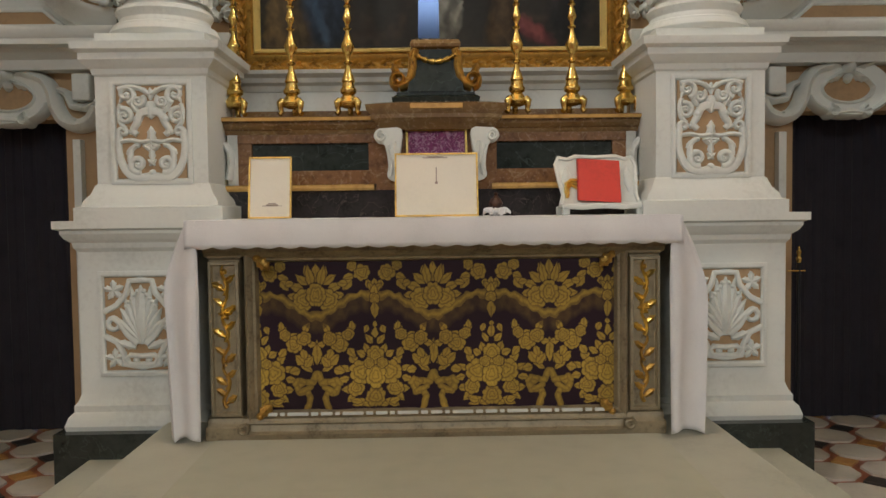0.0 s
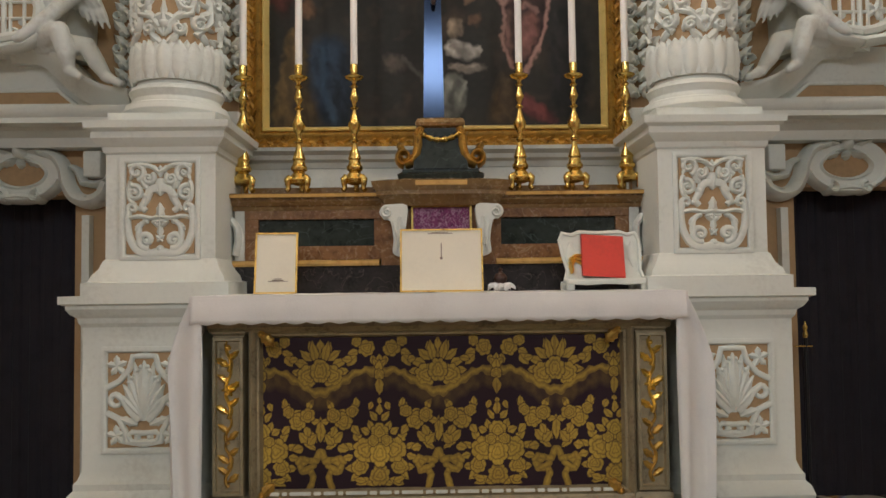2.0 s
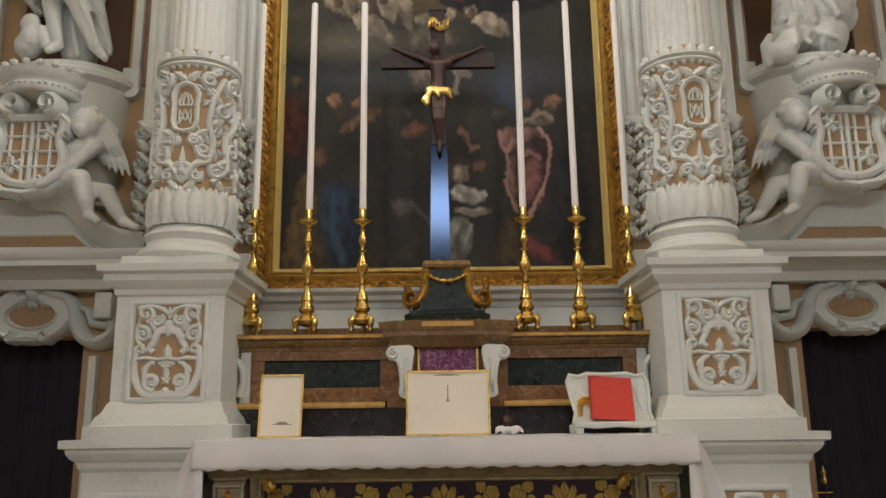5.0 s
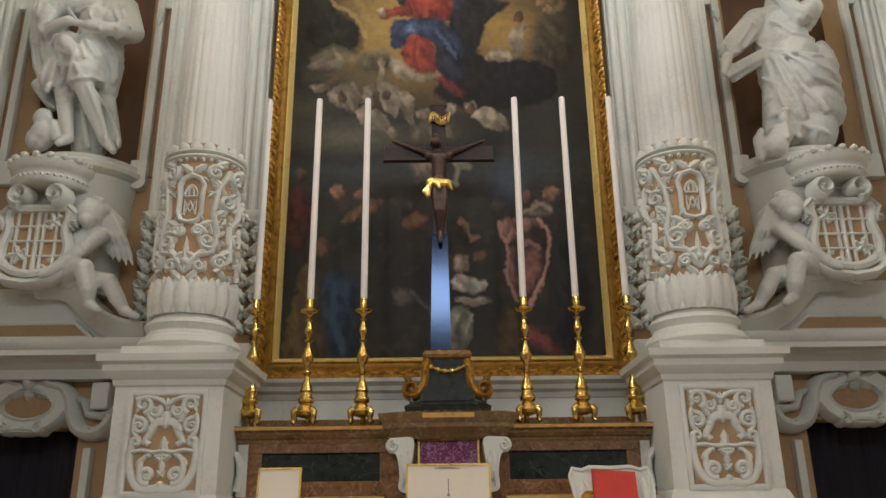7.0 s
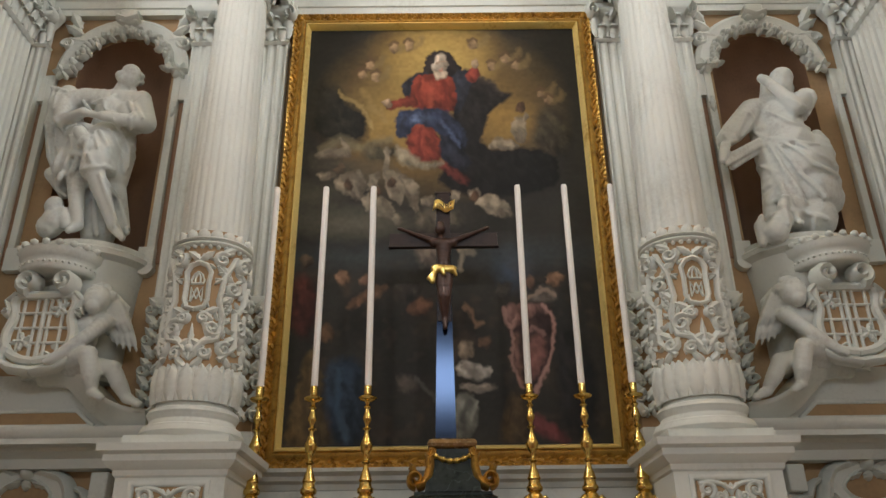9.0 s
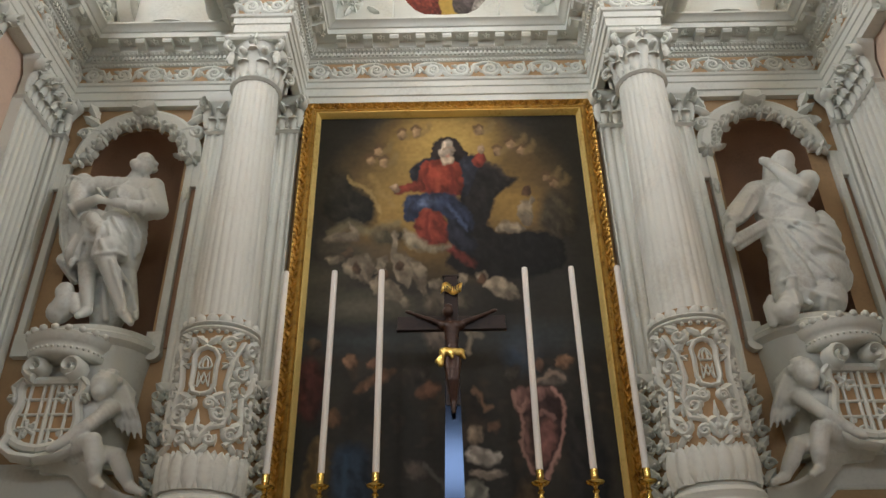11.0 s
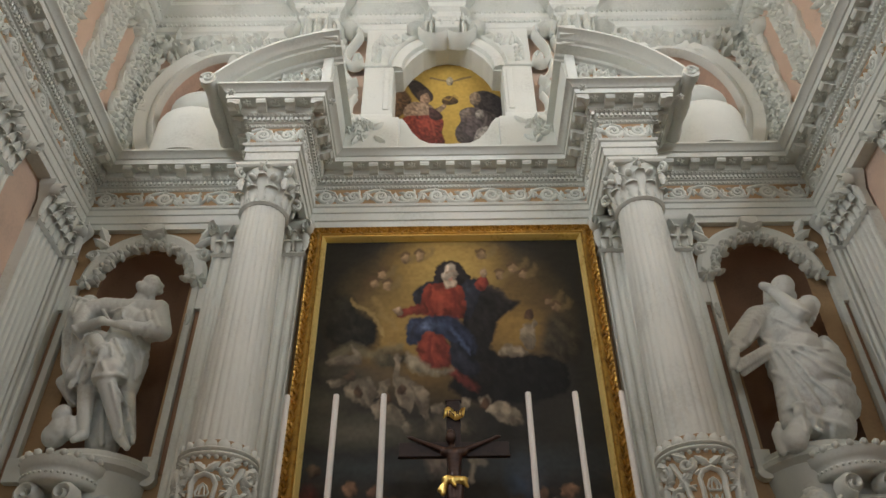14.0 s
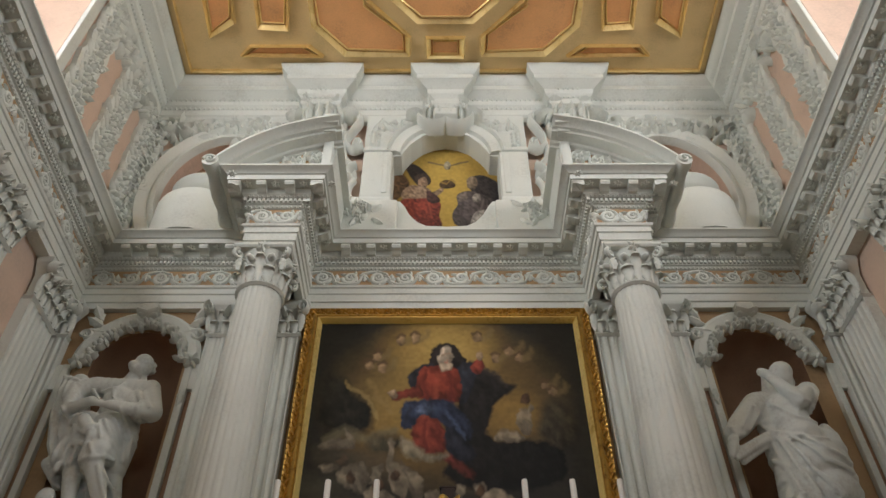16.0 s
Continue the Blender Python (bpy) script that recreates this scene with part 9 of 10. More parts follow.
    blob([(0.121, 0.54), (0.208, 0.597), (0.318, 0.574), (0.378, 0.518), (0.349, 0.441), (0.213, 0.43), (0.126, 0.452)], (0.42, 0.29, 0.19), 0.45, 0.008, 1)
    blob([(0.299, 0.507), (0.396, 0.529), (0.465, 0.574), (0.48, 0.539), (0.397, 0.474), (0.3, 0.463)], (0.42, 0.29, 0.19), 0.4, 0.006, 1)
    blob([(0.107, 0.441), (0.237, 0.463), (0.383, 0.463), (0.455, 0.409), (0.437, 0.303), (0.464, 0.2), (0.268, 0.19), (0.152, 0.293)], (0.27, 0.05, 0.03), 0.45, 0.01, 1)
    blob([(0.333, 0.54), (0.417, 0.495), (0.451, 0.441), (0.397, 0.419), (0.339, 0.452)], (0.08, 0.04, 0.035), 0.3, 0.008, 1)
    line([(0.214, 0.42), (0.241, 0.313), (0.338, 0.22)], (0.12, 0.02, 0.015), 0.014, 0.7)
    line([(0.359, 0.419), (0.379, 0.287)], (0.36, 0.08, 0.05), 0.012, 0.5)
    # crown and dove
    blob([(0.446, 0.618), (0.505, 0.653), (0.585, 0.618), (0.569, 0.568), (0.465, 0.568)], (0.1, 0.06, 0.025), 0.4, 0.008, 1)
    line([(0.456, 0.63), (0.505, 0.607), (0.546, 0.653), (0.585, 0.63)], (0.3, 0.19, 0.05), 0.008, 0.8)
    line([(0.344, 0.83), (0.43, 0.812), (0.496, 0.794)], (0.17, 0.12, 0.06), 0.012, 0.9)
    line([(0.543, 0.794), (0.62, 0.818), (0.702, 0.836)], (0.17, 0.12, 0.06), 0.012, 0.9)
    blob([(0.487, 0.818), (0.518, 0.842), (0.548, 0.812), (0.542, 0.758), (0.496, 0.758)], (0.44, 0.38, 0.28), 0.4, 0.008, 1)
    # grey-brown cloaked form with white cloth
    blob([(0.705, 0.653), (0.807, 0.699), (0.915, 0.653), (0.988, 0.572), (0.998, 0.445), (0.938, 0.408), (0.796, 0.473), (0.725, 0.528)], (0.055, 0.045, 0.045), 0.3, 0.01, 1)
    blob([(0.592, 0.501), (0.701, 0.539), (0.869, 0.473), (0.963, 0.429), (0.919, 0.286), (0.805, 0.199), (0.604, 0.199), (0.55, 0.323), (0.6, 0.408)], (0.11, 0.09, 0.085), 0.4, 0.01, 1)
    blob([(0.686, 0.653), (0.746, 0.687), (0.783, 0.618), (0.751, 0.551), (0.693, 0.573)], (0.3, 0.22, 0.15), 0.4, 0.008, 1)
    blob([(0.592, 0.495), (0.681, 0.528), (0.698, 0.462), (0.62, 0.43)], (0.24, 0.19, 0.16), 0.4, 0.008, 1)
    blob([(0.729, 0.495), (0.787, 0.506), (0.795, 0.44), (0.736, 0.43)], (0.4, 0.36, 0.31), 0.4, 0.008, 1)
    blob([(0.731, 0.313), (0.829, 0.355), (0.903, 0.323), (0.822, 0.25), (0.759, 0.199), (0.698, 0.199)], (0.42, 0.39, 0.34), 0.5, 0.01, 1)
    line([(0.648, 0.419), (0.621, 0.287), (0.652, 0.21)], (0.05, 0.04, 0.04), 0.014, 0.7)
    line([(0.819, 0.445), (0.79, 0.355), (0.729, 0.286)], (0.2, 0.17, 0.16), 0.012, 0.6)
    return rgb * (1 + 0.12 * value_noise(u * 50, v * 55, 44))[:, None]


def attic():
    half = [(0.0, 6.43), (0.18, 6.44), (0.26, 6.49), (0.33, 6.585), (0.38, 6.70), (0.42, 6.765), (0.51, 6.775), (0.51, 7.43), (0.43, 7.445), (0.405, 7.52), (0.345, 7.63), (0.24, 7.76), (0.12, 7.835), (0.0, 7.86)]
    hole = half + [(-x, z) for x, z in reversed(half[1:-1])]
    bm = bmesh.new()
    plate_with_hole(bm, -0.8, 0.8, CORN, CEIL + 0.4, hole, UP - 0.06, 0.25)
    tagged(part("wall_north_attic", bm, STUCCO), "white stucco attic wall with a shaped opening", "wall", kind="structure")
    t = thing("attic_fresco", (0, UP + 0.19, 6.38), "golden fresco in a shaped recess above the cornice", "fresco")
    grid_paint("picture", -0.56, 0.56, 6.38, 7.9, UP + 0.18, 260, 340, fresco, FRESCO, t)
    s = thing("attic_surround", (0, UP - 0.06, CORN), "white stucco scrolled surround of the fresco recess", "surround")
    yb = UP - 0.06
    mp = flat_map(0, yb, 0)
    bm = bmesh.new()
    arch = [(0.50 * math.cos(a), 7.44 + 0.50 * math.sin(a)) for a in [math.radians(2 + 176 * i / 30) for i in range(31)]]
    stroke(bm, arch, 0.075, 0.055, mp)
    stroke(bm, [(x * 1.12, 7.44 + (z - 7.44) * 1.12) for x, z in arch], 0.022, 0.085, mp)
    for k in (-1, 1):
        box(bm, *sorted((k * 0.515, k * 0.79)), yb - 0.05, yb, 6.78, 7.45, 0.012)
        box(bm, *sorted((k * 0.545, k * 0.6)), yb - 0.062, yb - 0.045, 6.83, 7.4, 0.006)
        box(bm, *sorted((k * 0.54, k * 0.8)), yb - 0.07, yb, 7.45, 7.5, 0.012)
        # stepped foot blocks
        box(bm, *sorted((k * 0.44, k * 0.92)), yb - 0.09, yb + 0.1, CORN, 6.7, 0.02)
        box(bm, *sorted((k * 0.5, k * 0.86)), yb - 0.075, yb + 0.1, 6.68, 6.76, 0.015)
    sub("moulding", bm, STUCCO, s, smooth=40)
    for k in (-1, 1):
        bm = bmesh.new()
        mk = lambda u, v, h: (k * u, yb - h, v)
        stroke(bm, smooth_line([(1.0, 8.03), (0.96, 8.08), (0.89, 8.05), (0.87, 7.95), (0.92, 7.82), (0.97, 7.68), (0.96, 7.54), (0.89, 7.48), (0.83, 7.53), (0.85, 7.61), (0.9, 7.6)]), 0.042, 0.1, mk, 0.02)
        stroke(bm, smooth_line([(0.97, 7.66), (0.99, 7.5), (0.96, 7.36), (0.9, 7.26)]), 0.03, 0.07, mk, 0.02)
        boss(bm, 0.885, 7.56, 0.045, 0.12, mk)
        stroke(bm, smooth_line([(0.86, 7.26), (0.93, 7.2), (0.94, 7.12), (0.89, 7.07), (0.85, 7.12)]), 0.03, 0.09, mk, 0.016)
        stroke(bm, smooth_line([(0.86, 7.05), (0.9, 6.95), (0.89, 6.82), (0.85, 6.76)]), 0.03, 0.06, mk, 0.02)
        sub("side_scroll", bm, STUCCO, s, "white side scroll", smooth=50)
        bm = bmesh.new()
        rng = random.Random(14)
        for j in range(8):
            flower(bm, k * rng.uniform(0.7, 0.88), rng.uniform(6.4, 6.66), 0.05, 0.04, lambda u, v, h: (u, yb - 0.09 - h, v), 5)
            leaf(bm, k * rng.uniform(0.62, 0.88), rng.uniform(6.38, 6.6), rng.uniform(0, 6.28), 0.12, 0.035, 0.035, lambda u, v, h: (u, yb - 0.09 - h, v), n=6)
        sub("flower_carving", bm, STUCCO, s, "carved flowers on the foot block", smooth=60)
        bm = bmesh.new()
        # palm spray and hanging drops in the spandrel over the arch
        for j in range(5):
            leaf(bm, k * (0.52 + 0.05 * j), 7.84 + 0.03 * (j % 2), 1.57 - k * (0.9 - 0.3 * j), 0.17, 0.04, 0.045, mp, lobes=4, curl=0.2 * k)
        stroke(bm, spiral(k * 0.5, 7.93, 0.06, 0.01, 1.57, -k * 1.3), 0.018, 0.045, mp)
        for z in (7.62, 7.68, 7.74, 7.8):
            boss(bm, k * 0.72, z, 0.03, 0.06, mp)
            boss(bm, k * 0.665, z - 0.02, 0.022, 0.045, mp)
        leaf(bm, k * 0.7, 7.62, -1.57, 0.1, 0.03, 0.04, mp, n=6)
        stroke(bm, smooth_line([(k * 0.28, 7.98), (k * 0.36, 7.95), (k * 0.44, 7.99), (k * 0.4, 8.02)]), 0.02, 0.04, mp)
        sub("spandrel_leaf", bm, STUCCO, s, smooth=50)
    bm = bmesh.new()
    box(bm, -0.12, 0.12, yb - 0.16, yb, 7.93, 8.05, 0.03)
    for k in (-1, 1):
        stroke(bm, smooth_line([(0.0, 7.88), (k * 0.06, 7.83), (k * 0.15, 7.82), (k * 0.24, 7.87), (k * 0.27, 7.95), (k * 0.22, 7.97)]), 0.045, 0.17, mp, 0.02)
        boss(bm, k * 0.06, 7.98, 0.035, 0.2, mp)
        leaf(bm, k * 0.03, 7.95, 1.57 - k * 0.5, 0.14, 0.045, 0.19, mp, n=6)
    sub("keystone", bm, STUCCO, s, "white carved keystone", smooth=45)

    for k in (-1, 1):
        # attic side walls with a large oval recess
        cx, cz, rx, rz = 2.13, 6.92, 0.54, 0.80
        pts = [(k * cx + rx * math.cos(a), cz + rz * math.sin(a)) for a in [2 * math.pi * i / 40 for i in range(40)]]
        x0, x1 = sorted((k * 0.8, k * 3.2))
        bm = bmesh.new()
        plate_with_hole(bm, x0, x1, CORN, CEIL + 0.4, pts, UP, 0.2)
        tagged(part("wall_north_attic_%d" % (1 if k < 0 else 2), bm, PEACH), "peach plastered attic wall with an oval recess", "wall", kind="structure")
        bm = bmesh.new()
        box(bm, x0, x1, UP + 0.2, UP + 0.4, CORN, CEIL + 0.4)
        tagged(part("oval_back_%d" % (1 if k < 0 else 2), bm, NICHE), "brown back of the oval recess", "wall", kind="structure")
        o = thing("oval_surround", (k * cx, UP, CORN), "white stucco oval surround with carved shell base", "surround", "oval surrounds")
        bm = bmesh.new()
        ring = [(cx + (rx + 0.09) * math.cos(a), cz + (rz + 0.09) * math.sin(a)) for a in [2 * math.pi * i / 56 for i in range(57)]]
        ribbon_curve(bm, ring, [(-0.11, 0.0), (-0.11, 0.05), (-0.085, 0.085), (-0.03, 0.07), (0.02, 0.055), (0.05, 0.085), (0.09, 0.09), (0.1, 0.05), (0.105, 0.0)], -k if k < 0 else k, UP)
        if k < 0:
            bmesh.ops.scale(bm, vec=(-1, 1, 1), verts=bm.verts)
        sub("ring", bm, STUCCO, o, smooth=40)
        # a moulded pedestal with shoulders inside the recess
        bm = bmesh.new()
        lathe(bm, k * (cx + 0.06), UP - 0.02, curve_profile([(0.4, CORN), (0.4, 6.55), (0.36, 6.59), (0.2, 6.64), (0.16, 6.7), (0.28, 6.76), (0.33, 6.82), (0.27, 6.91), (0.12, 7.0), (0.02, 7.03)], 3), 32)
        sub("urn", bm, STUCCO, o, "white stucco urn in the recess", smooth=50)
        bm = bmesh.new()
        mk = lambda u, v, h: (k * u, UP - h, v)
        rng = random.Random(8)
        for j in range(30):
            u, v = rng.uniform(1.75, 2.55), 7.93 + rng.uniform(-0.07, 0.09)
            boss(bm, u, v, rng.uniform(0.025, 0.045), rng.uniform(0.06, 0.12), mk, n=7, rows=2)
        for j in range(16):
            leaf(bm, 2.13 + rng.uniform(-0.45, 0.45), 7.9 + rng.uniform(-0.06, 0.1), rng.uniform(0, 6.28), 0.17, 0.05, 0.1, mk, lobes=4)
        for q in (-1, 1):
            stroke(bm, spiral(2.13 + q * 0.12, 7.9, 0.1, 0.02, 1.57, -q * 1.3), 0.03, 0.12, mk)
            stroke(bm, smooth_line([(2.13 + q * 0.2, 7.83), (2.13 + q * 0.4, 7.78), (2.13 + q * 0.55, 7.6), (2.13 + q * 0.66, 7.5)]), 0.035, 0.06, mk, 0.02)
        sub("crest", bm, STUCCO, o, "carved fruit and leaf crest", smooth=60)
        # broken curved pediment on the breaks over the columns
        p = thing("broken_pediment", (k * PED, UP, CORN), "white stucco half of a broken curved pediment above the column", "pediment", "broken pediment halves")
        arc = smooth_line([(0.868, 6.655), (0.99, 6.63), (1.1, 6.597), (1.32, 6.505), (1.53, 6.365), (1.70, 6.195), (1.79, 6.075)], 5)
        bm = bmesh.new()
        ribbon_curve(bm, arc, [(-0.12, 0.0), (-0.12, 0.85), (-0.105, 0.86), (-0.1, 0.885), (-0.085, 0.9), (-0.08, 0.985), (-0.06, 0.99), (-0.055, 1.02), (-0.045, 1.03), (-0.028, 1.055), (-0.022, 1.085), (-0.018, 1.1), (0.0, 1.1), (0.004, 0.0)], k, UP)
        sub("raking_cornice", bm, STUCCO, p, smooth=30)
        # its mouldings turn down at the open middle and run back to the wall
        bm = bmesh.new()
        for xa, za, zb, fr in ((0.862, 6.635, 6.66, 1.1), (0.878, 6.60, 6.64, 1.06), (0.9, 6.56, 6.60, 1.0), (0.925, CORN, 6.56, 0.9), (0.95, CORN, 6.57, 0.88)):
            box(bm, *sorted((k * xa, k * 1.0)), UP - fr, UP, za, zb, 0.004)
        sub("return_moulding", bm, STUCCO, p, smooth=30)
        bm = bmesh.new()
        body = [(0.95, CORN + 0.005)] + [(x + 0.03, z - 0.08) for x, z in arc if z - 0.08 > CORN + 0.01] + [(1.68, CORN + 0.005)]
        extrude_curve(bm, [(k * x, z) for x, z in body], UP - 0.84, UP)
        sub("tympanum", bm, STUCCO, p)
        bm = bmesh.new()
        extrude_curve(bm, [(k * 1.0, CORN + 0.01)] + [(k * (x + 0.03), z - 0.1) for x, z in arc if x > 0.97 and z - 0.1 > CORN + 0.02] + [(k * 1.62, CORN + 0.01)], UP - 0.844, UP - 0.8)
        sub("tympanum_ground", bm, TAN, p, "tan tympanum ground")
        bm = bmesh.new()
        mt = lambda u, v, h: (k * u, UP - 0.84 - h, v)
        for j, (x, r) in enumerate(((1.06, 0.085), (1.22, 0.085), (1.37, 0.07), (1.49, 0.05))):
            top = [z for q, z in arc if q >= x][0] - 0.14
            z = top - r
            # coffer bars between the rosettes
            stroke(bm, [(x + 0.09, CORN), (x + 0.09, top - 0.02)], 0.014, 0.04, mt)
            flower(bm, x, z, r, 0.05, mt, 6)
            stroke(bm, spiral(x, z, r, r * 0.3, 0, 1.1, 14), 0.012, 0.045, mt)
            flower(bm, x, z - 0.19, r * 0.8, 0.04, mt, 6)
        sub("rosette_carving", bm, STUCCO, p, "carved rosettes", smooth=60)
        bm = bmesh.new()
        xs, zs = 1.795, 6.06
        tube(bm, [(k * xs, UP - 1.1 + 0.055 * j, zs) for j in range(13)], [0.062, 0.063, 0.05, 0.045, 0.052, 0.058, 0.06, 0.058, 0.052, 0.045, 0.05, 0.06, 0.06], 18)
        stroke(bm, spiral(xs, zs, 0.05, 0.008, 0, 1.4), 0.011, 0.022, lambda u, v, h: (k * u, UP - 1.1 - h, v))
        sub("end_scroll", bm, STUCCO, p, "rolled scroll end", smooth=45)


attic()


def fruit_band(name, mpx, z0, z1, width, seed, label):
    """An upright stucco band with straight raised edges, filled with bunches of fruit and curling leaves."""
    rng = random.Random(seed)
    t = thing(name, mpx(0, z0, 0), label, "festoon", "attic festoons")
    bm = bmesh.new()
    n = 40
    edge = lambda i, ph: 0.5 * width * (1 + 0.09 * math.sin(i * 0.9 + ph) + 0.05 * math.sin(i * 2.3 + ph * 2))
    rows = []
    for i in range(n + 1):
        z = z0 + (z1 - z0) * i / n
        a, b = -edge(i, seed), edge(i, seed * 1.7 + 1)
        rows.append([bm.verts.new(mpx(u, z, h)) for u, h in ((a, -0.01), (a, 0.045), (a + 0.03, 0.055), (0, 0.04), (b - 0.03, 0.055), (b, 0.045), (b, -0.01))])
    for r, q in zip(rows, rows[1:]):
        for j in range(6):
            bm.faces.new((r[j], r[j + 1], q[j + 1], q[j]))
    sub("ground", bm, STUCCO, t, smooth=40)
    bm = bmesh.new()
    z = z0 + 0.06
    up = lambda u, v, h: mpx(u, v, h + 0.04)
    k = 1
    while z < z1 - 0.05:
        c = rng.uniform(-0.1, 0.1) * width
        flower(bm, c, z, rng.uniform(0.06, 0.085), 0.05, up, 5 + rng.randrange(2), rng.uniform(0, 1))
        for j in range(3):
            a = rng.uniform(0, 6.28)
            boss(bm, c + 0.36 * width * math.cos(a), z + 0.07 * math.sin(a), rng.uniform(0.022, 0.036), rng.uniform(0.04, 0.07), up, n=8, rows=3)
        leaf(bm, c + k * 0.05, z - 0.02, 1.57 - k * rng.uniform(0.8, 1.4), width * 0.5, 0.042, 0.04, up, lobes=4, curl=0.3 * k, n=9)
        leaf(bm, c - k * 0.05, z - 0.02, 1.57 + k * rng.uniform(0.8, 1.4), width * 0.5, 0.042, 0.04, up, lobes=4, curl=-0.3 * k, n=9)
        stroke(bm, spiral(c - k * 0.27 * width, z + 0.06, 0.045, 0.008, 1.57, k * 1.2, 12), 0.014, 0.045, up, 0.008)
        z += 0.14
        k = -k
    sub("fruit", bm, STUCCO, t, "carved fruit and leaves", smooth=60)


for _s in (-1, 1):
    _m = (lambda s: (lambda u, v, h: (s * (2.9 + u), UP - h, v)))(_s)
    fruit_band("fruit_festoon", _m, 6.07, 8.02, 0.17, 5, "white stucco fruit festoon on the peach attic wall")
    for _y, _w, _sd in ((4.6, 0.27, 6), (4.06, 0.33, 7), (3.46, 0.33, 9)):
        _m = (lambda s, y0: (lambda u, v, h: (s * (SIDE - h), y0 + u, v)))(_s, _y)
        fruit_band("fruit_festoon", _m, 6.07, 8.02, _w, _sd, "white stucco fruit festoon on the peach side wall")


def side_wall_pilasters(s):
    for yc, hw in ((4.28, 0.2), (3.35, 0.28)):
        t = thing("side_pilaster", (s * (SIDE - 0.1), yc, 0), "white fluted pilaster with leafy capital on the side wall", "pilaster", "side wall pilasters")
        rot = Matrix.Rotation(radians(90 if s < 0 else -90), 4, "Z")
        m = Matrix.Translation((s * (SIDE + 0.0), yc, 0)) @ rot
        bm = bmesh.new()
        fluted_strip(bm, -hw, hw, -0.08, 0.0, 5.06, max(4, int(hw * 2 / 0.06)), 0.014, 0.08)
        bmesh.ops.transform(bm, matrix=m, verts=bm.verts)
        sub("shaft", bm, STUCCO, t, smooth=40)
        bm = bmesh.new()
        lf = bmesh.new()
        leafy_capital(bm, lf, 0.0, hw, -0.08, 5.04, 5.40)
        bmesh.ops.transform(bm, matrix=m, verts=bm.verts)
        bmesh.ops.transform(lf, matrix=m, verts=lf.verts)
        cap = sub("capital", bm, STUCCO, t, smooth=50)
        pieces("leaf", lf, STUCCO, cap, "", smooth=55)
    # white window architrave
    bm = bmesh.new()
    for y0, y1, z0, z1 in ((-0.36, -0.25, 6.35, 8.0), (3.13, 3.24, 6.35, 8.0), (-0.25, 3.13, 6.35, 6.45)):
        x0, x1 = sorted((s * (SIDE - 0.04), s * SIDE))
        box(bm, x0, x1, y0, y1, z0, z1, 0.008)
    tagged(part("trim_window_%d" % (1 if s < 0 else 2), bm, STUCCO), "white stucco window surround", "trim", kind="structure")


for _s in (-1, 1):
    side_wall_pilasters(_s)


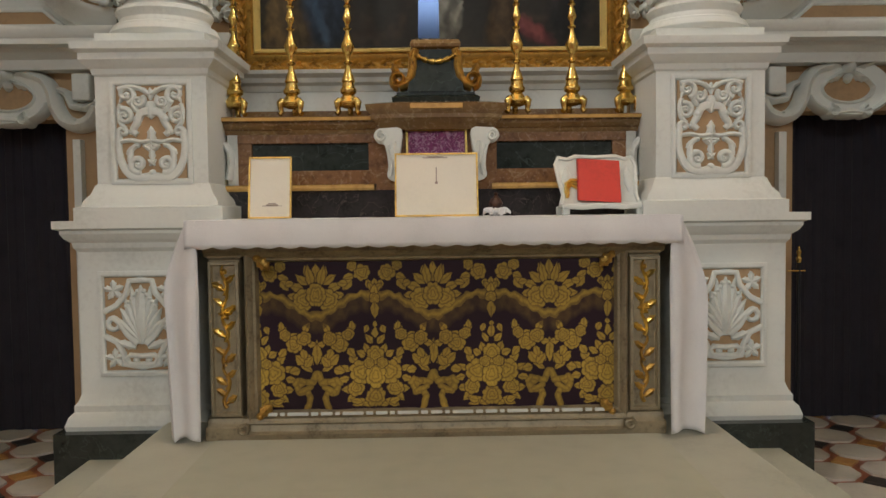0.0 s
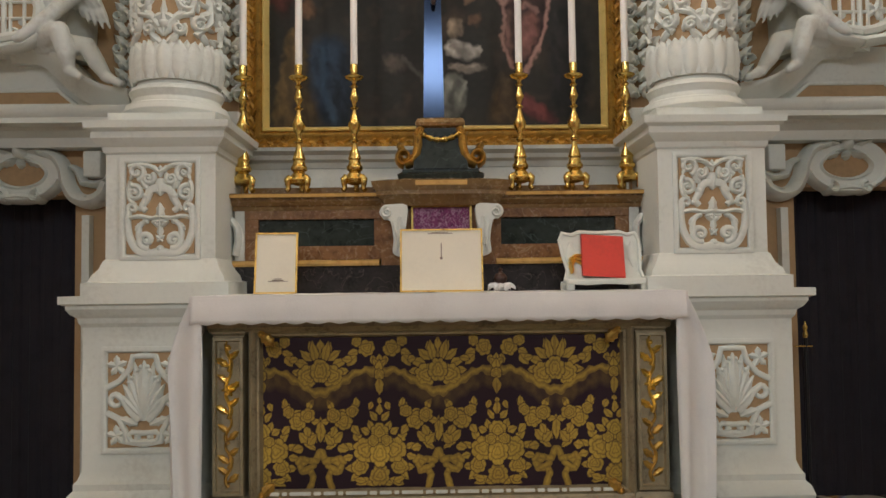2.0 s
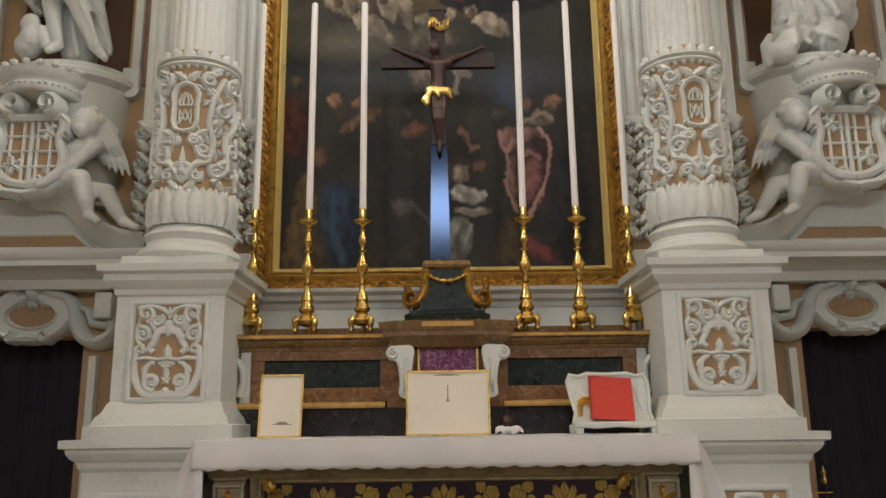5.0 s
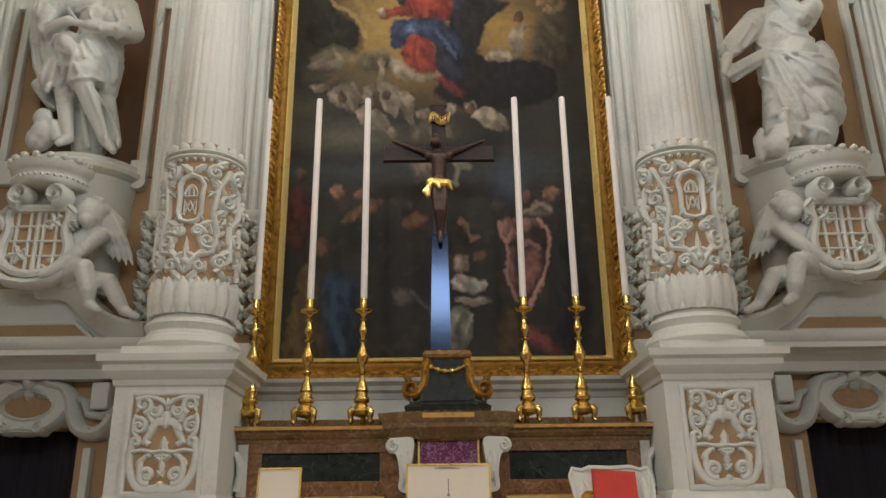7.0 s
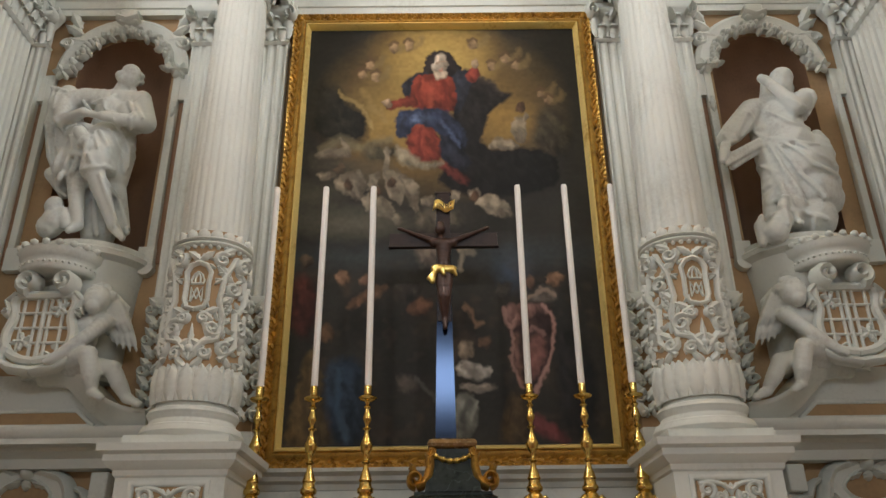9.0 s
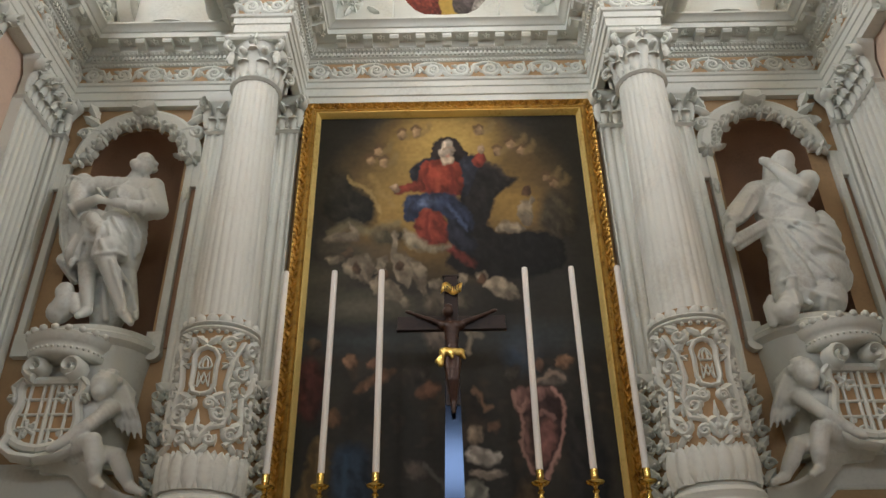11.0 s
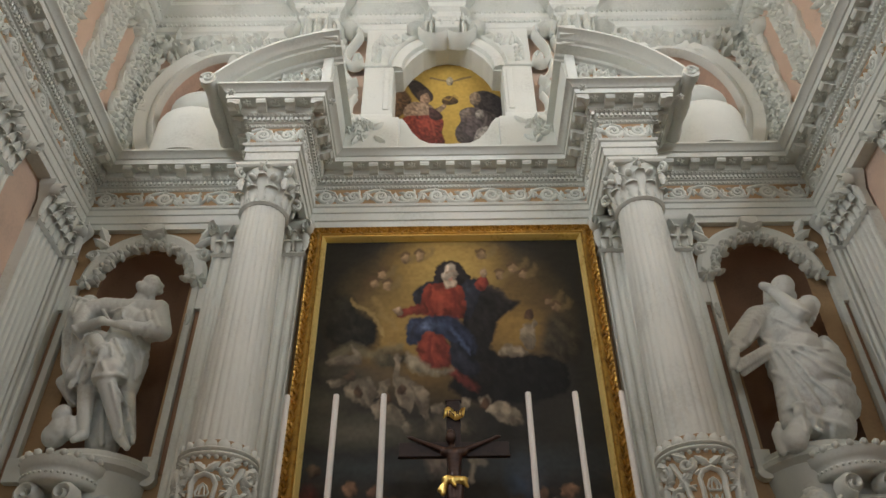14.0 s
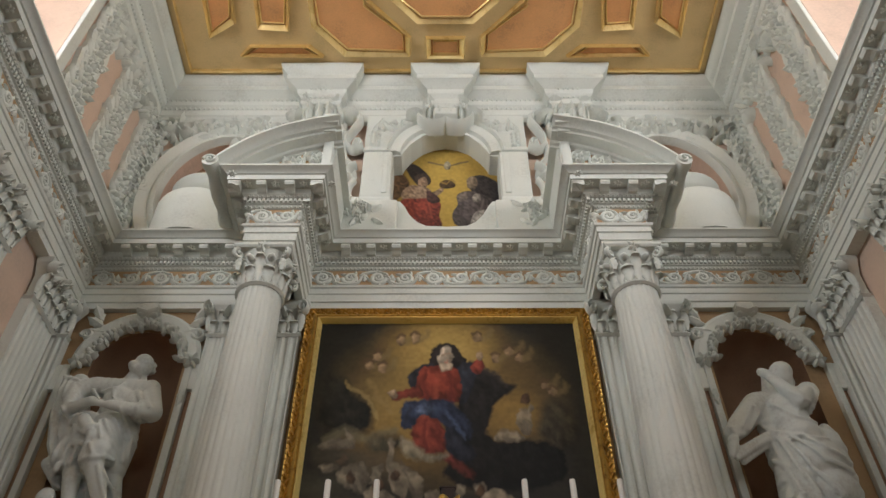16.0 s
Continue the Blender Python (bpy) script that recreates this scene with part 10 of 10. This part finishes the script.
def ceiling_cornice():
    y, b = UP - 0.02, UP - 0.16
    xs = [(0.09, b), (0.09, y), (1.12, y), (1.12, b), (1.43, b), (1.43, y), (SIDE - 0.0, y), (SIDE - 0.0, -1.2)]
    path = [(-x, yy) for x, yy in reversed(xs)] + xs
    bm = bmesh.new()
    sweep(bm, path, [(-0.2, 8.02), (0.0, 8.02), (0.02, 8.03), (0.03, 8.1), (0.05, 8.12), (0.05, 8.2), (0.09, 8.24), (0.1, 8.3), (0.16, 8.34), (0.2, 8.36), (0.2, 8.42), (0.23, 8.44), (0.27, 8.52), (0.27, 8.54), (0.0, 8.545)])
    c = tagged(part("cornice_ceiling", bm, STUCCO, smooth=30), "white stucco cornice below the ceiling", "cornice", kind="structure")
    bm = bmesh.new()
    for (a, q) in zip(path, path[1:]):
        L = (Vector(q) - Vector(a)).length
        if L < 0.2:
            continue
        mp = along(a, q)
        u = 0.05
        while u < min(L, 6) - 0.05:
            boss(bm, u, 8.21, 0.018, 0.02, lambda x, v, h: mp(x, v, h + 0.06), n=5, rows=2)
            boss(bm, u, 8.3, 0.016, 0.025, lambda x, v, h: mp(x, v, h + 0.1), n=5, rows=2)
            u += 0.05
    o = part("egg_rows", bm, STUCCO, c, "rows of small carved eggs")
    o["kind"] = "stuff"
    for x in (-1.275, 1.275):
        bm = bmesh.new()
        mq = lambda u, v, h: (x + u, b - h, v)
        for j in range(3):
            leaf(bm, -0.1 + 0.1 * j, 8.05, -1.57, 0.22, 0.05, 0.1, mq)
            leaf(bm, -0.1 + 0.1 * j, 7.98, 1.57, 0.14, 0.05, 0.12, mq)
        box(bm, x - 0.17, x + 0.17, b - 0.01, UP + 0.05, 7.9, 8.03, 0.01)
        part("leaf_bracket", bm, STUCCO, c, "carved leaf bracket", smooth=50)
    # acanthus curling round the corners of the breaks, and bunches of fruit between them
    rng = random.Random(31)
    for x in (-1.43, -1.12, -0.16, 0.16, 1.12, 1.43):
        bm = bmesh.new()
        mq = lambda u, v, h: (x + u, b - h + 0.08, v)
        for j in range(7):
            a = 1.57 + (j - 3) * 0.5
            leaf(bm, 0.02 * (j - 3), 8.1 - 0.02 * abs(j - 3), a + 3.14, rng.uniform(0.14, 0.22), 0.05, rng.uniform(0.1, 0.16), mq, n=7)
            leaf(bm, 0.025 * (j - 3), 8.17, a, rng.uniform(0.1, 0.16), 0.045, rng.uniform(0.1, 0.2), mq, n=7)
        for j in range(8):
            boss(bm, rng.uniform(-0.07, 0.07), 8.12 + rng.uniform(-0.07, 0.06), rng.uniform(0.02, 0.035), rng.uniform(0.12, 0.18), mq, n=7, rows=2)
        part("corner_leaf", bm, STUCCO, c, "carved acanthus leaves at the break", smooth=55)
    for k in (-1, 1):
        for x0, x1, n in ((1.0, 1.5, 26), (1.6, 2.95, 60)):
            bm = bmesh.new()
            mq = lambda u, v, h: (k * u, UP - h, v)
            for j in range(n):
                u, v = rng.uniform(x0, x1), rng.uniform(7.72, 8.03)
                if j % 3:
                    leaf(bm, u, v, rng.uniform(0, 6.28), rng.uniform(0.1, 0.2), rng.uniform(0.03, 0.055), rng.uniform(0.06, 0.13), mq, n=7)
                else:
                    boss(bm, u, v, rng.uniform(0.025, 0.05), rng.uniform(0.07, 0.13), mq, n=8, rows=2)
            for j in range(int((x1 - x0) / 0.22)):
                cx = x0 + 0.11 + 0.22 * j
                stroke(bm, spiral(cx, 7.86 + 0.05 * (j % 2), 0.095, 0.015, 1.57 * j, 1.4 if j % 2 else -1.4), 0.024, 0.13, mq)
            part("leaf_frieze", bm, STUCCO, c, "carved scrolling leaf frieze", smooth=55)
        bm = bmesh.new()
        mq = lambda u, v, h: (k * (SIDE - h), u, v)
        for j in range(70):
            u, v = rng.uniform(3.4, 4.75), rng.uniform(7.75, 8.03)
            if j % 3:
                leaf(bm, u, v, rng.uniform(0, 6.28), rng.uniform(0.1, 0.2), rng.uniform(0.03, 0.055), rng.uniform(0.05, 0.12), mq, n=7)
            else:
                boss(bm, u, v, rng.uniform(0.025, 0.05), rng.uniform(0.06, 0.12), mq, n=8, rows=2)
        part("leaf_frieze", bm, STUCCO, c, "carved scrolling leaf frieze", smooth=55)


ceiling_cornice()


def ceiling_coffers():
    ceil = bpy.data.objects["ceiling"]
    zc = CEIL
    shapes = [
        ([(-0.28, 3.86), (0.28, 3.86), (0.52, 3.62), (0.52, 3.30), (0.28, 3.15), (-0.28, 3.15), (-0.52, 3.30), (-0.52, 3.62)], False),
        ([(-0.19, 4.03), (0.19, 4.03), (0.19, 4.25), (-0.19, 4.25)], False),
        ([(0.37, 4.23), (1.03, 4.23), (1.34, 3.89), (1.34, 3.4), (0.8, 3.4), (0.77, 3.62), (0.36, 4.02)], True),
        ([(1.4, 4.12), (1.98, 4.12), (2.1, 4.23), (1.26, 4.24)], True),
        ([(1.5, 3.4), (1.86, 3.4), (1.88, 3.92), (1.58, 3.94)], True),
        ([(2.06, 3.4), (2.36, 3.4), (2.38, 4.02), (2.1, 3.86)], True),
    ]
    orange = bmesh.new()
    gilt = bmesh.new()
    mp = lambda u, v, h: (u, v, zc - h)
    for pts, both in shapes:
        for s in ((1, -1) if both else (1,)):
            for fold in (False, True):
                pl = [(s * x, (6.3 - y) if fold else y) for x, y in pts]
                cx, cy = sum(p[0] for p in pl) / len(pl), sum(p[1] for p in pl) / len(pl)
                inward = lambda d: [(x - (x - cx) / (math.hypot(x - cx, y - cy)) * d, y - (y - cy) / (math.hypot(x - cx, y - cy)) * d) for x, y in pl]
                # a sloping gilt border with a raised lip and a bead inside it
                lip, foot = pl, inward(0.055)
                for i in range(len(pl)):
                    j = (i + 1) % len(pl)
                    gilt.faces.new([gilt.verts.new(mp(*q)) for q in ((*lip[i], 0.055), (*lip[j], 0.055), (*foot[j], 0.012), (*foot[i], 0.012))])
                    out = [(x + (x - u) * 0.3, y + (y - v) * 0.3) for (x, y), (u, v) in zip(lip, foot)]
                    gilt.faces.new([gilt.verts.new(mp(*q)) for q in ((*out[i], 0.0), (*out[j], 0.0), (*lip[j], 0.055), (*lip[i], 0.055))])
                bead = inward(0.075)
                stroke(gilt, bead + bead[:2], 0.011, 0.028, mp)
                orange.faces.new([orange.verts.new(mp(x, y, 0.006)) for x, y in pl])
    bmesh.ops.remove_doubles(gilt, verts=gilt.verts, dist=0.0004)
    rim = [(-2.66, 1.85), (2.66, 1.85), (2.66, 4.42), (-2.66, 4.42)]
    stroke(gilt, rim + rim[:2], 0.02, 0.04, mp)
    part("coffer_panel", orange, CEILORANGE, ceil, "orange painted coffer panels")
    part("coffer_moulding", gilt, CEILGILT, ceil, "pale gilt coffer mouldings", smooth=30)


ceiling_coffers()


# ---- small things and floor pieces ----
def brass_pole():
    t = thing("processional_pole", (2.0, 4.42, 0.0), "thin dark processional pole with brass knob beside the doorway", "pole")
    bm = bmesh.new()
    lathe(bm, 2.025, 4.42, [(0.011, 0.02), (0.011, 1.0)], 12)
    sub("shaft", bm, IRON, t, smooth=40)
    bm = bmesh.new()
    lathe(bm, 2.025, 4.42, curve_profile([(0.011, 0.98), (0.015, 1.0), (0.009, 1.02), (0.014, 1.04), (0.006, 1.055), (0.003, 1.07)], 3), 16)
    sub("knob", bm, BRASS, t, smooth=40)
    bm = bmesh.new()
    box(bm, 1.96, 2.06, 4.41, 4.425, 0.93, 0.938, 0.003)
    sub("arm", bm, BRASS, t)
    bm = bmesh.new()
    lathe(bm, 2.025, 4.42, curve_profile([(0.09, 0.0), (0.085, 0.02), (0.03, 0.035), (0.014, 0.05)], 3), 20)
    sub("foot", bm, IRON, t, smooth=40)


brass_pole()


def floor_tiles():
    fl = bpy.data.objects["floor"]
    g = 0.30
    bm = bmesh.new()
    o8 = [(0.135 * math.cos(math.radians(22.5 + 45 * i)), 0.135 * math.sin(math.radians(22.5 + 45 * i))) for i in range(8)]
    top = [bm.verts.new((x, y, 0.0)) for x, y in o8]
    low = [bm.verts.new((x, y, -0.012)) for x, y in o8]
    bm.faces.new(top)
    for i in range(8):
        bm.faces.new((top[i], top[(i + 1) % 8], low[(i + 1) % 8], low[i]))
    o = part("tile", bm, FLOORW, fl)
    octo = o.data
    small = {}
    for nm, mat in (("o", FLOORY), ("b", FLOORB)):
        bm = bmesh.new()
        box(bm, -0.05, 0.05, -0.05, 0.05, -0.012, -0.001)
        q = part("tile", bm, mat, fl)
        q.matrix_basis = pose(-3.3 + (0.3 if nm == "o" else 0.6), -0.5, 0, 0, 0, 45)
        small[nm] = q.data
    o.matrix_basis = pose(-3.3, -0.8, 0)
    for s in (-1, 1):
        for i in range(6):
            for j in range(9):
                x, y = s * (1.62 + g * i), 2.35 + g * j
                if abs(x) < 1.75 and y < 3.6 or abs(x) > 2.98:
                    continue
                q = new("tile", octo)
                q.parent = fl
                q.matrix_basis = pose(x, y, 0.0)
                for k, (dx, dy) in enumerate(((g / 2, g / 2), (0.0, g / 2), (g / 2, 0.0))):
                    if k == 0:
                        q = new("tile", small["b" if (i + j) % 2 else "o"])
                        q.parent = fl
                        q.matrix_basis = pose(x + s * dx, y + dy, 0.0, 0, 0, 45)


floor_tiles()
